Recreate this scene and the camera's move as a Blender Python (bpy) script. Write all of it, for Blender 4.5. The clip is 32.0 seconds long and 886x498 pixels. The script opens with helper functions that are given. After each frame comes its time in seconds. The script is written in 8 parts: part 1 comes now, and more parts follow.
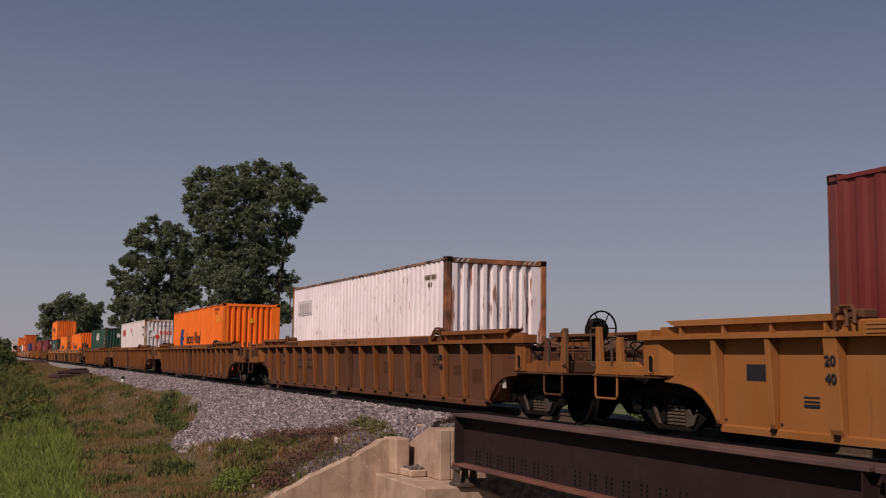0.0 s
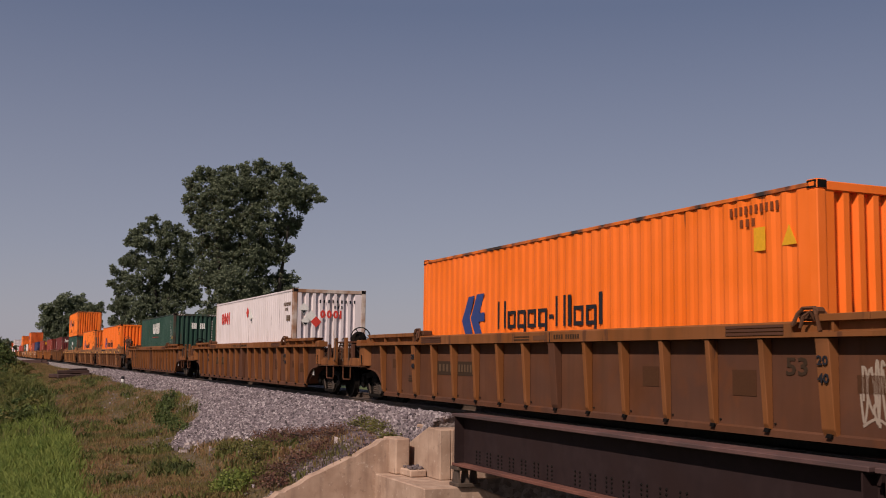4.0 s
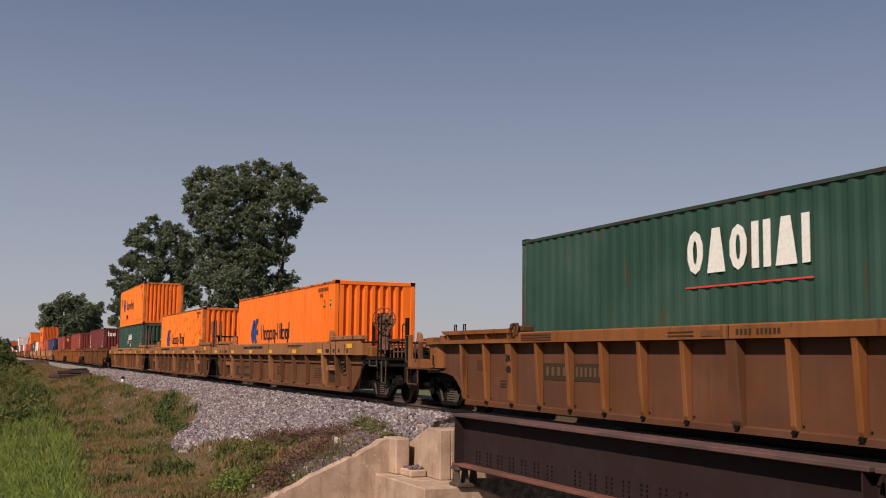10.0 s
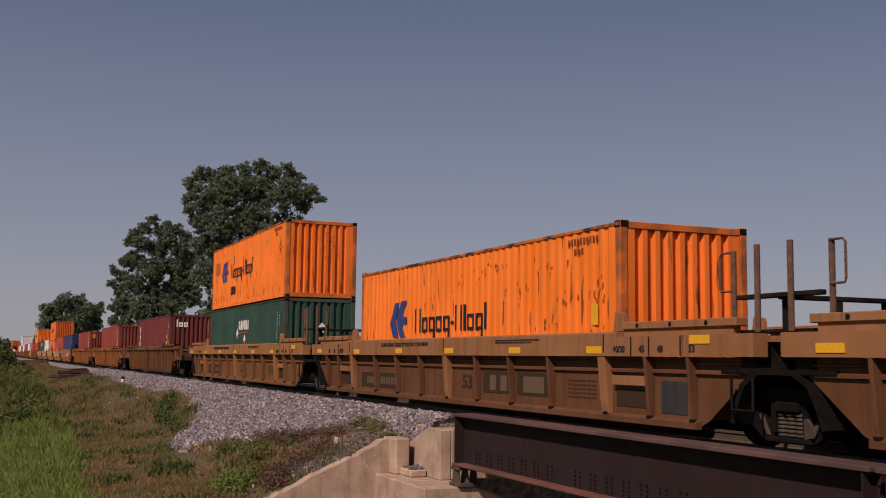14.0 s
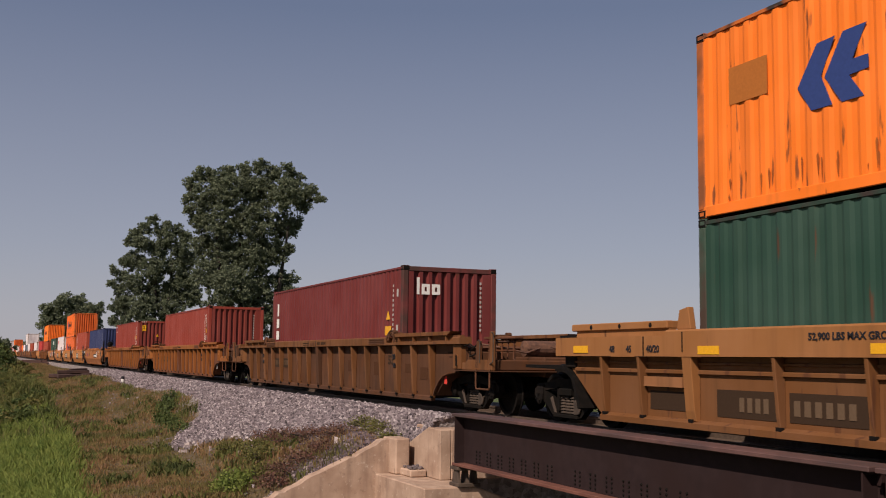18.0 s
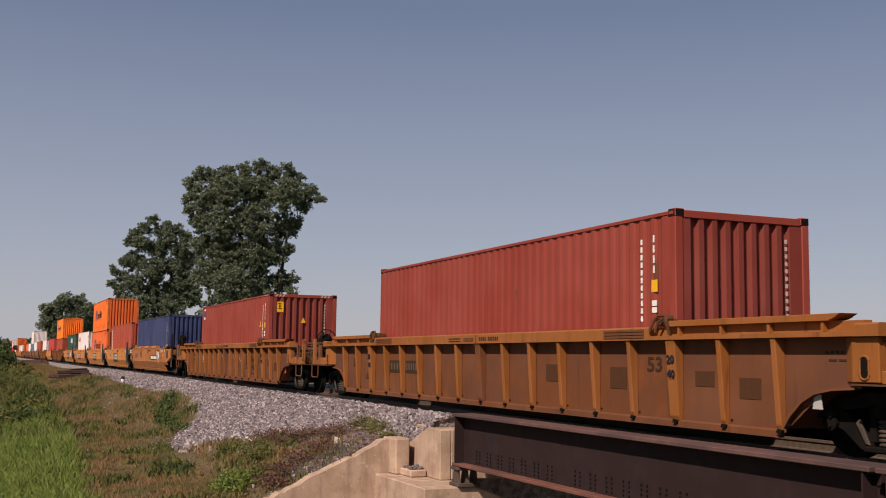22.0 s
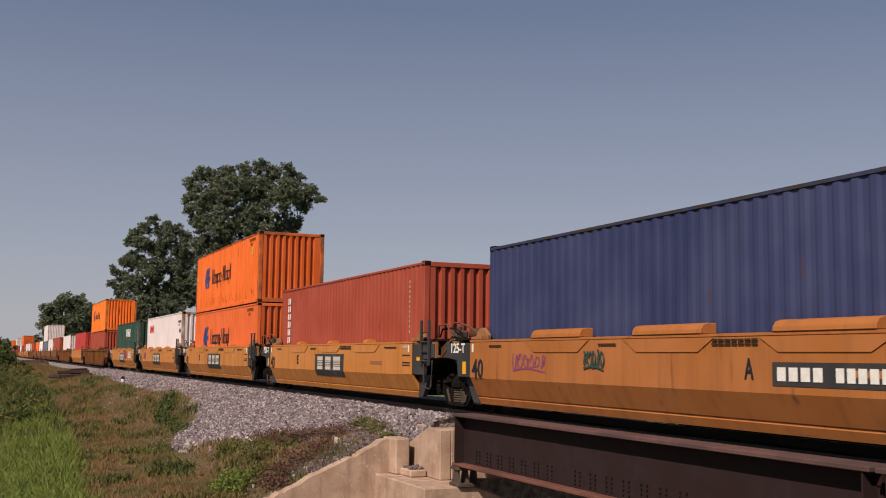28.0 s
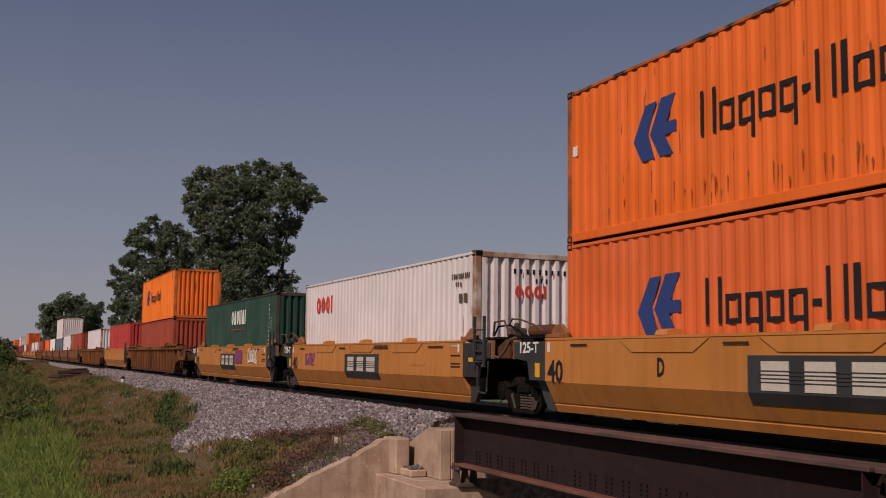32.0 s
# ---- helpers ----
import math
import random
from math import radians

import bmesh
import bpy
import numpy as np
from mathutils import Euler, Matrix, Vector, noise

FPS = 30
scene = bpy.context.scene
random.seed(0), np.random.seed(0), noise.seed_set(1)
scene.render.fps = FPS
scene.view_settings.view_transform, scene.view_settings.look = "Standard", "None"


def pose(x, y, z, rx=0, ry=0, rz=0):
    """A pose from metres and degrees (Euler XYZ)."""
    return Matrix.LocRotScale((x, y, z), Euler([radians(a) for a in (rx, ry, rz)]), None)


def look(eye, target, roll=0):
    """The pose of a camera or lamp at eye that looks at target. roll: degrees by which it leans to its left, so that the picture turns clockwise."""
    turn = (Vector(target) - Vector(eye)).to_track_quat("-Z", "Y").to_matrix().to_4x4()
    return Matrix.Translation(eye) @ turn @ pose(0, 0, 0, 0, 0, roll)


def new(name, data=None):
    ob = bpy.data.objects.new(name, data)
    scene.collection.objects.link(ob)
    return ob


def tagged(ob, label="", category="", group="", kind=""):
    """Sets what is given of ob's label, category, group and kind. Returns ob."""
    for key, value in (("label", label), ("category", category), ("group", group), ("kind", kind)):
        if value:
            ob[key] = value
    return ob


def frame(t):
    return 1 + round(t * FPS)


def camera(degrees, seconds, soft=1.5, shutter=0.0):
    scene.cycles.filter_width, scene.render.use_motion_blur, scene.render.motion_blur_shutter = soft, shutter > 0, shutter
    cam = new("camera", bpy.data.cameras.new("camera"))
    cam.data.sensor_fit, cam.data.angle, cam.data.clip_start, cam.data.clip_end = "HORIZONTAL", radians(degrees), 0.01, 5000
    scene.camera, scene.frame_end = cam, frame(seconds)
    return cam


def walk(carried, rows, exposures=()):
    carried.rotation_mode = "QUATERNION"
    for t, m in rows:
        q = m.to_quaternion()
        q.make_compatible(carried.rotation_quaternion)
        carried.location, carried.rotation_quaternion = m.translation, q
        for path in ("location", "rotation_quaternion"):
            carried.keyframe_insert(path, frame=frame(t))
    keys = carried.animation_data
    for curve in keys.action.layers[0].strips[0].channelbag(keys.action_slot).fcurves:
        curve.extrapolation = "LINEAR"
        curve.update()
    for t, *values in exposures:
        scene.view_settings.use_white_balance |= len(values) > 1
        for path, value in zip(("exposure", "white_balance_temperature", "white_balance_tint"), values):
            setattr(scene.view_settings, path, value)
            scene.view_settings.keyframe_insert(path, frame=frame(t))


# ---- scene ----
# camera on its tripod, looking up the line
cam = camera(45.56, 32.0, soft=1.0, shutter=0.06)
EYE = Vector((0.0, -10.121, 1.07))
YAW, PITCH = radians(66.697), radians(5.939)
AIM = Vector((-math.sin(YAW) * math.cos(PITCH), math.cos(YAW) * math.cos(PITCH), math.sin(PITCH)))
STAND = look(EYE, EYE + AIM, 0.731)
walk(cam, [(0.0, STAND), (32.0, STAND)], exposures=[
    (0.0, -0.05, 6500, 10), (1.0, -0.30, 6500, 10), (2.0, -0.30, 6500, 10), (3.0, 0.14, 6500, 10), (4.5, 0.10, 6500, 10), (6.0, 0.00, 6500, 10), (7.0, -0.14, 6500, 10), (8.0, 0.17, 6530, 7),
    (9.0, 0.50, 6560, 5), (10.0, 0.42, 6560, 5), (11.0, 0.16, 6530, 7), (12.0, -0.04, 6500, 10), (13.0, -0.02, 6500, 10), (14.0, 0.00, 6500, 10), (15.5, 0.02, 6500, 10), (17.0, 0.20, 6530, 7),
    (18.0, 0.32, 6530, 7), (19.0, 0.50, 6560, 5), (20.0, 0.56, 6560, 5), (21.0, 0.49, 6560, 5), (22.0, 0.50, 6560, 5), (23.0, 0.52, 6560, 5), (24.0, 0.46, 6560, 5), (25.0, 0.45, 6560, 5),
    (26.5, 0.44, 6560, 5), (28.0, 0.40, 6560, 5), (29.0, 0.30, 6530, 7), (30.0, 0.20, 6530, 7), (31.0, 0.00, 6500, 10), (32.0, -0.18, 6500, 10)])

# daylight: hazy summer sky and one sun high over the camera's right shoulder
SUN_EL, SUN_AZ = radians(43), radians(35)
SUN = Vector((math.sin(SUN_AZ) * math.cos(SUN_EL), -math.cos(SUN_AZ) * math.cos(SUN_EL), math.sin(SUN_EL)))
world = bpy.data.worlds.new("sky")
scene.world = world
world.use_nodes = True
wn, wl = world.node_tree.nodes, world.node_tree.links
sky = wn.new("ShaderNodeTexSky")
sky.sky_type = "NISHITA"
sky.sun_disc = False
sky.sun_elevation = SUN_EL
sky.sun_rotation = math.atan2(SUN.x, SUN.y)
sky.altitude = 100
sky.air_density, sky.dust_density, sky.ozone_density = 1.0, 1.0, 2.0
# summer haze: pale lilac at the horizon, thinning upwards, the same all round
haze_dir = wn.new("ShaderNodeTexCoord")
haze_sep = wn.new("ShaderNodeSeparateXYZ")
wl.new(haze_dir.outputs["Generated"], haze_sep.inputs[0])
haze = wn.new("ShaderNodeValToRGB")
stops = haze.color_ramp.elements
stops[0].position, stops[0].color = 0.0, (5.9, 5.5, 6.3, 1)
stops[1].position, stops[1].color = 1.0, (0.9, 1.15, 2.25, 1)
for at_, col_ in ((0.10, (4.5, 4.5, 5.7, 1)), (0.32, (2.05, 2.38, 3.75, 1))):
    stops.new(at_).color = col_
wl.new(haze_sep.outputs["Z"], haze.inputs[0])
haze_mix = wn.new("ShaderNodeMix")
haze_mix.data_type = "RGBA"
haze_mix.inputs[0].default_value = 0.8
wl.new(sky.outputs["Color"], haze_mix.inputs[6])
wl.new(haze.outputs["Color"], haze_mix.inputs[7])
wn["Background"].inputs["Strength"].default_value = 0.06
wl.new(haze_mix.outputs[2], wn["Background"].inputs["Color"])
sun_data = bpy.data.lights.new("sun", "SUN")
sun_data.energy, sun_data.angle, sun_data.color = 4.0, radians(0.6), (1.0, 0.83, 0.735)
sun_ob = new("sun", sun_data)
sun_ob.matrix_world = look(SUN * 50, (0, 0, 0))


# ---- materials ----
def mat_base(name, rough=0.7, metal=0.0):
    m = bpy.data.materials.new(name)
    m.use_nodes = True
    nt = m.node_tree
    b = nt.nodes["Principled BSDF"]
    b.inputs["Roughness"].default_value, b.inputs["Metallic"].default_value = rough, metal
    return m, nt, b


def rgba(c):
    return (c[0], c[1], c[2], 1.0)


def noise_tex(nt, scale, detail=5.0, stretch=(1, 1, 1), coord="Object", offset=0.0, random_shift=False):
    tc = nt.nodes.new("ShaderNodeTexCoord")
    mp = nt.nodes.new("ShaderNodeMapping")
    mp.inputs["Scale"].default_value = stretch
    mp.inputs["Location"].default_value = (offset, offset * 0.7, offset * 0.3)
    nt.links.new(tc.outputs[coord], mp.inputs["Vector"])
    n = nt.nodes.new("ShaderNodeTexNoise")
    n.inputs["Scale"].default_value, n.inputs["Detail"].default_value = scale, detail
    if random_shift:
        oi = nt.nodes.new("ShaderNodeObjectInfo")
        mul = nt.nodes.new("ShaderNodeMath")
        mul.operation = "MULTIPLY"
        mul.inputs[1].default_value = 40.0
        nt.links.new(oi.outputs["Random"], mul.inputs[0])
        add = nt.nodes.new("ShaderNodeVectorMath")
        add.operation = "ADD"
        nt.links.new(mp.outputs[0], add.inputs[0])
        nt.links.new(mul.outputs[0], add.inputs[1])
        nt.links.new(add.outputs[0], n.inputs["Vector"])
    else:
        nt.links.new(mp.outputs[0], n.inputs["Vector"])
    return n


def ramp(nt, src, lo, hi, a=0.0, b=1.0):
    r = nt.nodes.new("ShaderNodeMapRange")
    r.inputs["From Min"].default_value, r.inputs["From Max"].default_value = lo, hi
    r.inputs["To Min"].default_value, r.inputs["To Max"].default_value = a, b
    nt.links.new(src, r.inputs["Value"])
    return r.outputs["Result"]


def mix(nt, fac, a, b):
    m = nt.nodes.new("ShaderNodeMix")
    m.data_type = "RGBA"
    for sock, v in ((m.inputs[0], fac), (m.inputs[6], a), (m.inputs[7], b)):
        if isinstance(v, (tuple, list)):
            sock.default_value = rgba(v)
        elif isinstance(v, float):
            sock.default_value = v
        else:
            nt.links.new(v, sock)
    return m.outputs[2]


def bump(nt, b, src, strength=0.3, dist=0.01):
    n = nt.nodes.new("ShaderNodeBump")
    n.inputs["Strength"].default_value, n.inputs["Distance"].default_value = strength, dist
    nt.links.new(src, n.inputs["Height"])
    nt.links.new(n.outputs[0], b.inputs["Normal"])


def paint(name, col, rust=0.25, dirt=0.3, rough=0.55, rust_col=(0.09, 0.035, 0.016), dirt_col=(0.10, 0.06, 0.035), fade=0.12, speck=2.6, spec=0.3, edge=0.05, dust=None):
    """Weathered paint: faded patches, dust, vertical streaks and specks of rust."""
    m, nt, b = mat_base(name, rough)
    b.inputs["Specular IOR Level"].default_value = spec
    big = noise_tex(nt, 0.9, 4, random_shift=True)
    faded = tuple(min(1, c * (1 + fade) + 0.03 * fade * 4) for c in col)
    c = mix(nt, ramp(nt, big.outputs[0], 0.35, 0.7), col, faded)
    streak = noise_tex(nt, 3.2, 5, (1.4, 1.4, 0.10), random_shift=True)
    c = mix(nt, ramp(nt, streak.outputs[0], 0.50, 0.78, 0.0, dirt), c, dirt_col)
    if rust > 0:
        spot = noise_tex(nt, speck, 9, (2.4, 2.4, 0.30), offset=3.1, random_shift=True)
        lo = 0.70 - 0.22 * rust
        c = mix(nt, ramp(nt, spot.outputs[0], lo, lo + edge, 0.0, 0.85), c, rust_col)
    if dust:
        film = noise_tex(nt, 0.55, 6, (1, 1, 1.6), offset=7.7, random_shift=True)
        c = mix(nt, ramp(nt, film.outputs[0], 0.36, 0.66, 0.0, 0.75), c, dust)
        glow = noise_tex(nt, 2.1, 7, (1, 1, 0.8), offset=1.9, random_shift=True)
        c = mix(nt, ramp(nt, glow.outputs[0], 0.56, 0.72, 0.0, 0.5), c, (col[0] * 1.5, col[1] * 1.35, col[2]))
    nt.links.new(c, b.inputs["Base Color"])
    fine = noise_tex(nt, 55, 4)
    bump(nt, b, fine.outputs[0], 0.12, 0.004)
    nt.links.new(ramp(nt, streak.outputs[0], 0.3, 0.8, rough - 0.08, min(1, rough + 0.3)), b.inputs["Roughness"])
    return m


def grainy(name, c1, c2, scale=8.0, rough=0.9, bump_s=0.4, bump_d=0.02, c3=None, scale3=0.6, stretch=(1, 1, 1)):
    m, nt, b = mat_base(name, rough)
    n1 = noise_tex(nt, scale, 8, stretch)
    b.inputs["Specular IOR Level"].default_value = 0.5 if max(c2) > 0.04 else 0.12
    c = mix(nt, ramp(nt, n1.outputs[0], 0.32, 0.68), c1, c2)
    if c3:
        n3 = noise_tex(nt, scale3, 5, offset=5.0)
        c = mix(nt, ramp(nt, n3.outputs[0], 0.45, 0.62), c, c3)
    nt.links.new(c, b.inputs["Base Color"])
    bump(nt, b, n1.outputs[0], bump_s, bump_d)
    return m


def per_piece(name, cols, rough=0.8, trans=0.0, island=True, patch=None, patch_scale=0.4, patch_lo=0.45, patch_hi=0.62):
    """A colour picked piece by piece; patch: a second tone that takes over in places."""
    m, nt, b = mat_base(name, rough)
    if island:
        g = nt.nodes.new("ShaderNodeNewGeometry")
        src = g.outputs["Random Per Island"]
    else:
        g = nt.nodes.new("ShaderNodeObjectInfo")
        src = g.outputs["Random"]
    cr = nt.nodes.new("ShaderNodeValToRGB")
    el = cr.color_ramp.elements
    el[0].color, el[1].color = rgba(cols[0]), rgba(cols[-1])
    for i, c in enumerate(cols[1:-1]):
        e = el.new((i + 1) / (len(cols) - 1))
        e.color = rgba(c)
    nt.links.new(src, cr.inputs[0])
    tone = cr.outputs[0]
    if patch:
        pn = noise_tex(nt, patch_scale, 5, (1, 1.6, 1), offset=9.0)
        mm = nt.nodes.new("ShaderNodeMix")
        mm.data_type, mm.blend_type = "RGBA", "MULTIPLY"
        nt.links.new(ramp(nt, pn.outputs[0], patch_lo, patch_hi), mm.inputs[0])
        nt.links.new(tone, mm.inputs[6])
        mm.inputs[7].default_value = rgba(patch)
        tone = mm.outputs[2]
    nt.links.new(tone, b.inputs["Base Color"])
    if trans:
        b.inputs["Transmission Weight"].default_value = 0.0
        b.inputs["Subsurface Weight"].default_value = 0.0
        t = nt.nodes.new("ShaderNodeBsdfTranslucent")
        nt.links.new(tone, t.inputs["Color"])
        ms = nt.nodes.new("ShaderNodeMixShader")
        ms.inputs[0].default_value = trans
        out = nt.nodes["Material Output"]
        nt.links.new(b.outputs[0], ms.inputs[1])
        nt.links.new(t.outputs[0], ms.inputs[2])
        nt.links.new(ms.outputs[0], out.inputs["Surface"])
    return m


def plain(name, col, rough=0.6, metal=0.0):
    m, nt, b = mat_base(name, rough, metal)
    b.inputs["Specular IOR Level"].default_value = 0.15
    n = noise_tex(nt, 30, 3)
    nt.links.new(mix(nt, ramp(nt, n.outputs[0], 0.3, 0.7), tuple(c * 0.85 for c in col), col), b.inputs["Base Color"])
    return m


def concrete(name):
    """Old board-marked concrete: mottled, streaked, pitted."""
    m, nt, b = mat_base(name, 0.95)
    b.inputs["Specular IOR Level"].default_value = 0.25
    mott = noise_tex(nt, 2.6, 9)
    c = mix(nt, ramp(nt, mott.outputs[0], 0.30, 0.70), (0.31, 0.205, 0.145), (0.48, 0.345, 0.255))
    streak = noise_tex(nt, 3.4, 7, (1.6, 1.6, 0.22), offset=4.0)
    c = mix(nt, ramp(nt, streak.outputs[0], 0.52, 0.74, 0.0, 0.6), c, (0.20, 0.135, 0.10))
    grime = noise_tex(nt, 9.0, 9, offset=2.0)
    c = mix(nt, ramp(nt, grime.outputs[0], 0.60, 0.72, 0.0, 0.45), c, (0.17, 0.115, 0.085))
    pale = noise_tex(nt, 14.0, 6, offset=8.0)
    c = mix(nt, ramp(nt, pale.outputs[0], 0.62, 0.72, 0.0, 0.5), c, (0.58, 0.47, 0.38))
    nt.links.new(c, b.inputs["Base Color"])
    fine = noise_tex(nt, 45, 8)
    bump(nt, b, fine.outputs[0], 0.5, 0.008)
    return m


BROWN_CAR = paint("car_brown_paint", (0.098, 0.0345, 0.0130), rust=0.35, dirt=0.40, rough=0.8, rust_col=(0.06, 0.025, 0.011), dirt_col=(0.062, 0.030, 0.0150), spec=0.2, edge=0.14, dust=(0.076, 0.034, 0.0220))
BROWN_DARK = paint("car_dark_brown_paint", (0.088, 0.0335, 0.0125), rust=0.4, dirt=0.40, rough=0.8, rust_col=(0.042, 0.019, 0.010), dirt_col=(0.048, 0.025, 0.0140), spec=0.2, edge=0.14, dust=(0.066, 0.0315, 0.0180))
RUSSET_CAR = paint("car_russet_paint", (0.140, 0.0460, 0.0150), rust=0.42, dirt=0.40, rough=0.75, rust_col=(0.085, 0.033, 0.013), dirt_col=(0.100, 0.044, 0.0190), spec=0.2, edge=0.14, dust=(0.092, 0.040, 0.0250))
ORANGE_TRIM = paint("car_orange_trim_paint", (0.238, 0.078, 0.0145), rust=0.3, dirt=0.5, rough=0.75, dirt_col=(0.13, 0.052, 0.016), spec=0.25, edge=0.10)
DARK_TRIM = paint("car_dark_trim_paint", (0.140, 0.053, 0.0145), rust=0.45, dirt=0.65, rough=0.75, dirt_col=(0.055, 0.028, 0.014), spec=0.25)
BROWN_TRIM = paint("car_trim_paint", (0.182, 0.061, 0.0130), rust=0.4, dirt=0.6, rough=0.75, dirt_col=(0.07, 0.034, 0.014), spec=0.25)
OCHRE_CAR = paint("car_ochre_paint", (0.24, 0.089, 0.018), rust=0.15, dirt=0.30, rough=0.7, dirt_col=(0.11, 0.05, 0.018), spec=0.3, edge=0.14)
YELLOW_CAR = paint("car_yellow_paint", (0.455, 0.172, 0.034), rust=0.10, dirt=0.35, rough=0.55, dirt_col=(0.17, 0.075, 0.03), rust_col=(0.15, 0.06, 0.022), edge=0.16)
WORN_YELLOW = paint("car_worn_yellow_paint", (0.34, 0.118, 0.027), rust=0.22, dirt=0.45, rough=0.65, dirt_col=(0.14, 0.058, 0.024), rust_col=(0.12, 0.046, 0.018), edge=0.15)
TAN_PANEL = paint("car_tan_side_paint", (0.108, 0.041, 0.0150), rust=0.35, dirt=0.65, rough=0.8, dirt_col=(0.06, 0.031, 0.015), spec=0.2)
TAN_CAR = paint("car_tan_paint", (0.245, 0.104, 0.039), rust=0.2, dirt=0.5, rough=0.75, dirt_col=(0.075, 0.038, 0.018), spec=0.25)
# near black: shade beneath cars and deck is part of this colour
DARK_STEEL = grainy("dark_shade_steel", (0.004, 0.0035, 0.003), (0.010, 0.0075, 0.006), 9, 0.75, 0.3, 0.004)
# grime, darkened further for the shade under the car bodies
GRIMY_SHADE_STEEL = grainy("grimy_shaded_steel", (0.005, 0.0042, 0.004), (0.012, 0.009, 0.0075), 6, 0.85, 0.3, 0.004, (0.020, 0.014, 0.010), 2.2)
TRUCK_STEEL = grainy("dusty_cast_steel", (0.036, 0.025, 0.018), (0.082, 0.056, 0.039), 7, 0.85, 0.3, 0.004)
# truck steel with the body's shade put into the colour
SHADED_STEEL = grainy("shaded_cast_steel", (0.005, 0.004, 0.0035), (0.012, 0.009, 0.0068), 5, 0.9, 0.3, 0.004, (0.006, 0.005, 0.004), 2.6)
RUST_STEEL = grainy("rusty_steel", (0.07, 0.032, 0.020), (0.15, 0.07, 0.04), 12, 0.85, 0.3, 0.004)
BLACK_PANEL = paint("charcoal_panel_paint", (0.028, 0.028, 0.030), rust=0.1, dirt=0.35, rough=0.6)
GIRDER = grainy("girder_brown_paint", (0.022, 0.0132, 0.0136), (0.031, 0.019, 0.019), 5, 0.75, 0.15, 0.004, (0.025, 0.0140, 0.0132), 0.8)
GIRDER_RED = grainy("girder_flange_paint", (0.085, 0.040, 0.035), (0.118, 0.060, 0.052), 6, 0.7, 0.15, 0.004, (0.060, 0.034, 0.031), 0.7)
# bottom flange: lighter and redder than the top one
GIRDER_LIGHT_RED = grainy("girder_bottom_flange_paint", (0.12, 0.042, 0.027), (0.17, 0.066, 0.045), 6, 0.8, 0.2, 0.004, (0.085, 0.034, 0.025), 0.7)
CONCRETE = concrete("weathered_concrete")
RAIL_STEEL = grainy("rail_steel", (0.06, 0.04, 0.03), (0.10, 0.07, 0.05), 15, 0.6, 0.2, 0.002)
TIE_WOOD = grainy("creosoted_wood", (0.016, 0.012, 0.009), (0.036, 0.026, 0.019), 6, 0.9, 0.5, 0.01, stretch=(1, 0.15, 1))
OLD_WOOD = grainy("weathered_log", (0.032, 0.016, 0.013), (0.080, 0.038, 0.029), 7, 0.9, 0.5, 0.01, stretch=(0.2, 1, 1))
WHITE_MARK = plain("white_lettering", (0.75, 0.73, 0.68), 0.6)
BLACK_MARK = plain("black_lettering", (0.02, 0.02, 0.025), 0.6)
BLUE_MARK = plain("blue_emblem_paint", (0.035, 0.06, 0.20), 0.6)
RED_MARK = plain("red_lettering", (0.62, 0.060, 0.045), 0.6)
YELLOW_MARK = plain("yellow_reflector", (0.75, 0.38, 0.02), 0.4)
EMBLEM_WHITE = plain("chalky_emblem_white", (0.56, 0.50, 0.42), 0.7)
GREY_MARK = plain("faded_lettering", (0.13, 0.085, 0.052), 0.7)
SPRAY_MARK = plain("thin_pale_spray", (0.34, 0.27, 0.21), 0.8)
DULL_MARK = plain("rubbed_pale_lettering", (0.105, 0.064, 0.038), 0.8)
DIM_MARK = plain("worn_dark_lettering", (0.045, 0.026, 0.015), 0.8)
SOFT_MARK = plain("small_pale_lettering", (0.42, 0.40, 0.37), 0.7)
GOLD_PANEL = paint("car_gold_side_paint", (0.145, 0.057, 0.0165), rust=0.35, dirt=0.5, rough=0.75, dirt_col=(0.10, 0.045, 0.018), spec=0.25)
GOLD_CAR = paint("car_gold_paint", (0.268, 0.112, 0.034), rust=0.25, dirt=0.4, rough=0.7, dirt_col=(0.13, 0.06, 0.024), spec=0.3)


# ---- mesh helpers ----
def bm_new():
    return bmesh.new()


def box(bm, x0, x1, y0, y1, z0, z1, bevel=0.0):
    vs = [bm.verts.new((x, y, z)) for z in (z0, z1) for y in (y0, y1) for x in (x0, x1)]
    fs = [bm.faces.new([vs[i] for i in q]) for q in ((0, 2, 3, 1), (4, 5, 7, 6), (0, 1, 5, 4), (2, 6, 7, 3), (0, 4, 6, 2), (1, 3, 7, 5))]
    if bevel:
        bmesh.ops.bevel(bm, geom=list({e for f in fs for e in f.edges}), offset=bevel, segments=1, affect="EDGES", clamp_overlap=True)
    return bm


def prism(bm, pts, axis, a, b, bevel=0.0):
    """Extrude the outline pts from a to b along axis ('x': pts are y,z; 'y': x,z; 'z': x,y)."""
    def at(p, k):
        return {"x": (k, p[0], p[1]), "y": (p[0], k, p[1]), "z": (p[0], p[1], k)}[axis]
    A = [bm.verts.new(at(p, a)) for p in pts]
    B = [bm.verts.new(at(p, b)) for p in pts]
    fs = [bm.faces.new(A), bm.faces.new(list(reversed(B)))]
    n = len(pts)
    fs += [bm.faces.new((A[i], B[i], B[(i + 1) % n], A[(i + 1) % n])) for i in range(n)]
    bmesh.ops.recalc_face_normals(bm, faces=fs)
    if bevel:
        bmesh.ops.bevel(bm, geom=list({e for f in fs for e in f.edges}), offset=bevel, segments=1, affect="EDGES", clamp_overlap=True)
    return bm


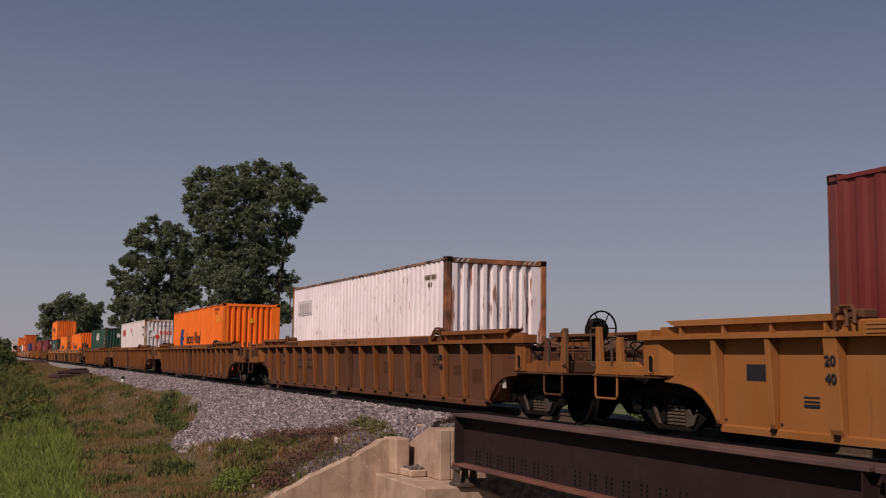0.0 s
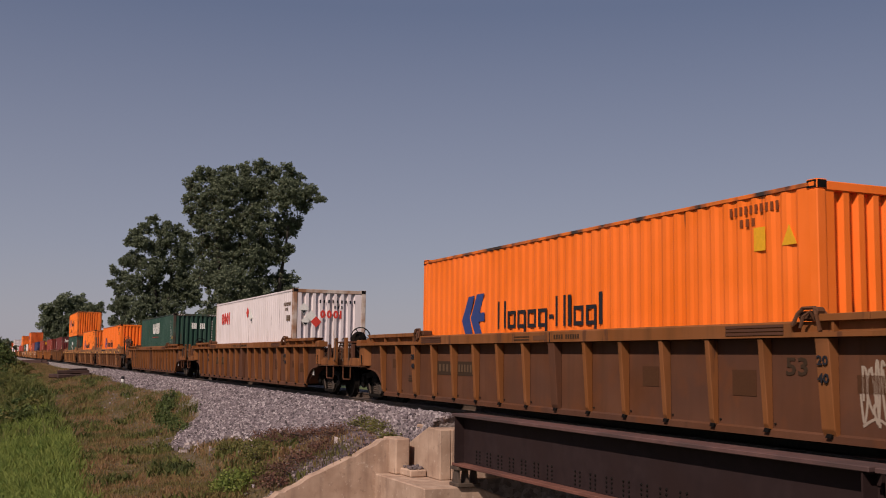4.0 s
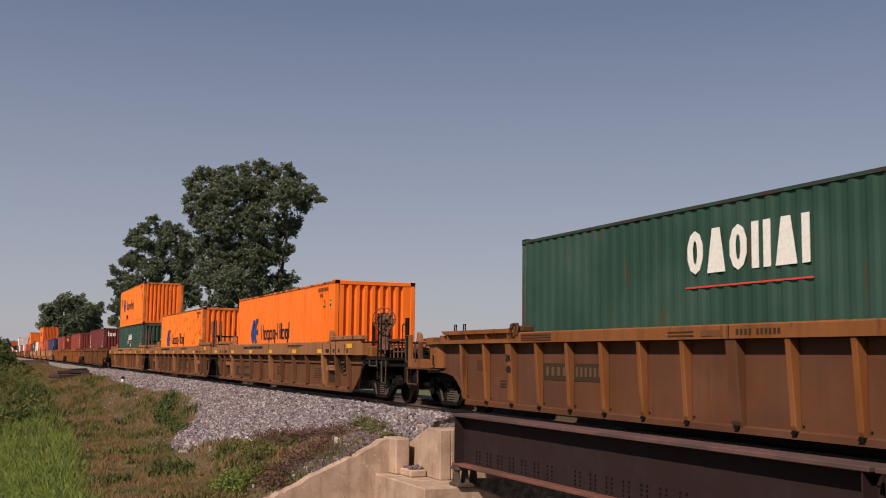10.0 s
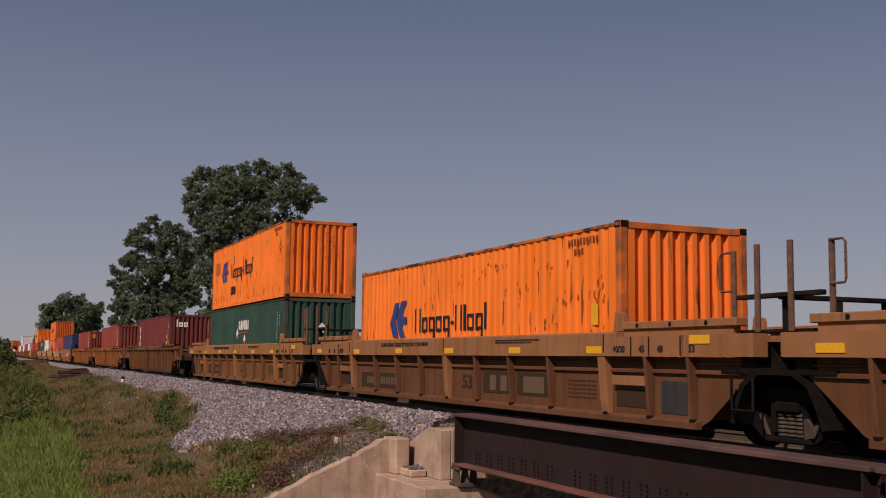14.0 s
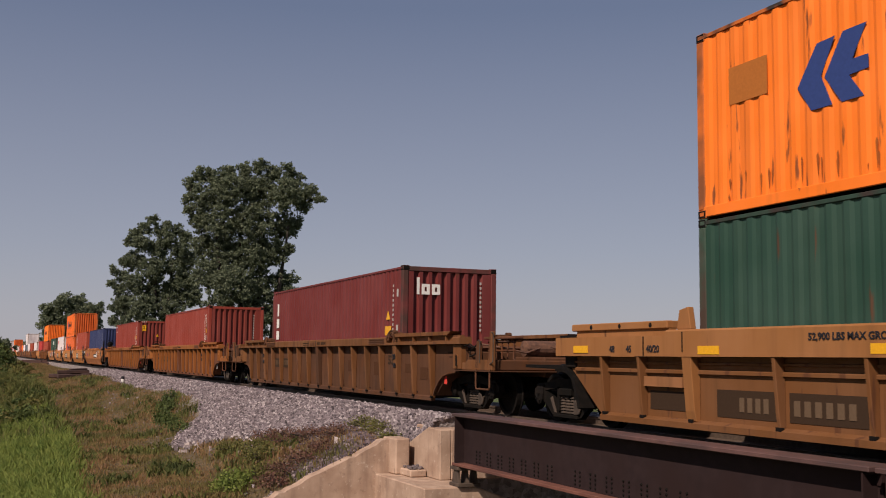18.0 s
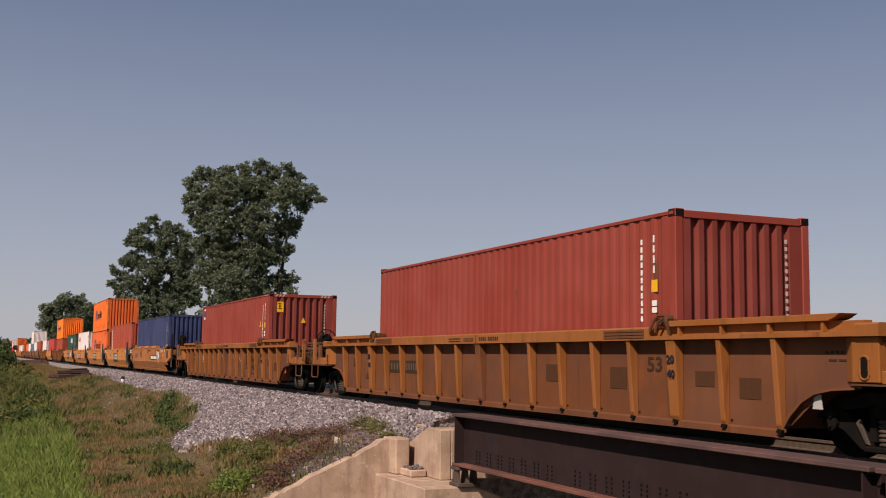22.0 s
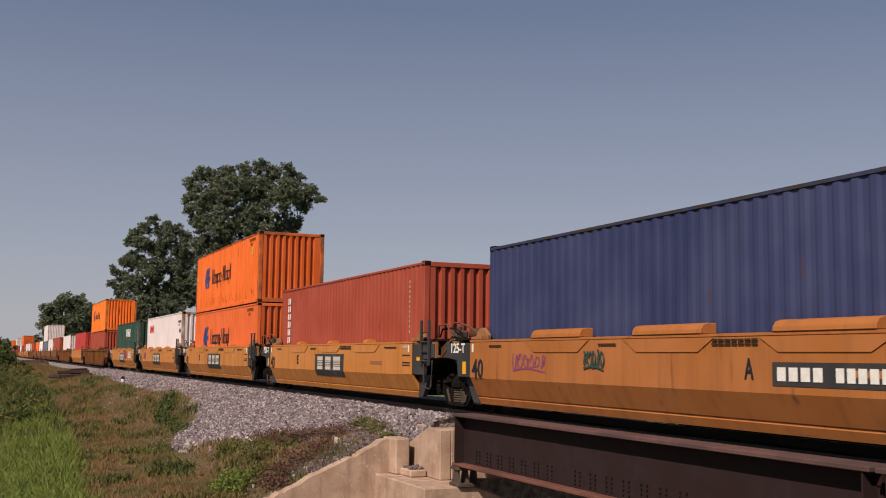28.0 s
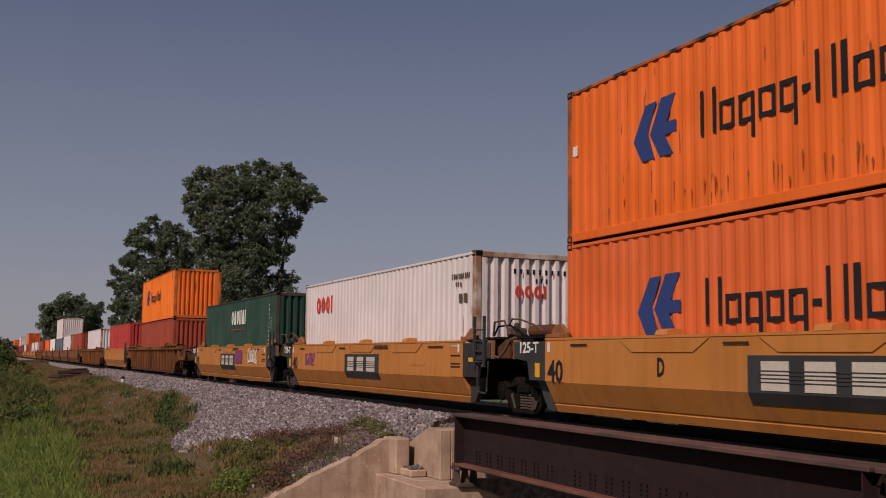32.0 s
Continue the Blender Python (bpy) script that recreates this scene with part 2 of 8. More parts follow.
def tube(bm, pts, r, sides=6):
    """A round bar along the points."""
    rings = []
    pts = [Vector(p) for p in pts]
    for i, p in enumerate(pts):
        d = (pts[min(i + 1, len(pts) - 1)] - pts[max(i - 1, 0)]).normalized()
        u = d.cross(Vector((0, 0, 1)))
        if u.length < 0.1:
            u = d.cross(Vector((0, 1, 0)))
        u.normalize()
        w = d.cross(u)
        rings.append([bm.verts.new(p + (u * math.cos(a) + w * math.sin(a)) * r) for a in (2 * math.pi * k / sides for k in range(sides))])
    for a, b in zip(rings, rings[1:]):
        for k in range(sides):
            bm.faces.new((a[k], a[(k + 1) % sides], b[(k + 1) % sides], b[k]))
    bm.faces.new(list(reversed(rings[0])))
    bm.faces.new(rings[-1])
    return bm


def lathe(bm, prof, axis, c, sides=20):
    """Turn the profile (along, radius) about an axis through c."""
    rings = []
    for a, r in prof:
        ring = []
        for k in range(sides):
            t = 2 * math.pi * k / sides
            u, w = r * math.cos(t), r * math.sin(t)
            o = {"x": (a, u, w), "y": (u, a, w), "z": (u, w, a)}[axis]
            ring.append(bm.verts.new(Vector(c) + Vector(o)))
        rings.append(ring)
    fs = []
    for p, q in zip(rings, rings[1:]):
        for k in range(sides):
            fs.append(bm.faces.new((p[k], p[(k + 1) % sides], q[(k + 1) % sides], q[k])))
    fs.append(bm.faces.new(rings[0]))
    fs.append(bm.faces.new(rings[-1]))
    bmesh.ops.recalc_face_normals(bm, faces=fs)
    return bm


def mesh_of(name, bm, mat=None):
    me = bpy.data.meshes.new(name)
    bm.to_mesh(me)
    bm.free()
    if mat:
        me.materials.append(mat)
    return me


def part(name, bm, mat, parent, label="", at=None):
    ob = new(name, mesh_of(name, bm, mat))
    ob.parent = parent
    if at is not None:
        ob.matrix_basis = at
    return tagged(ob, label)


def piece(name, me, parent, at=None, mat=None, label=""):
    """A part on shared mesh data."""
    ob = new(name, me)
    ob.parent = parent
    if at is not None:
        ob.matrix_basis = at
    if mat:
        ob.material_slots[0].link = "OBJECT"
        ob.material_slots[0].material = mat
    return tagged(ob, label)


def text_mesh(name, body, size, mat, width=None, depth=0.004, bold=0.02):
    """Letters as a mesh: x to the right, y up, centred."""
    cu = bpy.data.curves.new(name, "FONT")
    cu.body, cu.size, cu.extrude, cu.align_x, cu.align_y = body, size, depth, "CENTER", "CENTER"
    cu.resolution_u = 2
    cu.offset = bold * size
    ob = bpy.data.objects.new(name, cu)
    scene.collection.objects.link(ob)
    dg = bpy.context.evaluated_depsgraph_get()
    me = bpy.data.meshes.new_from_object(ob.evaluated_get(dg))
    bpy.data.objects.remove(ob)
    bpy.data.curves.remove(cu)
    if width:
        xs = [v.co.x for v in me.vertices]
        k = width / (max(xs) - min(xs))
        for v in me.vertices:
            v.co.x *= k
    me.materials.clear()
    me.materials.append(mat)
    return me


# ---- the line: ground, ballast, rails, bridge ----
def smooth(a, b, v):
    t = min(1.0, max(0.0, (v - a) / (b - a)))
    return t * t * (3 - 2 * t)


def lerp_profile(pts, y):
    if y <= pts[0][0]:
        return pts[0][1]
    for (a, za), (b, zb) in zip(pts, pts[1:]):
        if y <= b:
            return za + (zb - za) * (y - a) / (b - a)
    return pts[-1][1]


NEAR_PROFILE = [(-60, -2.1), (-12, -2.05), (-9.6, -2.0), (-8.0, -1.62), (-5.3, -1.5), (-4.2, -1.02), (-2.3, -0.06), (-1.95, -0.02), (-1.3, -0.22),
                (1.3, -0.22), (1.95, -0.02), (2.4, -0.1), (5.4, -1.5), (9, -2.0), (60, -2.1)]
FAR_PROFILE = [(-60, -2.1), (-13, -2.0), (-10.4, -1.75), (-8.8, -1.2), (-6.6, -0.55), (-4.8, -0.22), (-3.2, -0.24), (-2.3, -0.05), (-1.95, -0.02), (-1.3, -0.22),
               (1.3, -0.22), (1.95, -0.02), (2.4, -0.1), (5.4, -1.5), (9, -2.0), (60, -2.1)]


def ground_z(x, y):
    w = smooth(-38, -62, x)
    z = (1 - w) * lerp_profile(NEAR_PROFILE, y) + w * lerp_profile(FAR_PROFILE, y)
    # creek under the bridge
    c = smooth(-18.3, -15.6, x) * (1 - smooth(-4.5, -2.0, x)) if abs(y) > 3 else 0.0
    if 1.8 < abs(y) < 3.2 and -22.5 < x < -19.0:
        dip = -0.56 + max(0.0, 2.44 - abs(y)) * 1.1
        z += smooth(-22.5, -19.6, x) * min(0.0, dip - z) * smooth(3.2, 2.8, abs(y))
    if abs(y) <= 2.44:
        if -19.6 < x < -18.0:
            z = min(z, lerp_profile([(-19.3, -0.64), (-18.4, -0.25)], x) + (2.44 - abs(y)) * 1.5)
        z = -3.4 if -18.3 < x < 9.0 else z
    elif abs(y) < 5.7:
        z -= 0.10 * smooth(-20.4, -19.6, x)
        z = -3.4 if -19.36 < x < 9.0 else z
    else:
        z = z + (-3.4 - z) * c
    # bank on which the camera stands
    d = math.hypot(x - 0.5, y + 11.0)
    b = 1 - smooth(2.0, 7.0, d)
    z = max(z, z + (-0.55 - z) * b)
    rough = 0.09 * noise.noise(Vector((x * 0.35, y * 0.5, 0))) + 0.04 * noise.noise(Vector((x * 1.3, y * 1.3, 4)))
    on_line = smooth(2.0, 6.5, abs(y))
    return z + rough * on_line


def ground_sheet():
    xs = list(np.concatenate([[-4000, -2500, -1600, -1000, -700], np.arange(-500, -160, 20), np.arange(-160, -70, 5), np.arange(-70, -19.6, 1.0),
                              [-19.44, -19.30, -18.6, -18.35, -18.28, -17.6, -17, -16.3, -15.6], np.arange(-15, 10, 1.5), np.arange(10, 60, 10), [100, 300, 1000, 4000]]))
    ys = list(np.concatenate([[-4000, -1500, -600, -250, -120, -60, -35, -24, -18], np.arange(-15, -2.5, 0.55), [-2.45, -2.43, -2.2, -1.95, -1.3, 1.3, 1.95, 2.4, 2.43, 2.45, 3.4, 4.4, 5.4, 7, 9, 13, 20, 35, 60, 120, 250, 600, 1500, 4000]]))
    verts = [(x, y, ground_z(x, y)) for x in xs for y in ys]
    n = len(ys)
    faces = [(i * n + j, (i + 1) * n + j, (i + 1) * n + j + 1, i * n + j + 1) for i in range(len(xs) - 1) for j in range(n - 1)]
    me = bpy.data.meshes.new("ground")
    me.from_pydata(verts, [], faces)
    ob = new("ground", me)
    # soil under grass by the line, ballast stone on the crest, green fields beyond
    m, nt, b = mat_base("soil_and_ballast", 0.95)
    geo = nt.nodes.new("ShaderNodeNewGeometry")
    sep = nt.nodes.new("ShaderNodeSeparateXYZ")
    nt.links.new(geo.outputs["Position"], sep.inputs[0])
    ay = nt.nodes.new("ShaderNodeMath")
    ay.operation = "ABSOLUTE"
    nt.links.new(sep.outputs["Y"], ay.inputs[0])
    wob = noise_tex(nt, 0.35, 6)
    e = nt.nodes.new("ShaderNodeMath")
    e.operation = "MULTIPLY_ADD"
    e.inputs[1].default_value = 2.4
    nt.links.new(wob.outputs[0], e.inputs[0])
    nt.links.new(ay.outputs[0], e.inputs[2])
    g1 = noise_tex(nt, 5, 8)
    soil = mix(nt, ramp(nt, g1.outputs[0], 0.35, 0.65), (0.075, 0.055, 0.024), (0.13, 0.088, 0.04))
    g2 = noise_tex(nt, 0.25, 5, offset=2)
    field = mix(nt, ramp(nt, g2.outputs[0], 0.4, 0.6), (0.055, 0.085, 0.02), (0.10, 0.11, 0.035))
    v = nt.nodes.new("ShaderNodeTexVoronoi")
    v.inputs["Scale"].default_value = 11
    tc = nt.nodes.new("ShaderNodeTexCoord")
    nt.links.new(tc.outputs["Object"], v.inputs["Vector"])
    stone = mix(nt, ramp(nt, v.outputs["Color"], 0.1, 0.9), (0.12, 0.10, 0.095), (0.32, 0.28, 0.26))
    c = mix(nt, ramp(nt, e.outputs[0], 9.0, 11.0), soil, field)
    c = mix(nt, ramp(nt, e.outputs[0], 4.4, 4.8), stone, c)
    nt.links.new(c, b.inputs["Base Color"])
    bump(nt, b, v.outputs["Distance"], 0.8, 0.05)
    me.materials.append(m)
    return tagged(ob, "grassy embankment and flat fields falling to a creek", "ground", kind="structure")


ground_sheet()


def rails():
    """Two rails on ties, one track."""
    prof = [(-0.075, -0.18), (0.075, -0.18), (0.075, -0.165), (0.012, -0.14), (0.012, -0.045), (0.036, -0.035), (0.036, 0.0), (-0.036, 0.0), (-0.036, -0.035), (-0.012, -0.045), (-0.012, -0.14), (-0.075, -0.165)]
    for y in (-0.753, 0.753):
        bm = bm_new()
        prism(bm, [(y + a, z) for a, z in prof], "x", -900, 120)
        ob = new("rail", mesh_of("rail", bm, RAIL_STEEL))
        tagged(ob, "worn steel rail running to the horizon", "rail", "rails of the track", "structure")
    bm = bm_new()
    box(bm, -0.115, 0.115, -1.3, 1.3, -0.36, -0.182, 0.012)
    me = mesh_of("tie", bm, TIE_WOOD)
    base = tagged(new("track_ties"), "dark wooden ties under the rails", "ties", kind="structure")
    for k in range(120):
        piece("tie", me, base, pose(-60 + k * 0.55, random.uniform(-0.02, 0.02), 0, 0, 0, random.uniform(-0.6, 0.6)))


rails()


def bridge():
    """Steel plate girders on concrete abutments."""
    for y, far in ((-2.35, False), (2.35, True)):
        for x0, x1 in ((-17.10, -7.54), (-7.47, 6.0)):
            g = tagged(new("bridge_girder"), "dark brown riveted steel plate girder on bearings", "girder", "girders of the bridge", "structure")
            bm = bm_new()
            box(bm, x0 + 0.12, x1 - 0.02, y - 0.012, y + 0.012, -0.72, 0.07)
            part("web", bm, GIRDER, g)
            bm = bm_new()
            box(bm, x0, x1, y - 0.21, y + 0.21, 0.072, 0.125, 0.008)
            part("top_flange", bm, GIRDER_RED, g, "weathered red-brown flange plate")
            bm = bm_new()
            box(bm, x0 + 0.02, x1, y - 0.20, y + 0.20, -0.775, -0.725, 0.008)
            part("bottom_flange", bm, GIRDER_LIGHT_RED, g, "weathered red-brown flange plate")
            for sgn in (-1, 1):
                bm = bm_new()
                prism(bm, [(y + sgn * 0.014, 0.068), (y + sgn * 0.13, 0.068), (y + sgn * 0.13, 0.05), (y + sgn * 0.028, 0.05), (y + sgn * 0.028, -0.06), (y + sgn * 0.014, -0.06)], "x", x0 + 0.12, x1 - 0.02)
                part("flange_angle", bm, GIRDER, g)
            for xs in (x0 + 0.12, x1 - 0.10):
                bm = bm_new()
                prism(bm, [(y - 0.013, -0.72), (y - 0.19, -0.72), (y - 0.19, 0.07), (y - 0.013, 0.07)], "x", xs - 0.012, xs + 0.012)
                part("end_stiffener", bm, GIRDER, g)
            if not far:
                bm = bm_new()
                lathe(bm, [(-0.016, 0.010), (-0.010, 0.017), (0.0, 0.019)], "y", (0, 0, 0), 8)
                me = mesh_of("rivet", bm, DARK_STEEL)
                n = 0
                x = x0 + 0.65
                while x < x1 - 0.4 and n < 300:
                    for dx in (0, 0.13):
                        for dz in range(4):
                            piece("rivet", me, g, pose(x + dx, y - 0.013, -0.49 - 0.06 * dz))
                            n += 1
                    x += 0.80 if (n // 8) % 7 == 0 else 0.412
    # floor beams and deck ties lie behind the near girder
    deck = tagged(new("bridge_deck"), "dark steel beams, timber ties and an added shade plate between the girders", "bridge deck", kind="structure")
    bm = bm_new()
    box(bm, -17.0, 6.0, -1.05, -0.55, -0.9, -0.365)
    part("stringer", bm, DARK_STEEL, deck)
    bm = bm_new()
    box(bm, -17.0, 6.0, 0.55, 1.05, -0.9, -0.365)
    part("stringer", bm, DARK_STEEL, deck)
    # unseen plate added below the ties to keep light from underneath
    bm = bm_new()
    box(bm, -17.0, 6.0, -2.32, 2.32, -0.415, -0.385)
    part("shade_plate", bm, DARK_STEEL, deck)
    for k in range(9):
        bm = bm_new()
        box(bm, -16.4 + k * 2.6, -16.1 + k * 2.6, -2.33, 2.33, -0.70, -0.42)
        part("floor_beam", bm, DARK_STEEL, deck)


bridge()


RUBBLE = grainy("dark_rubble", (0.07, 0.055, 0.058), (0.17, 0.135, 0.135), 9, 0.95, 0.5, 0.01)


def abutment():
    a = tagged(new("bridge_abutment"), "weathered tan concrete abutment with sloping wing wall", "abutment", kind="structure")
    bm = bm_new()
    box(bm, -19.5, -17.8, -2.24, 2.46, -1.118, -0.21, 0.02)
    part("back_wall", bm, CONCRETE, a)
    bm = bm_new()
    prism(bm, [(-17.8, -1.118), (-17.8, -0.215), (-18.4, -0.205), (-19.26, -0.52), (-19.40, -0.60), (-19.40, -1.118)], "y", -2.46, -2.243, 0.014)
    part("cheek_wall", bm, CONCRETE, a)
    bm = bm_new()
    prism(bm, [(-3.17, -3.6), (-3.17, -1.12), (-2.24, -1.12), (-2.10, -1.16), (-1.55, -1.36), (-1.40, -3.6)], "x", -19.6, -16.81, 0.02)
    part("bridge_seat", bm, CONCRETE, a)
    bm = bm_new()
    box(bm, -19.6, -18.4, -1.395, 3.17, -3.6, -1.122)
    part("breast_wall", bm, CONCRETE, a)
    bm = bm_new()
    prism(bm, [(-19.54, -2.927), (-18.92, -2.89), (-18.93, -2.60), (-19.54, -2.58)], "z", -1.118, -0.445, 0.022)
    part("pilaster", bm, CONCRETE, a)
    bm = bm_new()
    box(bm, -18.915, -18.38, -2.80, -2.475, -1.118, -0.985, 0.02)
    part("pilaster_foot", bm, CONCRETE, a)
    bm = bm_new()
    # worn, broken top edge
    rw = random.Random(5)
    top = []
    for k in range(45):
        y = -2.75 - 4.58 * k / 44
        wear = 0.008 * math.sin(k * 0.9) + rw.choice((0, 0, 0, 1)) * rw.uniform(-0.035, 0) + rw.uniform(-0.012, 0.006)
        top.append((y, lerp_profile([(-7.4, -2.42), (-5.19, -1.495), (-4.35, -1.115), (-3.92, -0.925), (-3.36, -0.67), (-3.02, -0.49), (-2.9, -0.50)], y) + wear))
    prism(bm, [(-2.75, -3.6)] + top + [(-7.33, -3.6)], "x", -19.56, -19.245)
    part("wing_wall", bm, CONCRETE, a)
    rubble = bm_new()
    for k in range(34):
        x, y = rw.uniform(-18.9, -18.45), rw.uniform(-2.78, -2.5)
        q = rw.uniform(0.015, 0.034)
        box(rubble, x - q, x + q, y - q, y + q * 0.8, -0.985, -0.985 + q * rw.uniform(1.2, 2.4), q * 0.4)
    tagged(part("loose_stone", rubble, RUBBLE, a, "loose stones on the ledge"), kind="stuff")
    # bearing shoe
    b = tagged(new("bridge_bearing"), "grey cast steel bearing shoe under the girder", "bearing")
    bm = bm_new()
    box(bm, -17.15, -16.75, -2.56, -2.14, -1.118, -1.06, 0.006)
    part("base_plate", bm, TRUCK_STEEL, b)
    for dy in (-0.16, 0.0, 0.16):
        bm = bm_new()
        prism(bm, [(-17.1, -1.06), (-16.8, -1.06), (-16.87, -0.84), (-17.03, -0.84)], "y", -2.37 + dy, -2.33 + dy)
        part("rib", bm, TRUCK_STEEL, b)
    bm = bm_new()
    box(bm, -17.12, -16.78, -2.56, -2.14, -0.84, -0.78, 0.006)
    part("sole_plate", bm, TRUCK_STEEL, b)


abutment()


# ---- the train ----
def run(t):
    """Metres that the train has rolled since the sixteenth second."""
    q = t - 16.0
    return 8.5136 * q + 0.000995 * q * q + 0.0000344 * q ** 3


MOVERS, WHEELS = [], []


def truck_meshes():
    """Three-piece freight truck: meshes shared by all cars."""
    d = {}
    bm = bm_new()
    # side frame: arch bar with window openings left between top and bottom chord
    out = [(-1.12, 0.56), (-0.98, 0.66), (-0.55, 0.70), (-0.34, 0.76), (0.34, 0.76), (0.55, 0.70), (0.98, 0.66), (1.12, 0.56), (1.12, 0.44), (0.98, 0.40), (0.78, 0.42),
           (0.50, 0.22), (0.34, 0.14), (-0.34, 0.14), (-0.50, 0.22), (-0.78, 0.42), (-0.98, 0.40), (-1.12, 0.44)]
    top = out[0:8] + [(1.12, 0.44), (0.98, 0.46), (0.72, 0.55), (0.30, 0.60), (-0.30, 0.60), (-0.72, 0.55), (-0.98, 0.46), (-1.12, 0.44)]
    prism(bm, top, "y", -0.06, 0.06)
    d["side_frame"] = mesh_of("side_frame", bm, GRIMY_SHADE_STEEL)
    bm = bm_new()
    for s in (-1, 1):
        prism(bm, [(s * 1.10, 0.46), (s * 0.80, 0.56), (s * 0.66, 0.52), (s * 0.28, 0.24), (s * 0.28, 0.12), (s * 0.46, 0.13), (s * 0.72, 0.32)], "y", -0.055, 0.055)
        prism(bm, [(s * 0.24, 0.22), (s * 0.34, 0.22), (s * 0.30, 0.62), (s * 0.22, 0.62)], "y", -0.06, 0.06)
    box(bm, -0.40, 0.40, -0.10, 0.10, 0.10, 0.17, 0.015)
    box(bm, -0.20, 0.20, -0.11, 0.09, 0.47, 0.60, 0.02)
    d["frame_foot"] = mesh_of("spring_seat", bm, SHADED_STEEL)
    # paler steel here paints the sunlight that reaches the lower truck
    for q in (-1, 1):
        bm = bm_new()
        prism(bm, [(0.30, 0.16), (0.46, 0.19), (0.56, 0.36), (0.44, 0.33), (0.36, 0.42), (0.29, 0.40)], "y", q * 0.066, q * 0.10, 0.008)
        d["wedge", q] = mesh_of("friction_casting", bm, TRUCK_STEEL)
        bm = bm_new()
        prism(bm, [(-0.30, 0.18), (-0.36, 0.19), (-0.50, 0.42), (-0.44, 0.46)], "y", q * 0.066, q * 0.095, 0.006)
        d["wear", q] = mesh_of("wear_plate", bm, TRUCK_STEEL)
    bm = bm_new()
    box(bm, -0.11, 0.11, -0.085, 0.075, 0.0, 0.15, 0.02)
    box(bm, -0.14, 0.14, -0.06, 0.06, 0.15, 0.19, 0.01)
    d["adapter"] = mesh_of("bearing_adapter", bm, GRIMY_SHADE_STEEL)
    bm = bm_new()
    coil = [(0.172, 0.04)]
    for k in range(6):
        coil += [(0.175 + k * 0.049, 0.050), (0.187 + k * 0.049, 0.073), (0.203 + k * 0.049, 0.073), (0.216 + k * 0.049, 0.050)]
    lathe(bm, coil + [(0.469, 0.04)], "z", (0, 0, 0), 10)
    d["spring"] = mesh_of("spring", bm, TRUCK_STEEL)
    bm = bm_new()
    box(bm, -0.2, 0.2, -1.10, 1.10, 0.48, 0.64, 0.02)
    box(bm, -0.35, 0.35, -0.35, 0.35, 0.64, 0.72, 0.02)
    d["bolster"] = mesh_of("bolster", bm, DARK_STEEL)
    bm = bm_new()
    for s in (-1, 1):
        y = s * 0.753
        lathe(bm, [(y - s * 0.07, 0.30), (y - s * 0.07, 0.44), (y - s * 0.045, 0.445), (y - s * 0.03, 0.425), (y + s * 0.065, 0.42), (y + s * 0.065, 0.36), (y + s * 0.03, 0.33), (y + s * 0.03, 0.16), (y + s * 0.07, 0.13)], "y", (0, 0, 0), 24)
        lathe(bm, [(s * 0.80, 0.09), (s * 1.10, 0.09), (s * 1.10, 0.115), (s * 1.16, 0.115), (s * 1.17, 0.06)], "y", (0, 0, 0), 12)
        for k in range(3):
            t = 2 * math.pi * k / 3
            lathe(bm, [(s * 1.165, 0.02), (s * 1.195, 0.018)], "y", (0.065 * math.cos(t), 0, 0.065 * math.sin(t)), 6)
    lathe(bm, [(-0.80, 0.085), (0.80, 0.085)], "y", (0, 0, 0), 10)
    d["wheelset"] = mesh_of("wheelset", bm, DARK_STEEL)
    return d


TRUCK = truck_meshes()


def add_truck(car, x, turning=True, wheelbase=1.78):
    tr = piece("truck", TRUCK["bolster"], car, pose(x, 0, 0), label="cast steel truck with two wheelsets")
    for s in (-1, 1):
        piece("side_frame", TRUCK["side_frame"], tr, pose(0, s * 1.06, 0))
        piece("spring_seat", TRUCK["frame_foot"], tr, pose(0, s * 1.06, 0))
        if turning:
            piece("friction_casting", TRUCK["wedge", s], tr, pose(0, s * 1.06, 0))
            piece("wear_plate", TRUCK["wear", s], tr, pose(0, s * 1.06, 0))
        for dx in (-0.155, 0.0, 0.155):
            piece("spring", TRUCK["spring"], tr, pose(dx, s * 1.06, 0))
        for dx in (-1, 1):
            piece("bearing_adapter", TRUCK["adapter"], tr, pose(dx * wheelbase / 2, s * 1.08, 0.46))
        w = piece("wheelset", TRUCK["wheelset"], tr, pose(s * wheelbase / 2, 0, 0.42))
        if turning:
            WHEELS.append((w, s * wheelbase / 2))
    return tr


def car_empty(name, x, label, category="well car", group="cars of the freight train"):
    ob = tagged(new(name), label, category, group)
    ob.location = (x, 0, 0)
    MOVERS.append((ob, x))
    return ob


HUSKY = {}


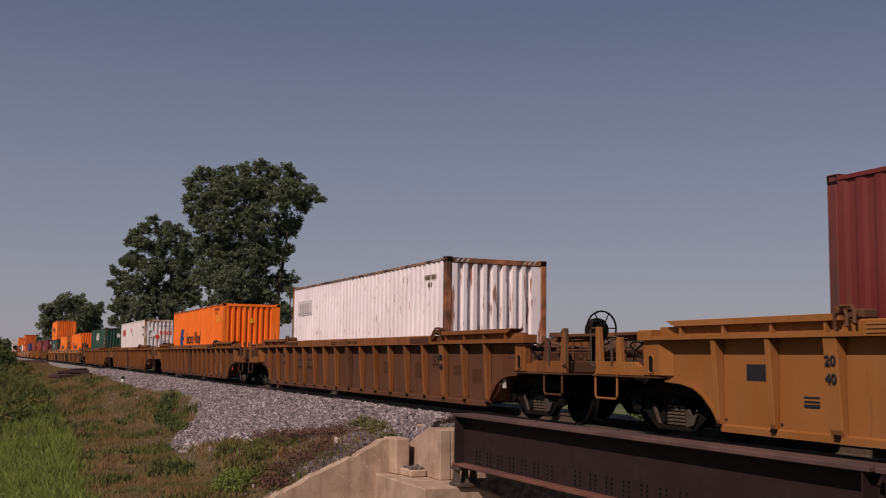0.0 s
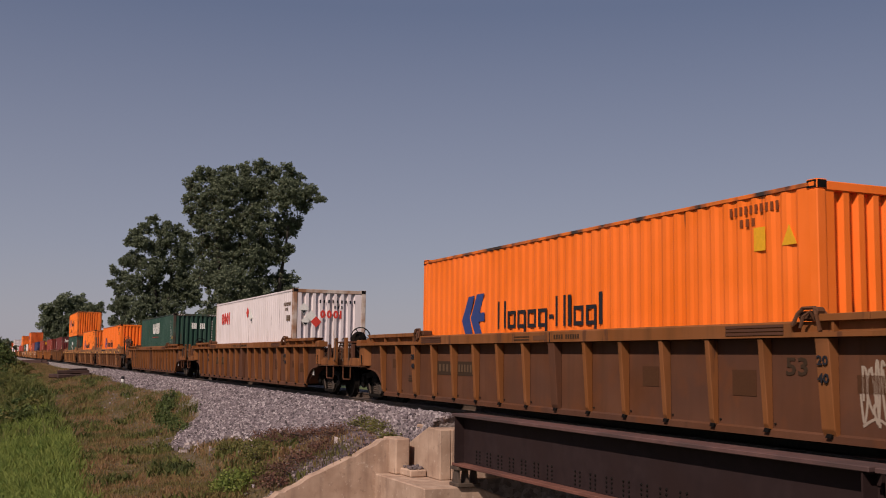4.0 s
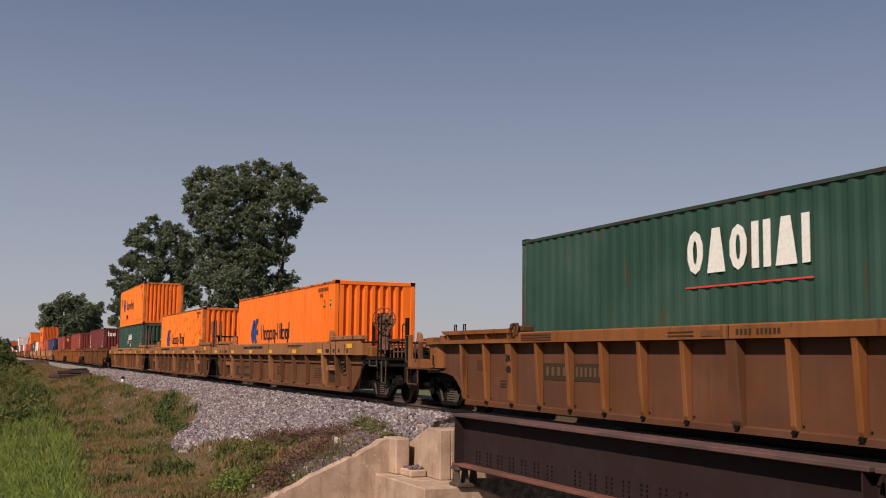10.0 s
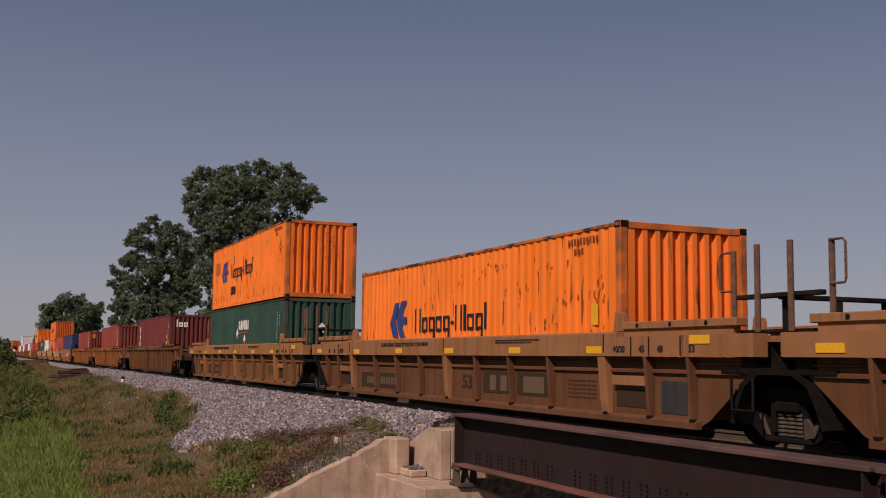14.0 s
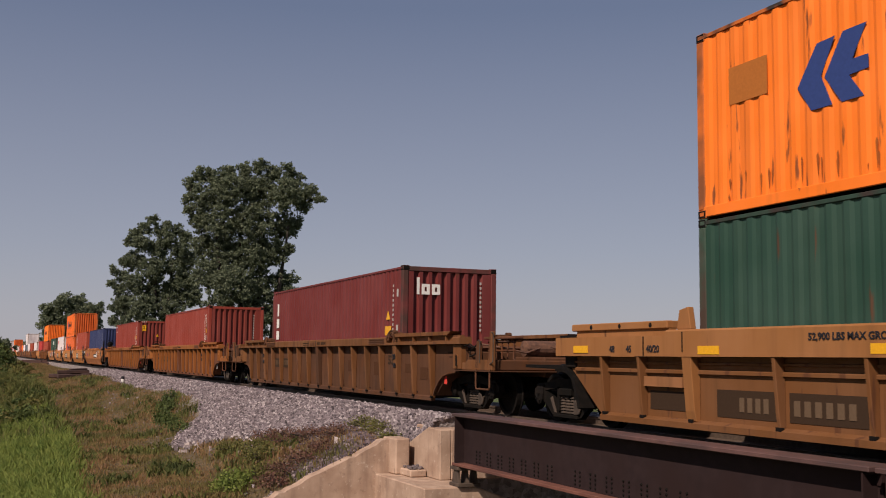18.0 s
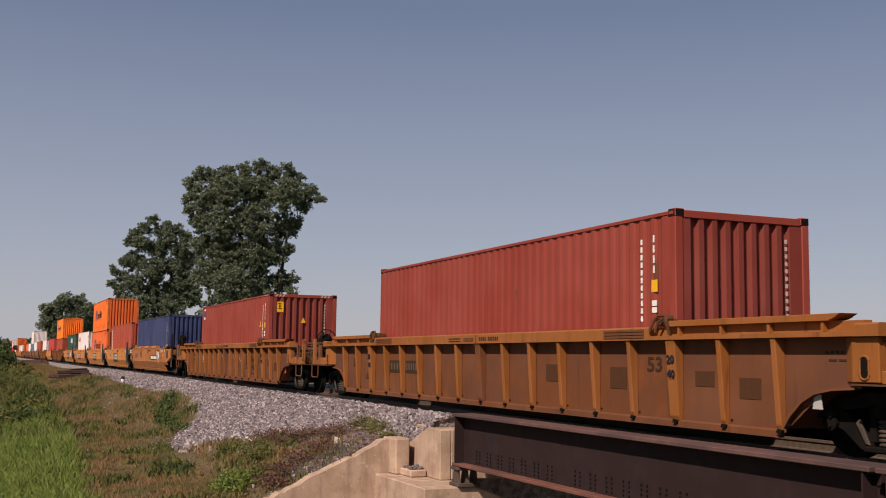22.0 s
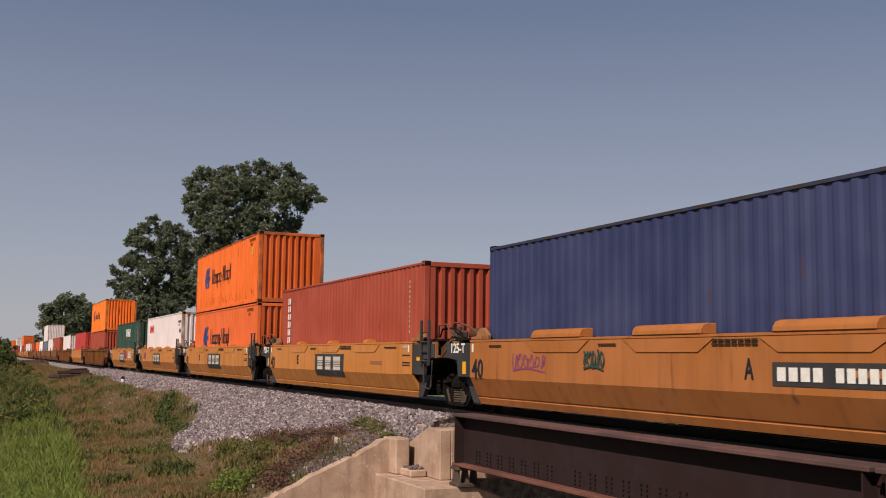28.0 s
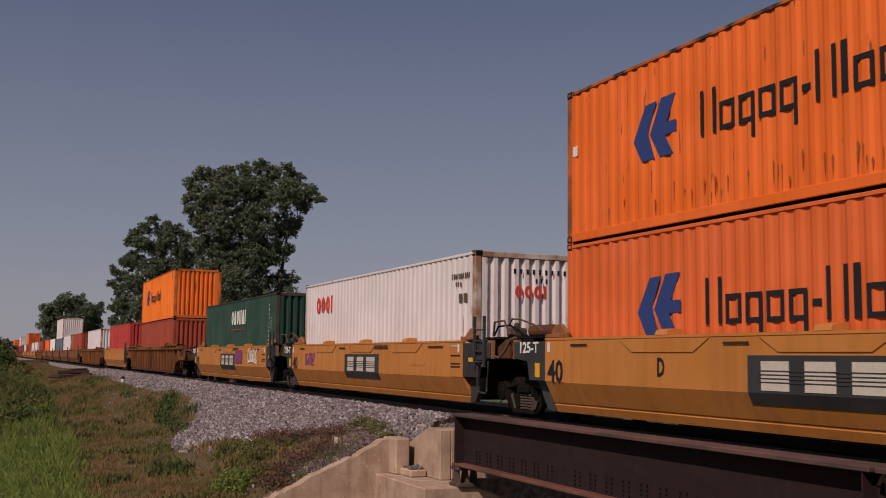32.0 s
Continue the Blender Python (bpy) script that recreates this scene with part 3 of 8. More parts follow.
def husky_meshes():
    """Meshes of the single well car with ribbed sides, built once."""
    H = HUSKY
    arch = [(8.20, 0.19), (8.40, 0.45), (8.60, 0.62), (8.80, 0.72), (9.08, 0.77), (9.44, 0.79), (9.50, 0.86), (9.84, 0.87)]
    for s in (-1, 1):
        bm = bm_new()
        half = arch + [(9.84, 1.365)]
        poly = half + [(-x, z) for x, z in reversed(half)]
        prism(bm, poly, "y", s * 1.36, s * 1.385)
        H["panel", s] = mesh_of("side_panel", bm)
        # chord: full box between the guides, an open channel under them, closed again at the ends
        bm = bm_new()
        prism(bm, [(s * 1.30, 1.367), (s * 1.56, 1.367), (s * 1.56, 1.53), (s * 1.53, 1.552), (s * 1.30, 1.552)], "x", -5.72, 5.72)
        for e in (-1, 1):
            prism(bm, [(s * 1.30, 1.367), (s * 1.56, 1.367), (s * 1.56, 1.422), (s * 1.41, 1.430), (s * 1.41, 1.548), (s * 1.30, 1.548)], "x", e * 5.722, e * 9.56)
            prism(bm, [(s * 1.30, 1.365), (s * 1.565, 1.365), (s * 1.565, 1.49), (s * 1.54, 1.51), (s * 1.30, 1.51)], "x", e * 9.562, e * 9.90)
        H["chord", s] = mesh_of("top_chord", bm)
        bm = bm_new()
        prism(bm, [(s * 1.386, 0.19), (s * 1.44, 0.19), (s * 1.44, 0.27), (s * 1.386, 0.29)], "x", -8.19, 8.19)
        H["sill", s] = mesh_of("bottom_sill", bm)
        for nm, wd in (("post", 0.045), ("wide", 0.105)):
            bm = bm_new()
            prism(bm, [(s * 1.386, 1.36), (s * 1.545, 1.36), (s * 1.535, 1.30), (s * 1.47, 0.34), (s * 1.43, 0.25), (s * 1.386, 0.25)], "x", -wd, wd, 0.008)
            H[nm, s] = mesh_of("side_post", bm)
        bm = bm_new()
        ya, yb = sorted((s * 1.43, s * 1.475))
        prism(bm, [(-0.045, 0.245), (0.045, 0.245), (0.055, 0.285), (-0.02, 0.295)], "y", ya, yb)
        for dx in (-0.075, 0.085):
            lathe(bm, [(s * 1.386, 0.016), (s * 1.402, 0.014)], "y", (dx, 0, 0.345), 6)
        H["foot", s] = mesh_of("post_foot", bm)
        for e in (-1, 1):
            # rim welded round the wheel arch
            bm = bm_new()
            inner = [(e * x, z) for x, z in arch[:6]]
            outer = [(e * (x - 0.030), z + 0.022) for x, z in arch[:6]]
            prism(bm, inner + outer[::-1], "y", s * 1.387, s * 1.435)
            H["rim", s, e] = mesh_of("arch_rim", bm)
            bm = bm_new()
            cuts = [6.05, 6.86, 7.63, 8.42, 9.12]
            for a, b in zip(cuts, cuts[1:]):
                box(bm, min(e * (a + 0.007), e * (b - 0.007)), max(e * (a + 0.007), e * (b - 0.007)), min(s * 1.24, s * 1.50), max(s * 1.24, s * 1.50), 1.545, 1.628, 0.006)
            prism(bm, [(e * 9.12, 1.56), (e * 9.16, 1.565), (e * 9.30, 1.628), (e * 9.12, 1.628)], "y", s * 1.24, s * 1.50)
            for k in range(4):
                xx = e * (6.3 + 0.9 * k)
                box(bm, xx - 0.02, xx + 0.02, min(s * 1.411, s * 1.48), max(s * 1.411, s * 1.48), 1.43, 1.545)
            H["guide", s, e] = mesh_of("container_guide", bm)
            bm = bm_new()
            xx = 9.04
            tube(bm, [(e * xx, s * 1.30, 1.62), (e * xx, s * 1.30, 1.76), (e * (xx - 0.09), s * 1.30, 1.76), (e * (xx - 0.09), s * 1.30, 1.62)], 0.016)
            H["loop", s, e] = mesh_of("lift_loop", bm)
            bm = bm_new()
            tube(bm, [(e * 6.12, s * 1.50, 1.44), (e * 6.10, s * 1.53, 1.62), (e * 6.05, s * 1.50, 1.70), (e * 5.86, s * 1.50, 1.70), (e * 5.80, s * 1.53, 1.63), (e * 5.76, s * 1.57, 1.50)], 0.024)
            tube(bm, [(e * 5.98, s * 1.44, 1.56), (e * 5.97, s * 1.50, 1.66), (e * 5.90, s * 1.54, 1.60), (e * 5.88, s * 1.565, 1.47)], 0.022)
            box(bm, min(e * 5.74, e * 6.0), max(e * 5.74, e * 6.0), min(s * 1.25, s * 1.47), max(s * 1.25, s * 1.47), 1.56, 1.67, 0.02)
            lathe(bm, [(s * 1.42, 0.05), (s * 1.52, 0.05), (s * 1.53, 0.03)], "y", (e * 6.08, 0, 1.66), 8)
            H["yoke", s, e] = mesh_of("guide_yoke", bm)
            # tie-down plate between yoke and the closed chord
            bm = bm_new()
            for k in range(3):
                box(bm, min(e * 4.55, e * 5.6), max(e * 4.55, e * 5.6), min(s * 1.561, s * 1.572), max(s * 1.561, s * 1.572), 1.40 + 0.045 * k, 1.43 + 0.045 * k)
            H["slats", s, e] = mesh_of("louvre", bm)
            # wedge-shaped corner post with a grab slot
            bm = bm_new()
            prism(bm, [(e * 9.26, s * 1.386), (e * 9.46, s * 1.505), (e * 9.84, s * 1.505), (e * 9.84, s * 1.386)], "z", 0.87, 1.362, 0.01)
            H["corner", s, e] = mesh_of("corner_plate", bm)
            # raised dark oval paints the shade inside the slot
            bm = bm_new()
            oval = [(e * 9.64 + 0.055 * math.cos(t), 1.03 + (0.06 if math.sin(t) > 0 else -0.06) + 0.055 * math.sin(t)) for t in (2 * math.pi * (k + 0.5) / 12 for k in range(12))]
            prism(bm, oval, "y", s * 1.506, s * 1.512)
            H["slot", s, e] = mesh_of("grab_slot", bm)
            bm = bm_new()
            ring = [(x, s * 1.512, z) for x, z in [(e * 9.64 + 0.068 * math.cos(t), 1.03 + (0.06 if math.sin(t) > 0 else -0.06) + 0.068 * math.sin(t)) for t in (2 * math.pi * (k + 0.5) / 12 for k in range(13))]]
            tube(bm, ring, 0.013, 5)
            H["slotrim", s, e] = mesh_of("slot_rim", bm)
    for e in (-1, 1):
        bm = bm_new()
        box(bm, min(e * 8.5, e * 11.1), max(e * 8.5, e * 11.1), -0.32, 0.32, 0.74, 1.12, 0.02)
        box(bm, min(e * 9.45, e * 9.85), max(e * 9.45, e * 9.85), -1.355, 1.355, 0.90, 1.22, 0.02)
        box(bm, min(e * 10.95, e * 11.12), max(e * 10.95, e * 11.12), -1.40, 1.40, 0.86, 1.06, 0.02)
        for yy in (-0.9, 0.9):
            box(bm, min(e * 10.0, e * 10.8), max(e * 10.0, e * 10.8), yy - 0.06, yy + 0.06, 0.88, 1.05)
        H["end", e] = mesh_of("end_frame", bm)
        bm = bm_new()
        box(bm, min(e * 9.86, e * 11.0), max(e * 9.86, e * 11.0), -1.38, 1.38, 1.03, 1.06)
        box(bm, min(e * 9.45, e * 11.19), max(e * 9.45, e * 11.19), -1.53, 1.53, 0.838, 0.858)
        H["walk", e] = mesh_of("end_platform", bm)
        bm = bm_new()
        prism(bm, [(e * 8.2, 0.30), (e * 8.28, 0.30), (e * 9.6, 1.30), (e * 9.5, 1.34)], "y", -1.355, 1.355)
        H["bulk", e] = mesh_of("well_end_sheet", bm)
        # dark sheets added to give the wheel arch its deep shade
        bm = bm_new()
        box(bm, min(e * 8.6, e * 11.0), max(e * 8.6, e * 11.0), 1.26, 1.30, 0.46, 1.0)
        box(bm, min(e * 8.6, e * 9.2), max(e * 8.6, e * 9.2), -1.3, 1.3, 0.80, 0.86)
        H["arch_shade", e] = mesh_of("splash_plate", bm)
        bm = bm_new()
        box(bm, min(e * 11.1, e * 11.5), max(e * 11.1, e * 11.5), -0.11, 0.11, 0.74, 0.96, 0.02)
        prism(bm, [(e * 11.45, -0.18), (e * 11.62, -0.20), (e * 11.72, 0.02), (e * 11.60, 0.20), (e * 11.45, 0.16)], "z", 0.68, 1.0, 0.02)
        H["coupler", e] = mesh_of("coupler", bm)
        bm = bm_new()
        tube(bm, [(e * 11.0, 0.35, 0.80), (e * 11.25, 0.40, 0.52), (e * 11.6, 0.30, 0.45)], 0.025)
        H["hose", e] = mesh_of("air_hose", bm)
        for s in (-1, 1):
            bm = bm_new()
            y = s * 1.50
            tube(bm, [(e * 10.53, y, 0.88), (e * 10.53, y, 0.55), (e * 10.56, y, 0.51), (e * 11.10, y, 0.51), (e * 11.13, y, 0.55), (e * 11.13, y, 0.88)], 0.019)
            H["step", s, e] = mesh_of("sill_step", bm)
            bm = bm_new()
            tube(bm, [(e * 10.68, y, 1.0), (e * 10.70, y, 1.40), (e * 10.66, y, 1.43), (e * 10.57, y - s * 0.03, 1.43)], 0.013)
            H["grab", s, e] = mesh_of("grab_iron", bm)
            bm = bm_new()
            tube(bm, [(e * 11.14, y, 0.98), (e * 11.26, y, 1.02), (e * 11.28, y, 1.54), (e * 11.24, y, 1.57), (e * 11.15, y - s * 0.03, 1.57)], 0.013)
            H["grab2", s, e] = mesh_of("grab_iron", bm)
            bm = bm_new()
            tube(bm, [(e * 10.97, s * 1.30, 1.06), (e * 10.97, s * 1.30, 1.40), (e * 10.97, s * 0.9, 1.42), (e * 10.97, s * 0.9, 1.06)], 0.018)
            H["rail", s, e] = mesh_of("hand_rail", bm)
            bm = bm_new()
            tube(bm, [(e * 9.86, s * 1.45, 1.32), (e * 10.15, s * 1.46, 1.36), (e * 10.30, s * 1.42, 1.30), (e * 10.2, s * 1.36, 1.16), (e * 10.02, s * 1.40, 1.12), (e * 9.94, s * 1.34, 1.24), (e * 10.12, s * 1.28, 1.36), (e * 10.36, s * 1.30, 1.22), (e * 10.40, s * 1.30, 1.05)], 0.016)
            H["hoses", s, e] = mesh_of("brake_hose", bm)
            bm = bm_new()
            ya, yb = sorted((s * 1.40, s * 1.48))
            prism(bm, [(e * 10.44, 0.90), (e * 10.60, 0.90), (e * 10.59, 1.42), (e * 10.50, 1.42)], "y", ya, yb, 0.008)
            H["endpost", s, e] = mesh_of("end_post", bm)
            bm = bm_new()
            prism(bm, [(e * 11.00, 0.86), (e * 11.18, 0.86), (e * 11.17, 1.59), (e * 11.08, 1.59)], "y", ya, yb, 0.008)
            H["endpost2", s, e] = mesh_of("end_post", bm)
            bm = bm_new()
            prism(bm, [(e * 9.845, 0.86), (e * 10.998, 0.86), (e * 10.998, 1.06), (e * 10.10, 1.06), (e * 9.98, 1.00), (e * 9.845, 1.00)], "y", ya, yb, 0.008)
            H["sidesill", s, e] = mesh_of("end_sill", bm)
            bm = bm_new()
            for zz in (1.24, 1.40):
                tube(bm, [(e * 10.02, s * 0.98, zz), (e * 11.15, s * 0.98, zz)], 0.022)
            for k in range(5):
                tube(bm, [(e * (10.1 + 0.25 * k), s * 0.98, 1.08), (e * (10.1 + 0.25 * k), s * 0.98, 1.46)], 0.02)
            box(bm, min(e * 9.98, e * 11.3), max(e * 9.98, e * 11.3), s * 0.98 - 0.09, s * 0.98 + 0.09, 1.46, 1.51, 0.008)
            H["grid", s, e] = mesh_of("rail_grid", bm)
    bm = bm_new()
    for k in range(7):
        x = -7.2 + k * 2.4
        box(bm, x - 0.12, x + 0.12, -1.355, 1.355, 0.22, 0.34)
    box(bm, -8.2, 8.2, -1.355, -1.15, 0.24, 0.33)
    box(bm, -8.2, 8.2, 1.15, 1.355, 0.24, 0.33)
    H["floor"] = mesh_of("well_floor", bm)
    # hand brake
    bm = bm_new()
    R = 0.28
    ring = [(0, R * math.cos(t), R * math.sin(t)) for t in (2 * math.pi * k / 24 for k in range(25))]
    tube(bm, ring, 0.016, 6)
    for k in range(6):
        t = 2 * math.pi * k / 6
        tube(bm, [(0.03, 0, 0), (0, R * math.cos(t), R * math.sin(t))], 0.011, 5)
    lathe(bm, [(-0.06, 0.045), (0.05, 0.045)], "x", (0, 0, 0), 10)
    H["brake_wheel"] = mesh_of("brake_wheel", bm)
    bm = bm_new()
    box(bm, -0.14, 0.0, -0.16, 0.16, -0.16, 0.14, 0.04)
    lathe(bm, [(-0.13, 0.10), (-0.12, 0.21), (-0.03, 0.21), (-0.02, 0.10)], "x", (0, 0, -0.04), 16)
    prism(bm, [(-0.20, -0.75), (0.20, -0.75), (0.12, -0.12), (-0.12, -0.12)], "x", -0.12, -0.06)
    tube(bm, [(-0.05, 0, -0.1), (-0.05, 0.02, -0.85)], 0.015)
    H["brake_stand"] = mesh_of("brake_stand", bm)
    # air reservoir and valve pipes on the platform
    bm = bm_new()
    lathe(bm, [(-0.5, 0.06), (-0.47, 0.16), (0.47, 0.16), (0.5, 0.06)], "y", (0, 0, 0), 14)
    H["tank"] = mesh_of("air_tank", bm)
    bm = bm_new()
    tube(bm, [(0, -1.25, 1.12), (0.05, -1.2, 1.36), (0.3, -0.9, 1.30), (0.35, -0.4, 1.2), (0.2, 0.1, 1.34), (0.4, 0.7, 1.26), (0.5, 1.0, 1.12)], 0.022)
    H["pipes"] = mesh_of("brake_pipe", bm)


husky_meshes()
for key_, me_ in HUSKY.items():
    me_.materials.append(BROWN_CAR)


def husky_car(x, mat, label, brake_end=0, turning=True, name="well_car", loops_at=0):
    H = HUSKY
    car = car_empty(name, x, label)
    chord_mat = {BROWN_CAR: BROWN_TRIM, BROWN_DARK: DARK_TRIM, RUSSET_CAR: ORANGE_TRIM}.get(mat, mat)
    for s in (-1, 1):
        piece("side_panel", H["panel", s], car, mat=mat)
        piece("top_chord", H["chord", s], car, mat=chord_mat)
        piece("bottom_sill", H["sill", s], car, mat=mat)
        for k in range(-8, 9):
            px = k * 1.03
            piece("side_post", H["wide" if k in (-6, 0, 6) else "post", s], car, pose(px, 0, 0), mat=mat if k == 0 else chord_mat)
            if s < 0 and turning:
                piece("post_foot", H["foot", s], car, pose(px, 0, 0), mat=GRIMY_SHADE_STEEL)
        for e in (-1, 1):
            piece("container_guide", H["guide", s, e], car, mat=chord_mat)
            piece("corner_plate", H["corner", s, e], car, mat=chord_mat)
            if loops_at == e:
                piece("lift_loop", H["loop", s, e], car, mat=GRIMY_SHADE_STEEL)
                piece("lift_loop", H["loop", s, e], car, pose(-0.44 * e, 0, 0), mat=GRIMY_SHADE_STEEL)
            piece("guide_yoke", H["yoke", s, e], car, mat=BROWN_DARK)
            plate = piece("grab_slot", H["slot", s, e], car, mat=DARK_STEEL)
            if turning:
                piece("louvre", H["slats", s, e], car, mat=mat)
                piece("arch_rim", H["rim", s, e], car, mat=mat)
                piece("slot_rim", H["slotrim", s, e], plate, mat=chord_mat)
                piece("grab_iron", H["grab2", s, e], car, mat=TRUCK_STEEL)
                piece("brake_hose", H["hoses", s, e], car, mat=GRIMY_SHADE_STEEL)
            piece("end_sill", H["sidesill", s, e], car, mat=chord_mat)
            piece("sill_step", H["step", s, e], car, mat=mat)
            piece("grab_iron", H["grab", s, e], car, mat=TRUCK_STEEL)
            piece("rail_grid", H["grid", s, e], car, mat=BROWN_CAR)
            piece("hand_rail", H["rail", s, e], car, mat=RUST_STEEL)
            piece("end_post", H["endpost", s, e], car, mat=mat)
            piece("end_post", H["endpost2", s, e], car, mat=chord_mat)
    for e in (-1, 1):
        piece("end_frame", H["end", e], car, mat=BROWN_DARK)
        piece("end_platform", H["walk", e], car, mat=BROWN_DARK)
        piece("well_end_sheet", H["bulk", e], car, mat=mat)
        piece("splash_plate", H["arch_shade", e], car, mat=DARK_STEEL)
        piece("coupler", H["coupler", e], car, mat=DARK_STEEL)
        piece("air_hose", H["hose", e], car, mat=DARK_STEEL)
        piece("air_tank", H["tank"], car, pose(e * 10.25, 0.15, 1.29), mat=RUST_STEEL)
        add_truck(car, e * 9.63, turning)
    piece("brake_pipe", H["pipes"], car, pose(10.15, 0, 0), mat=RUST_STEEL)
    piece("brake_pipe", H["pipes"], car, pose(-10.15, 0, 0, 0, 0, 180), mat=RUST_STEEL)
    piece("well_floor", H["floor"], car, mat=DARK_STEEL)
    if brake_end:
        st = piece("brake_stand", H["brake_stand"], car, pose(brake_end * 11.05, -0.75, 1.61, 0, 0, 0 if brake_end > 0 else 180), mat=GRIMY_SHADE_STEEL)
        piece("brake_wheel", H["brake_wheel"], st, pose(0.08, 0, 0), mat=DARK_STEEL, label="black spoked hand brake wheel")
    return car


# ---- ribbed articulated unit (long well) ----
RIB = {}


def rib_meshes():
    H = RIB
    for s in (-1, 1):
        bm = bm_new()
        half = [(8.2, 0.20), (8.42, 0.30), (9.28, 0.95), (9.32, 1.135)]
        prism(bm, half + [(-x, z) for x, z in reversed(half)], "y", s * 1.33, s * 1.355)
        H["panel", s] = mesh_of("side_panel", bm)
        bm = bm_new()
        prism(bm, [(s * 1.30, 1.14), (s * 1.53, 1.14), (s * 1.53, 1.48), (s * 1.50, 1.505), (s * 1.30, 1.505)], "x", -6.45, 6.45)
        for e in (-1, 1):
            prism(bm, [(s * 1.30, 1.14), (s * 1.525, 1.14), (s * 1.525, 1.43), (s * 1.30, 1.43)], "x", e * 6.45, e * 9.5)
        H["chord", s] = mesh_of("top_chord", bm)
        bm = bm_new()
        prism(bm, [(s * 1.356, 0.18), (s * 1.46, 0.18), (s * 1.46, 0.26), (s * 1.356, 0.30)], "x", -8.25, 8.25)
        H["sill", s] = mesh_of("bottom_sill", bm)
        bm = bm_new()
        prism(bm, [(s * 1.356, 0.90), (s * 1.40, 0.91), (s * 1.40, 0.95), (s * 1.356, 0.97)], "x", -9.1, 9.1)
        prism(bm, [(s * 1.356, 1.03), (s * 1.39, 1.035), (s * 1.39, 1.06), (s * 1.356, 1.07)], "x", -9.2, 9.2)
        H["rib", s] = mesh_of("side_rib", bm)
        bm = bm_new()
        ya, yb = sorted((s * 1.40, s * 1.455))
        box(bm, -0.045, 0.045, ya, yb, 0.262, 0.31)
        H["foot", s] = mesh_of("post_foot", bm)
        for nm, wd in (("post", 0.03), ("wide", 0.10)):
            bm = bm_new()
            prism(bm, [(s * 1.356, 1.136), (s * 1.52, 1.136), (s * 1.46, 0.42), (s * 1.43, 0.28), (s * 1.356, 0.27)], "x", -wd, wd, 0.008)
            H[nm, s] = mesh_of("side_post", bm)
        for e in (-1, 1):
            bm = bm_new()
            box(bm, min(e * 6.5, e * 9.1), max(e * 6.5, e * 9.1), min(s * 1.26, s * 1.46), max(s * 1.26, s * 1.46), 1.53, 1.64, 0.012)
            box(bm, min(e * 6.5, e * 9.0), max(e * 6.5, e * 9.0), min(s * 1.30, s * 1.42), max(s * 1.30, s * 1.42), 1.434, 1.53)
            prism(bm, [(e * 6.10, 1.51), (e * 6.42, 1.51), (e * 6.36, 1.78), (e * 6.16, 1.82)], "y", s * 1.26, s * 1.36, 0.01)
            H["guide", s, e] = mesh_of("container_guide", bm)
    for e in (-1, 1):
        bm = bm_new()
        box(bm, min(e * 8.6, e * 9.7), max(e * 8.6, e * 9.7), -0.4, 0.4, 0.74, 1.15, 0.02)
        box(bm, min(e * 9.1, e * 9.42), max(e * 9.1, e * 9.42), -1.4, 1.4, 0.95, 1.28, 0.02)
        H["end", e] = mesh_of("end_frame", bm)
        bm = bm_new()
        box(bm, min(e * 9.0, e * 9.75), max(e * 9.0, e * 9.75), -1.3, 1.3, 1.44, 1.48)
        H["walk", e] = mesh_of("end_platform", bm)
        bm = bm_new()
        prism(bm, [(e * 8.98, 0.30), (e * 9.06, 0.52), (e * 9.2, 0.78), (e * 9.45, 0.92), (e * 10.75, 0.94), (e * 10.75, 0.99), (e * 9.4, 0.99), (e * 9.1, 0.80), (e * 8.9, 0.32)], "y", -1.42, 1.42)
        H["arch", e] = mesh_of("wheel_arch", bm)
        bm = bm_new()
        prism(bm, [(e * 8.2, 0.30), (e * 8.28, 0.30), (e * 9.2, 1.30), (e * 9.1, 1.34)], "y", -1.325, 1.325)
        H["bulk", e] = mesh_of("well_end_sheet", bm)
        bm = bm_new()
        for yy in (-1.46, -1.12):
            tube(bm, [(e * 9.30, yy, 0.55), (e * 9.30, yy, 2.05)], 0.028)
        for k in range(5):
            tube(bm, [(e * 9.30, -1.46, 0.62 + 0.33 * k), (e * 9.30, -1.12, 0.62 + 0.33 * k)], 0.018)
        H["ladder", e] = mesh_of("ladder", bm)
        bm = bm_new()
        tube(bm, [(e * 9.45, -1.40, 1.45), (e * 9.45, -1.40, 2.53)], 0.038, 8)
        H["tall", e, 0] = mesh_of("pole", bm)
        bm = bm_new()
        tube(bm, [(e * 8.88, -1.30, 1.64), (e * 8.88, -1.30, 2.50)], 0.036, 8)
        tube(bm, [(e * 8.88, -1.33, 1.98), (e * 8.66, -1.33, 1.98), (e * 8.64, -1.33, 2.02), (e * 8.64, -1.33, 2.44), (e * 8.68, -1.33, 2.48), (e * 8.88, -1.33, 2.48)], 0.016)
        H["tall", e, 1] = mesh_of("pole", bm)
        bm = bm_new()
        box(bm, min(e * 9.0, e * 9.8), max(e * 9.0, e * 9.8), -1.37, -1.27, 1.86, 1.92, 0.01)
        box(bm, min(e * 9.7, e * 9.8), max(e * 9.7, e * 9.8), -1.3, 1.3, 1.84, 1.90, 0.01)
        for yy in (-1.2, -0.4, 0.4, 1.2):
            box(bm, e * 9.75 - 0.04, e * 9.75 + 0.04, yy - 0.04, yy + 0.04, 1.48, 1.84)
        H["bar", e] = mesh_of("hand_rail", bm)
        # thin dark disc in place of the shaded bolt hole
        bm = bm_new()
        lathe(bm, [(-1.464, 0.036), (-1.461, 0.036)], "y", (0, 0, 0), 10)
        H["hole", e] = mesh_of("bolt_hole", bm)
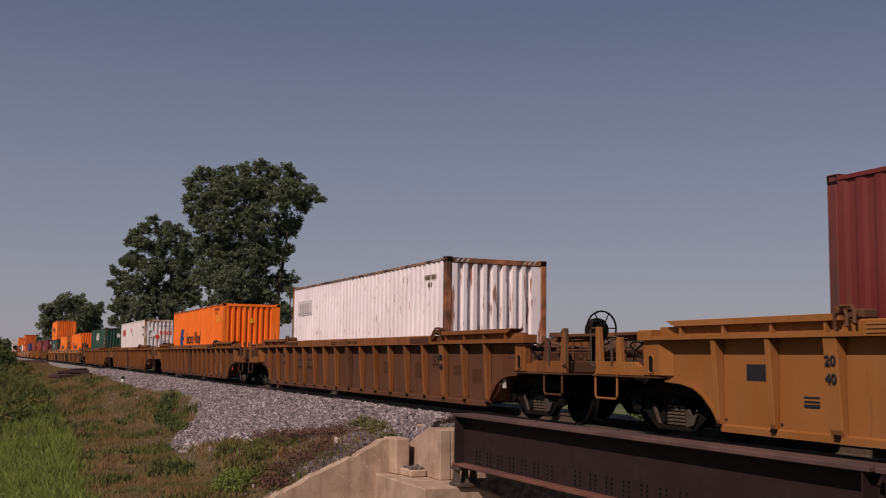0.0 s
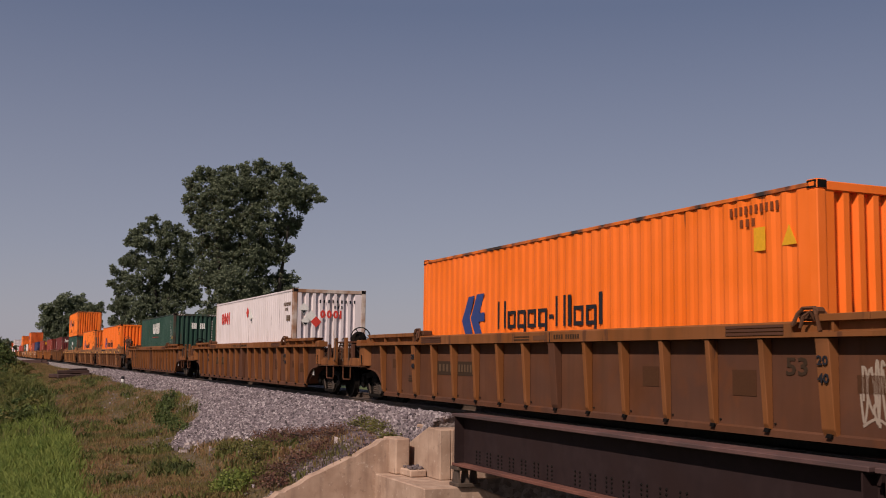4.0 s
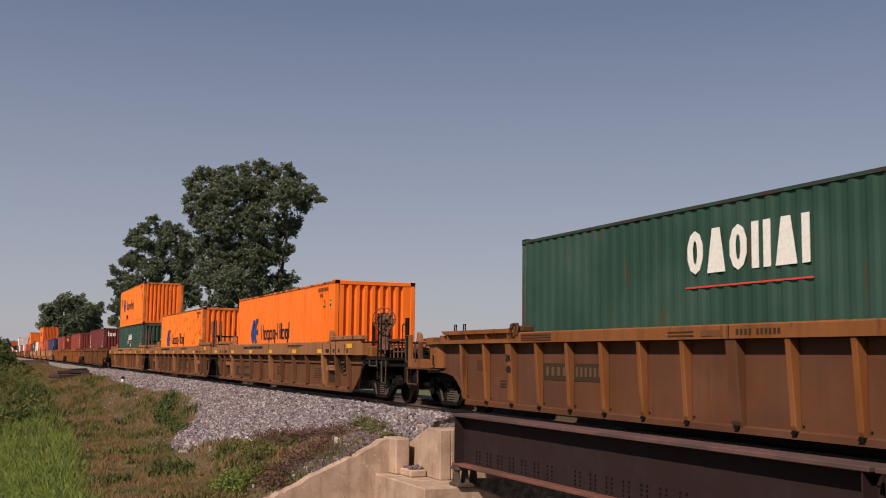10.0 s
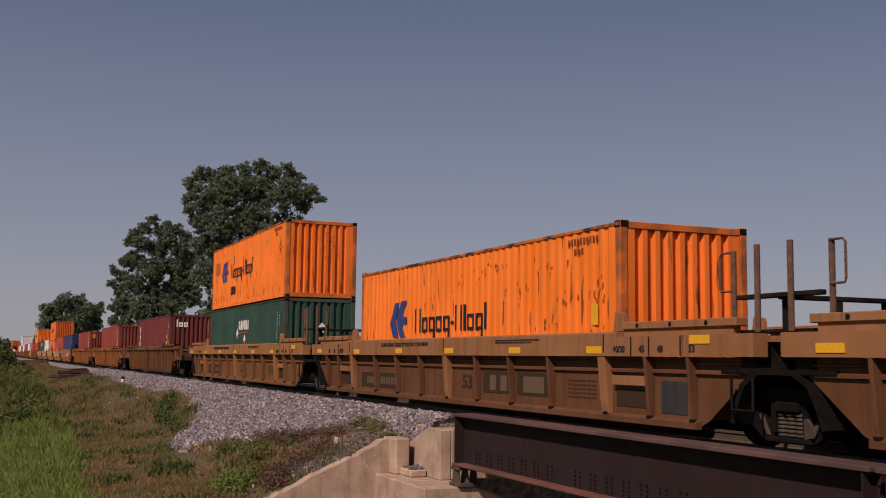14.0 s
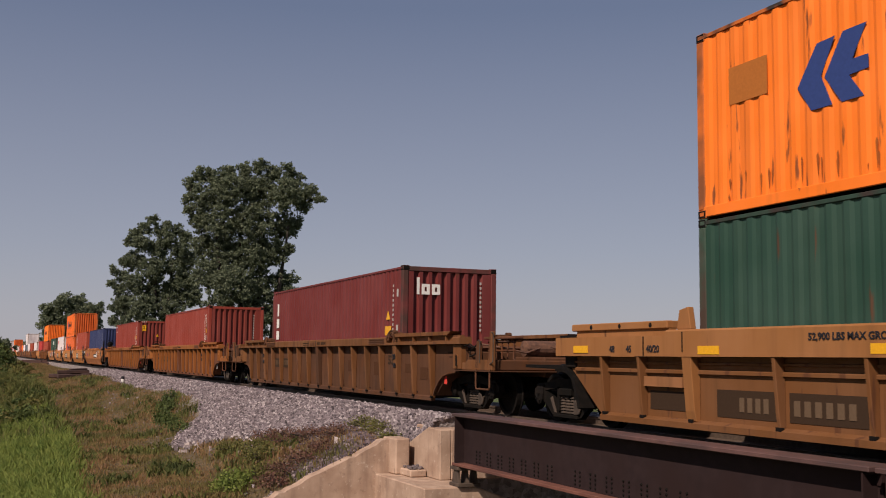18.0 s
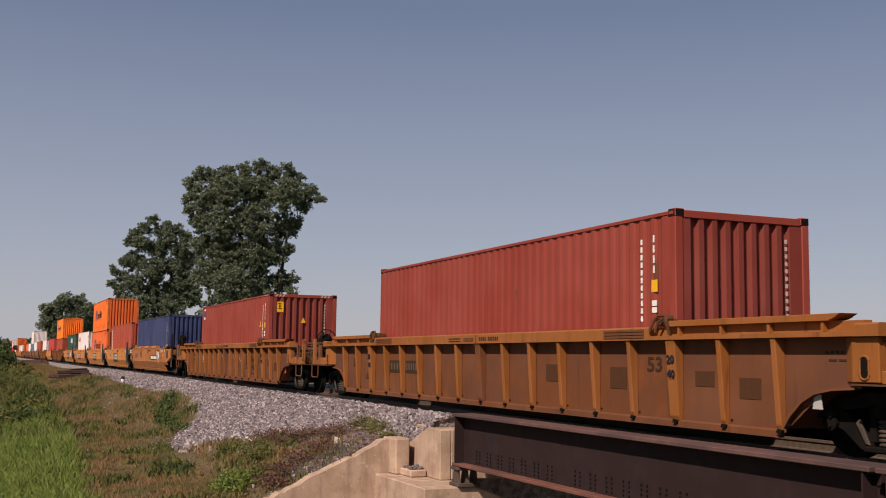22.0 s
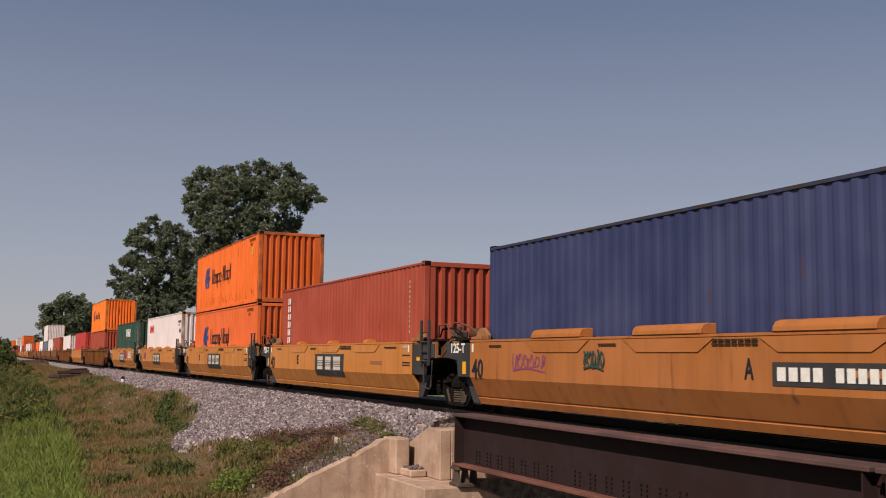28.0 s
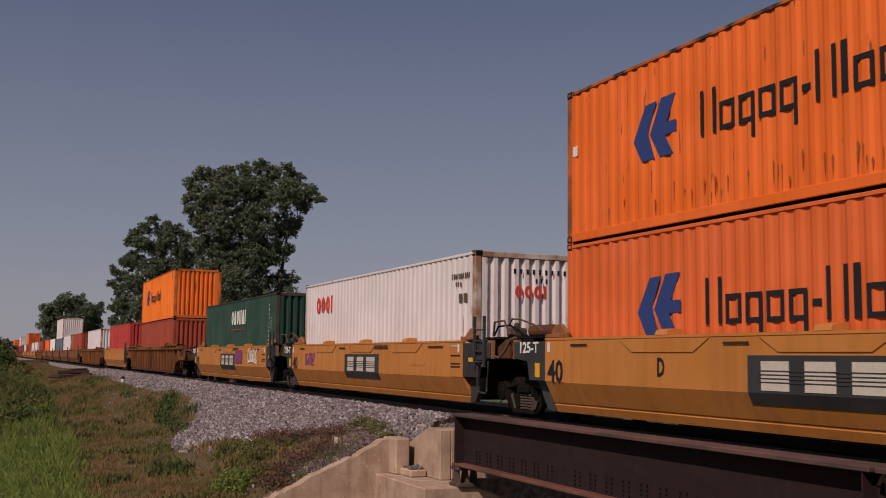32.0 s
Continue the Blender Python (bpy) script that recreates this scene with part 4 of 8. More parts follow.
        bm = bm_new()
        tube(bm, [(e * 9.05, -1.50, 0.88), (e * 9.05, -1.50, 0.48), (e * 9.45, -1.50, 0.48), (e * 9.45, -1.50, 0.88)], 0.022)
        H["step", e] = mesh_of("sill_step", bm)
    bm = bm_new()
    for k in range(7):
        x = -7.2 + k * 2.4
        box(bm, x - 0.12, x + 0.12, -1.325, 1.325, 0.24, 0.36)
    # coupled end: deck, rail grid, poles, valve box
    b2 = bm_new()
    box(b2, 9.05, 11.0, -1.42, 1.42, 1.02, 1.08)
    box(b2, 10.7, 10.95, -1.42, 1.42, 0.86, 1.02, 0.01)
    box(b2, 9.3, 11.05, -0.35, 0.35, 0.74, 1.02)
    H["deck"] = mesh_of("end_platform", b2)
    b2 = bm_new()
    for zz in (1.22, 1.38):
        tube(b2, [(9.3, -0.95, zz), (11.0, -0.95, zz)], 0.022)
    for k in range(7):
        tube(b2, [(9.4 + 0.26 * k, -0.95, 1.08), (9.4 + 0.26 * k, -0.95, 1.48)], 0.022)
    box(b2, 9.15, 11.15, -1.04, -0.86, 1.48, 1.535, 0.008)
    H["grid"] = mesh_of("rail_grid", b2)
    b2 = bm_new()
    box(b2, 9.15, 11.6, 0.86, 1.04, 1.48, 1.56, 0.008)
    H["walkbar"] = mesh_of("running_board", b2)
    for k, (px, py, z0, z1, r) in enumerate(((11.15, -1.0, 0.5, 2.02, 0.055), (10.2, -1.38, 0.55, 2.15, 0.022), (10.42, -1.38, 0.55, 2.15, 0.022), (9.62, -1.30, 1.08, 1.95, 0.04))):
        b2 = bm_new()
        tube(b2, [(px, py, z0), (px, py, z1)], r, 8)
        if k == 0:
            tube(b2, [(px, py - 0.02, 1.3), (px - 0.1, py - 0.08, 1.32), (px - 0.1, py - 0.08, 1.85), (px, py - 0.02, 1.9)], 0.018)
        if k == 2:
            for j in range(5):
                tube(b2, [(10.2, -1.38, 0.62 + 0.36 * j), (10.42, -1.38, 0.62 + 0.36 * j)], 0.018)
        H["pole", k] = mesh_of("pole", b2)
    b2 = bm_new()
    box(b2, 9.1, 9.75, -1.40, -1.0, 1.08, 1.36, 0.03)
    H["vbox"] = mesh_of("valve_box", b2)
    b2 = bm_new()
    lathe(b2, [(9.8, 0.05), (9.83, 0.13), (10.7, 0.13), (10.73, 0.05)], "x", (0, -0.45, 1.24), 12)
    H["rtank"] = mesh_of("air_tank", b2)
    b2 = bm_new()
    tube(b2, [(9.9, -1.48, 1.02), (9.9, -1.48, 0.88), (10.4, -1.48, 0.88), (10.4, -1.48, 1.02)], 0.022)
    tube(b2, [(10.72, -1.47, 1.0), (10.74, -1.47, 0.50), (11.0, -1.47, 0.48), (11.02, -1.47, 1.0)], 0.02)
    H["bstep"] = mesh_of("sill_step", b2)
    H["floor"] = mesh_of("well_floor", bm)
    b2 = bm_new()
    box(b2, -0.012, 0.012, -1.5345, -1.5305, 1.20, 1.47)
    H["seam"] = mesh_of("chord_seam", b2)
    for me in H.values():
        me.materials.append(TAN_CAR)


rib_meshes()


def rib_unit(x, label, trucks=(1,), turning=True, ladder_end=1, brake=False, chord=None, side=None, joints=(1, -1)):
    H = RIB
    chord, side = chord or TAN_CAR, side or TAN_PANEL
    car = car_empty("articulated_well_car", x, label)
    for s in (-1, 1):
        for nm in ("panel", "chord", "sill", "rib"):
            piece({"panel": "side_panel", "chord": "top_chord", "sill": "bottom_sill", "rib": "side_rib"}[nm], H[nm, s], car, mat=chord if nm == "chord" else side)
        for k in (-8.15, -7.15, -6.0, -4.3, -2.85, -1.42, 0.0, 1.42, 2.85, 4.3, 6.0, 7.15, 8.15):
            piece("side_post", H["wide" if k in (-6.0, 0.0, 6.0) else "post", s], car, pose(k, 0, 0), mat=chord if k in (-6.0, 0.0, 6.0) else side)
            piece("post_foot", H["foot", s], car, pose(k, 0, 0), mat=GRIMY_SHADE_STEEL)
        for e in (-1, 1):
            piece("container_guide", H["guide", s, e], car, mat=chord)
    for e in (-1, 1):
        piece("end_frame", H["end", e], car, mat=GRIMY_SHADE_STEEL)
        piece("end_platform", H["walk", e], car, mat=GRIMY_SHADE_STEEL)
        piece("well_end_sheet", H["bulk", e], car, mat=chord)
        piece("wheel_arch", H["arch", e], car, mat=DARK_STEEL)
    if brake:
        piece("end_platform", H["deck"], car, mat=GRIMY_SHADE_STEEL)
        piece("rail_grid", H["grid"], car, mat=BROWN_CAR)
        piece("running_board", H["walkbar"], car, mat=GRIMY_SHADE_STEEL)
        for k in range(4):
            piece("pole", H["pole", k], car, mat=GRIMY_SHADE_STEEL)
        piece("valve_box", H["vbox"], car, mat=BROWN_TRIM)
        piece("air_tank", H["rtank"], car, mat=BROWN_DARK)
        piece("sill_step", H["bstep"], car, mat=TRUCK_STEEL)
        piece("coupler", HUSKY["coupler", 1], car, mat=DARK_STEEL)
        st = piece("brake_stand", HUSKY["brake_stand"], car, pose(9.92, -1.12, 2.02, 0, 0, -32), mat=RUST_STEEL)
        piece("brake_wheel", HUSKY["brake_wheel"], st, pose(0.08, 0, 0), mat=RUST_STEEL, label="rusty spoked hand brake wheel")
    else:
        piece("sill_step", H["step", ladder_end], car, mat=GRIMY_SHADE_STEEL)
    for e in joints:
        for k in range(2):
            piece("pole", H["tall", e, k], car, mat=RUST_STEEL)
        piece("hand_rail", H["bar", e], car, mat=GRIMY_SHADE_STEEL)
    for e in (-1, 1):
        for hx in (6.9, 7.7, 8.5):
            piece("bolt_hole", H["hole", e], car, pose(e * hx, 0, 1.585), mat=DARK_STEEL)
    piece("well_floor", H["floor"], car, mat=DARK_STEEL)
    for cx, cz in ((-8.70, 1.19), (-5.50, 1.17), (-2.54, 1.18), (0.28, 1.18), (3.17, 1.18), (5.83, 1.18), (8.45, 1.31)):
        bm = bm_new()
        box(bm, cx - 0.22, cx + 0.22, -1.536, -1.531, cz, cz + (0.11 if cz < 1.25 else 0.115))
        part("reflector", bm, YELLOW_MARK, car, "yellow reflective square")
    for cx in (0.0, 6.10, 6.84, 7.29, 8.03, -6.06, -6.98):
        piece("chord_seam", H["seam"], car, pose(cx, 0, 0 if abs(cx) < 6.2 else -0.05), mat=DARK_STEEL)
    for x0, x1 in ((6.22, 7.06), (7.24, 8.02)) if brake else ():
        for k in range(3):
            bm = bm_new()
            sag, top = 0.16 + 0.06 * k, 1.06 - 0.05 * k
            tube(bm, [(x0 + (x1 - x0) * i / 8, -1.43, top - sag * (1 - (i / 4 - 1) ** 2)) for i in range(9)], 0.014, 5)
            part("chain", bm, GRIMY_SHADE_STEEL, car, "dark sagging chain")
    for e in trucks:
        add_truck(car, e * 9.85, turning)
    return car


# ---- smooth-sided articulated unit (short well) ----
SMO = {}


def smooth_meshes():
    H = SMO
    for s in (-1, 1):
        prof = [(s * 1.49, 1.397), (s * 1.54, 1.397), (s * 1.54, 0.71), (s * 1.375, 0.375), (s * 1.355, 0.365), (s * 1.355, 0.345), (s * 1.362, 0.335), (s * 1.310, 0.22), (s * 1.25, 0.22), (s * 1.25, 0.32), (s * 1.48, 0.72)]
        bm = bm_new()
        prism(bm, prof, "x", -6.24, 6.24)
        H["panel", s] = mesh_of("side_panel", bm)
        bm = bm_new()
        prism(bm, [(s * 1.36, 1.484), (s * 1.55, 1.484), (s * 1.55, 1.52), (s * 1.36, 1.52)], "x", -6.26, 6.26)
        H["chord", s] = mesh_of("top_chord", bm)
        # trapezoid pocket covers with rounded tops
        bm = bm_new()
        prism(bm, [(-1.05, 1.38), (1.05, 1.38), (0.72, 1.20), (-0.72, 1.20)], "y", s * 1.541, s * 1.556)
        H["pocket", s] = mesh_of("pocket_cover", bm)
        bm = bm_new()
        prism(bm, [(s * 1.30, 1.522), (s * 1.556, 1.522), (s * 1.53, 1.585), (s * 1.44, 1.61), (s * 1.30, 1.60)], "x", -0.14, 0.14)
        H["hump", s] = mesh_of("pocket_latch", bm)
        bm = bm_new()
        prism(bm, [(s * 1.30, 1.437), (s * 1.57, 1.437), (s * 1.56, 1.50), (s * 1.52, 1.56), (s * 1.44, 1.585), (s * 1.30, 1.58)], "x", -0.80, 0.80, 0.01)
        H["longhump", s] = mesh_of("pocket_latch", bm)
        for e in (-1, 1):
            bm = bm_new()
            prism(bm, [(e * 6.245, 1.38), (e * 7.42, 1.38), (e * 7.42, 1.09), (e * 6.92, 1.04), (e * 6.84, 0.72), (e * 6.245, 0.72)], "y", s * 1.44, s * 1.535, 0.01)
            prism(bm, [(e * 6.245, 0.715), (e * 6.83, 0.715), (e * 6.46, 0.24), (e * 6.245, 0.22)], "y", s * 1.27, s * 1.37, 0.006)
            H["shroud", s, e] = mesh_of("end_shroud", bm)
            bm = bm_new()
            prism(bm, [(e * 5.92, 1.525), (e * 6.30, 1.525), (e * 6.44, 1.62), (e * 6.30, 1.74), (e * 6.12, 1.76), (e * 5.90, 1.62)], "y", s * 1.26, s * 1.34, 0.01)
            prism(bm, [(e * 5.96, 1.525), (e * 6.40, 1.525), (e * 6.40, 1.58), (e * 5.96, 1.60)], "y", s * 1.34, s * 1.47, 0.01)
            H["guide", s, e] = mesh_of("corner_guide", bm)
            bm = bm_new()
            prism(bm, [(e * 5.64, 1.378), (e * 6.25, 1.378), (e * 6.25, 0.72), (e * 5.64, 0.72)], "y", s * 1.541, s * 1.549)
            H["endplate", s, e] = mesh_of("end_plate", bm)
    for e in (-1, 1):
        bm = bm_new()
        box(bm, min(e * 6.5, e * 7.75), max(e * 6.5, e * 7.75), -0.4, 0.4, 0.74, 1.15, 0.02)
        box(bm, min(e * 6.9, e * 7.3), max(e * 6.9, e * 7.3), -1.43, 1.43, 0.98, 1.44, 0.02)
        H["end", e] = mesh_of("end_frame", bm)
        bm = bm_new()
        box(bm, min(e * 6.9, e * 7.7), max(e * 6.9, e * 7.7), -1.4, 1.4, 1.53, 1.57)
        H["walk", e] = mesh_of("end_platform", bm)
        bm = bm_new()
        prism(bm, [(e * 6.35, 0.30), (e * 6.43, 0.30), (e * 6.95, 1.30), (e * 6.85, 1.34)], "y", -1.32, 1.32)
        H["bulk", e] = mesh_of("well_end_sheet", bm)
    bm = bm_new()
    for xx in (6.84, 7.26):
        box(bm, xx - 0.022, xx + 0.022, -1.60, -1.545, 0.92, 1.88, 0.006)
    for k in range(4):
        tube(bm, [(6.84, -1.575, 1.02 + 0.2 * k), (7.26, -1.575, 1.02 + 0.2 * k)], 0.016)
    for q in (1.06, 1.34):
        box(bm, 6.86, 7.24, -1.545, -1.536, q, q + 0.05)
    tube(bm, [(6.98, -1.57, 0.95), (6.99, -1.57, 0.50), (7.03, -1.57, 0.46), (7.34, -1.57, 0.44), (7.38, -1.57, 0.48), (7.40, -1.55, 1.04)], 0.020)
    H["ladder"] = mesh_of("ladder", bm)
    bm = bm_new()
    lathe(bm, [(7.55, 0.05), (7.60, 0.125), (8.35, 0.125), (8.40, 0.05)], "x", (0, -0.70, 1.68), 14)
    H["tank"] = mesh_of("air_tank", bm)
    bm = bm_new()
    tube(bm, [(6.75, -1.1, 1.62), (7.0, -1.15, 1.78), (7.4, -1.1, 1.80), (7.9, -1.2, 1.68), (8.3, -1.2, 1.58)], 0.020)
    H["pipe"] = mesh_of("brake_pipe", bm)
    bm = bm_new()
    tube(bm, [(7.55, -1.48, 1.12), (7.75, -1.50, 1.10), (8.0, -1.50, 1.24), (8.2, -1.50, 1.42), (8.38, -1.48, 1.46)], 0.026)
    H["pipe2"] = mesh_of("brake_pipe", bm)
    bm = bm_new()
    box(bm, 6.95, 7.25, -0.95, -0.65, 1.58, 1.76, 0.03)
    lathe(bm, [(1.76, 0.06), (1.84, 0.06), (1.86, 0.03)], "z", (7.1, -0.8, 0), 8)
    H["valve"] = mesh_of("brake_valve", bm)
    bm = bm_new()
    box(bm, 6.75, 8.9, 0.98, 1.02, 1.84, 1.89)
    box(bm, 6.78, 6.84, 0.98, 1.02, 1.57, 1.84)
    box(bm, 8.80, 8.86, 0.98, 1.02, 1.57, 1.84)
    box(bm, 7.9, 9.0, -1.42, -0.6, 1.53, 1.56)
    H["guard"] = mesh_of("guard_rail", bm)
    for k, xx in enumerate((7.36, 8.42)):
        bm = bm_new()
        for q in ((xx - 0.10, xx - 0.05), (xx + 0.05, xx + 0.10)):
            box(bm, q[0], q[1], -1.50, -1.44, 1.08, 1.42)
        box(bm, xx - 0.05, xx + 0.05, -1.50, -1.44, 1.36, 1.42)
        box(bm, xx - 0.05, xx + 0.05, -1.50, -1.44, 1.08, 1.16)
        H["hook", k] = mesh_of("hook_plate", bm)
    bm = bm_new()
    tube(bm, [(7.0, -0.9, 1.84), (7.3, -1.0, 1.92), (7.7, -1.05, 1.90), (8.2, -1.05, 1.80), (8.7, -1.1, 1.66)], 0.018)
    tube(bm, [(6.9, -1.2, 1.60), (7.05, -1.25, 1.86), (7.35, -1.2, 1.88), (7.5, -1.15, 1.62)], 0.022)
    H["pipe3"] = mesh_of("brake_pipe", bm)
    for e in (-1, 1):
        bm = bm_new()
        prism(bm, [(e * 7.40, 1.08), (e * 7.86, 1.08), (e * 7.86, 1.40), (e * 7.72, 1.44), (e * 7.40, 1.30)], "y", -1.36, -1.22, 0.015)
        H["bearing", e] = mesh_of("side_bearing", bm)
    bm = bm_new()
    for k in range(5):
        x = -5.2 + k * 2.6
        box(bm, x - 0.12, x + 0.12, -1.32, 1.32, 0.24, 0.36)
    H["floor"] = mesh_of("well_floor", bm)
    # long leading end of the first unit, its grate and notices
    for s in (-1, 1):
        bm = bm_new()
        prism(bm, [(6.245, 1.38), (8.85, 1.38), (8.85, 0.92), (8.3, 0.78), (7.8, 0.715), (6.245, 0.715)], "y", s * 1.45, s * 1.536, 0.008)
        prism(bm, [(s * 1.46, 0.713), (s * 1.535, 0.713), (s * 1.47, 0.58), (s * 1.42, 0.58)], "x", 6.245, 7.75)
        prism(bm, [(s * 1.40, 0.578), (s * 1.470, 0.578), (s * 1.315, 0.30), (s * 1.28, 0.24), (s * 1.25, 0.24)], "x", 6.245, 6.62)
        H["nose", s] = mesh_of("end_shroud", bm)
        bm = bm_new()
        ya, yb = sorted((s * 1.537, s * 1.545))
        for q in ((7.70, 7.74, 0.92, 1.30), (8.22, 8.26, 0.92, 1.30), (7.74, 8.22, 0.92, 0.96), (7.74, 8.22, 1.26, 1.30), (7.74, 8.22, 1.07, 1.10), (7.97, 8.0, 1.10, 1.26)):
            box(bm, q[0], q[1], ya, yb, q[2], q[3])
        H["grate_frame", s] = mesh_of("grate_frame", bm)
        bm = bm_new()
        box(bm, 7.74, 8.22, min(s * 1.537, s * 1.541), max(s * 1.537, s * 1.541), 0.96, 1.26)
        H["grate", s] = mesh_of("grate", bm)
    for key, me in H.items():
        me.materials.append(YELLOW_CAR)
        # fittings along the lowered top edge
        if (key if isinstance(key, str) else key[0]) in ("chord", "hump", "guide", "walk", "tank", "pipe", "pipe3", "valve", "guard"):
            for v in me.vertices:
                v.co.z -= 0.085


smooth_meshes()


def smooth_unit(x, label, trucks=(1,), turning=True, lead=False, mat=None, ladder=True):
    H = SMO
    mat = mat or YELLOW_CAR
    car = car_empty("articulated_well_car", x, label)
    for s in (-1, 1):
        piece("side_panel", H["panel", s], car, mat=mat)
        piece("top_chord", H["chord", s], car, mat=mat)
        for k in (-2.95, 0.13, 3.1):
            c = piece("pocket_cover", H["pocket", s], car, pose(k, 0, 0), mat=mat)
            piece("pocket_latch", H["longhump" if lead else "hump", s], c, mat=mat)
        for e in (-1, 1):
            if lead and e == 1:
                piece("end_shroud", H["nose", s], car, mat=mat)
                g = piece("grate", H["grate", s], car, mat=BLACK_PANEL, label="black grate in a pale frame")
                piece("grate_frame", H["grate_frame", s], g, mat=TRUCK_STEEL)
            else:
                piece("end_shroud", H["shroud", s, e], car, mat=BLACK_PANEL)
            piece("corner_guide", H["guide", s, e], car, mat=TAN_CAR)
            piece("end_plate", H["endplate", s, e], car, mat=mat)
    for e in (-1, 1):
        piece("end_frame", H["end", e], car, mat=DARK_STEEL)
        piece("end_platform", H["walk", e], car, mat=GRIMY_SHADE_STEEL)
        # end sheet near black: the gap's shade is painted in, not car yellow
        piece("well_end_sheet", H["bulk", e], car, mat=DARK_STEEL)
        piece("side_bearing", H["bearing", e], car, mat=BROWN_DARK)
    if ladder:
        piece("air_tank", H["tank"], car, mat=BROWN_CAR)
        piece("brake_pipe", H["pipe"], car, mat=GRIMY_SHADE_STEEL)
        piece("air_hose", H["pipe2"], car, mat=GREY_MARK, label="pale grey air hose")
        for k in range(2):
            piece("hook_plate", H["hook", k], car, mat=TAN_CAR)
        piece("brake_pipe", H["pipe3"], car, mat=RUST_STEEL)
        piece("brake_valve", H["valve"], car, mat=TRUCK_STEEL)
        piece("guard_rail", H["guard"], car, mat=GRIMY_SHADE_STEEL)
        piece("ladder", H["ladder"], car, mat=BLACK_PANEL)
    if lead:
        shift = pose(-1.9, 0, 0)
        piece("end_platform", RIB["deck"], car, shift, mat=GRIMY_SHADE_STEEL)
        piece("rail_grid", RIB["grid"], car, shift, mat=BROWN_CAR)
        piece("running_board", RIB["walkbar"], car, shift, mat=GRIMY_SHADE_STEEL)
        for k in range(4):
            piece("pole", RIB["pole", k], car, shift, mat=GRIMY_SHADE_STEEL)
        piece("valve_box", RIB["vbox"], car, shift, mat=BROWN_TRIM)
        piece("air_tank", RIB["rtank"], car, shift, mat=BROWN_DARK)
        piece("sill_step", RIB["bstep"], car, shift, mat=TRUCK_STEEL)
        piece("coupler", HUSKY["coupler", 1], car, shift, mat=DARK_STEEL)
        st = piece("brake_stand", HUSKY["brake_stand"], car, pose(8.75, -0.9, 1.95), mat=GRIMY_SHADE_STEEL)
        piece("brake_wheel", HUSKY["brake_wheel"], st, pose(0.08, 0, 0), mat=DARK_STEEL, label="black spoked hand brake wheel")
    piece("well_floor", H["floor"], car, mat=DARK_STEEL)
    for e in trucks:
        add_truck(car, e * (7.78 if not (lead and e == 1) else 8.3), turning)
    return car


# ---- containers ----
BOXES = {}
L40, WIDE = 12.192, 2.438


def corrugated(bm, span, z0, z1, depth, pitch, flat, put):
    """A trapezoid-corrugated sheet with a flat back. put(u, d, z): the place u along, d outward."""
    pts = [(0.0, 0.0)]
    n = int((span - 0.06) / pitch)
    u = (span - n * pitch) / 2
    k = (pitch - 2 * flat) / 2
    for i in range(n):
        pts += [(u, 0.0), (u + k, -depth), (u + k + flat, -depth), (u + 2 * k + flat, 0.0)]
        u += pitch
    pts.append((span, 0.0))
    lo = [bm.verts.new(put(a, d, z0)) for a, d in pts]
    hi = [bm.verts.new(put(a, d, z1)) for a, d in pts]
    fs = [bm.faces.new((lo[i], lo[i + 1], hi[i + 1], hi[i])) for i in range(len(pts) - 1)]
    q = [bm.verts.new(put(a, -depth - 0.012, z)) for a, z in ((0, z0), (span, z0), (span, z1), (0, z1))]
    fs.append(bm.faces.new((q[0], q[3], q[2], q[1])))
    fs.append(bm.faces.new((lo[0], hi[0], q[3], q[0])))
    fs.append(bm.faces.new((lo[-1], q[1], q[2], hi[-1])))
    bmesh.ops.recalc_face_normals(bm, faces=fs)


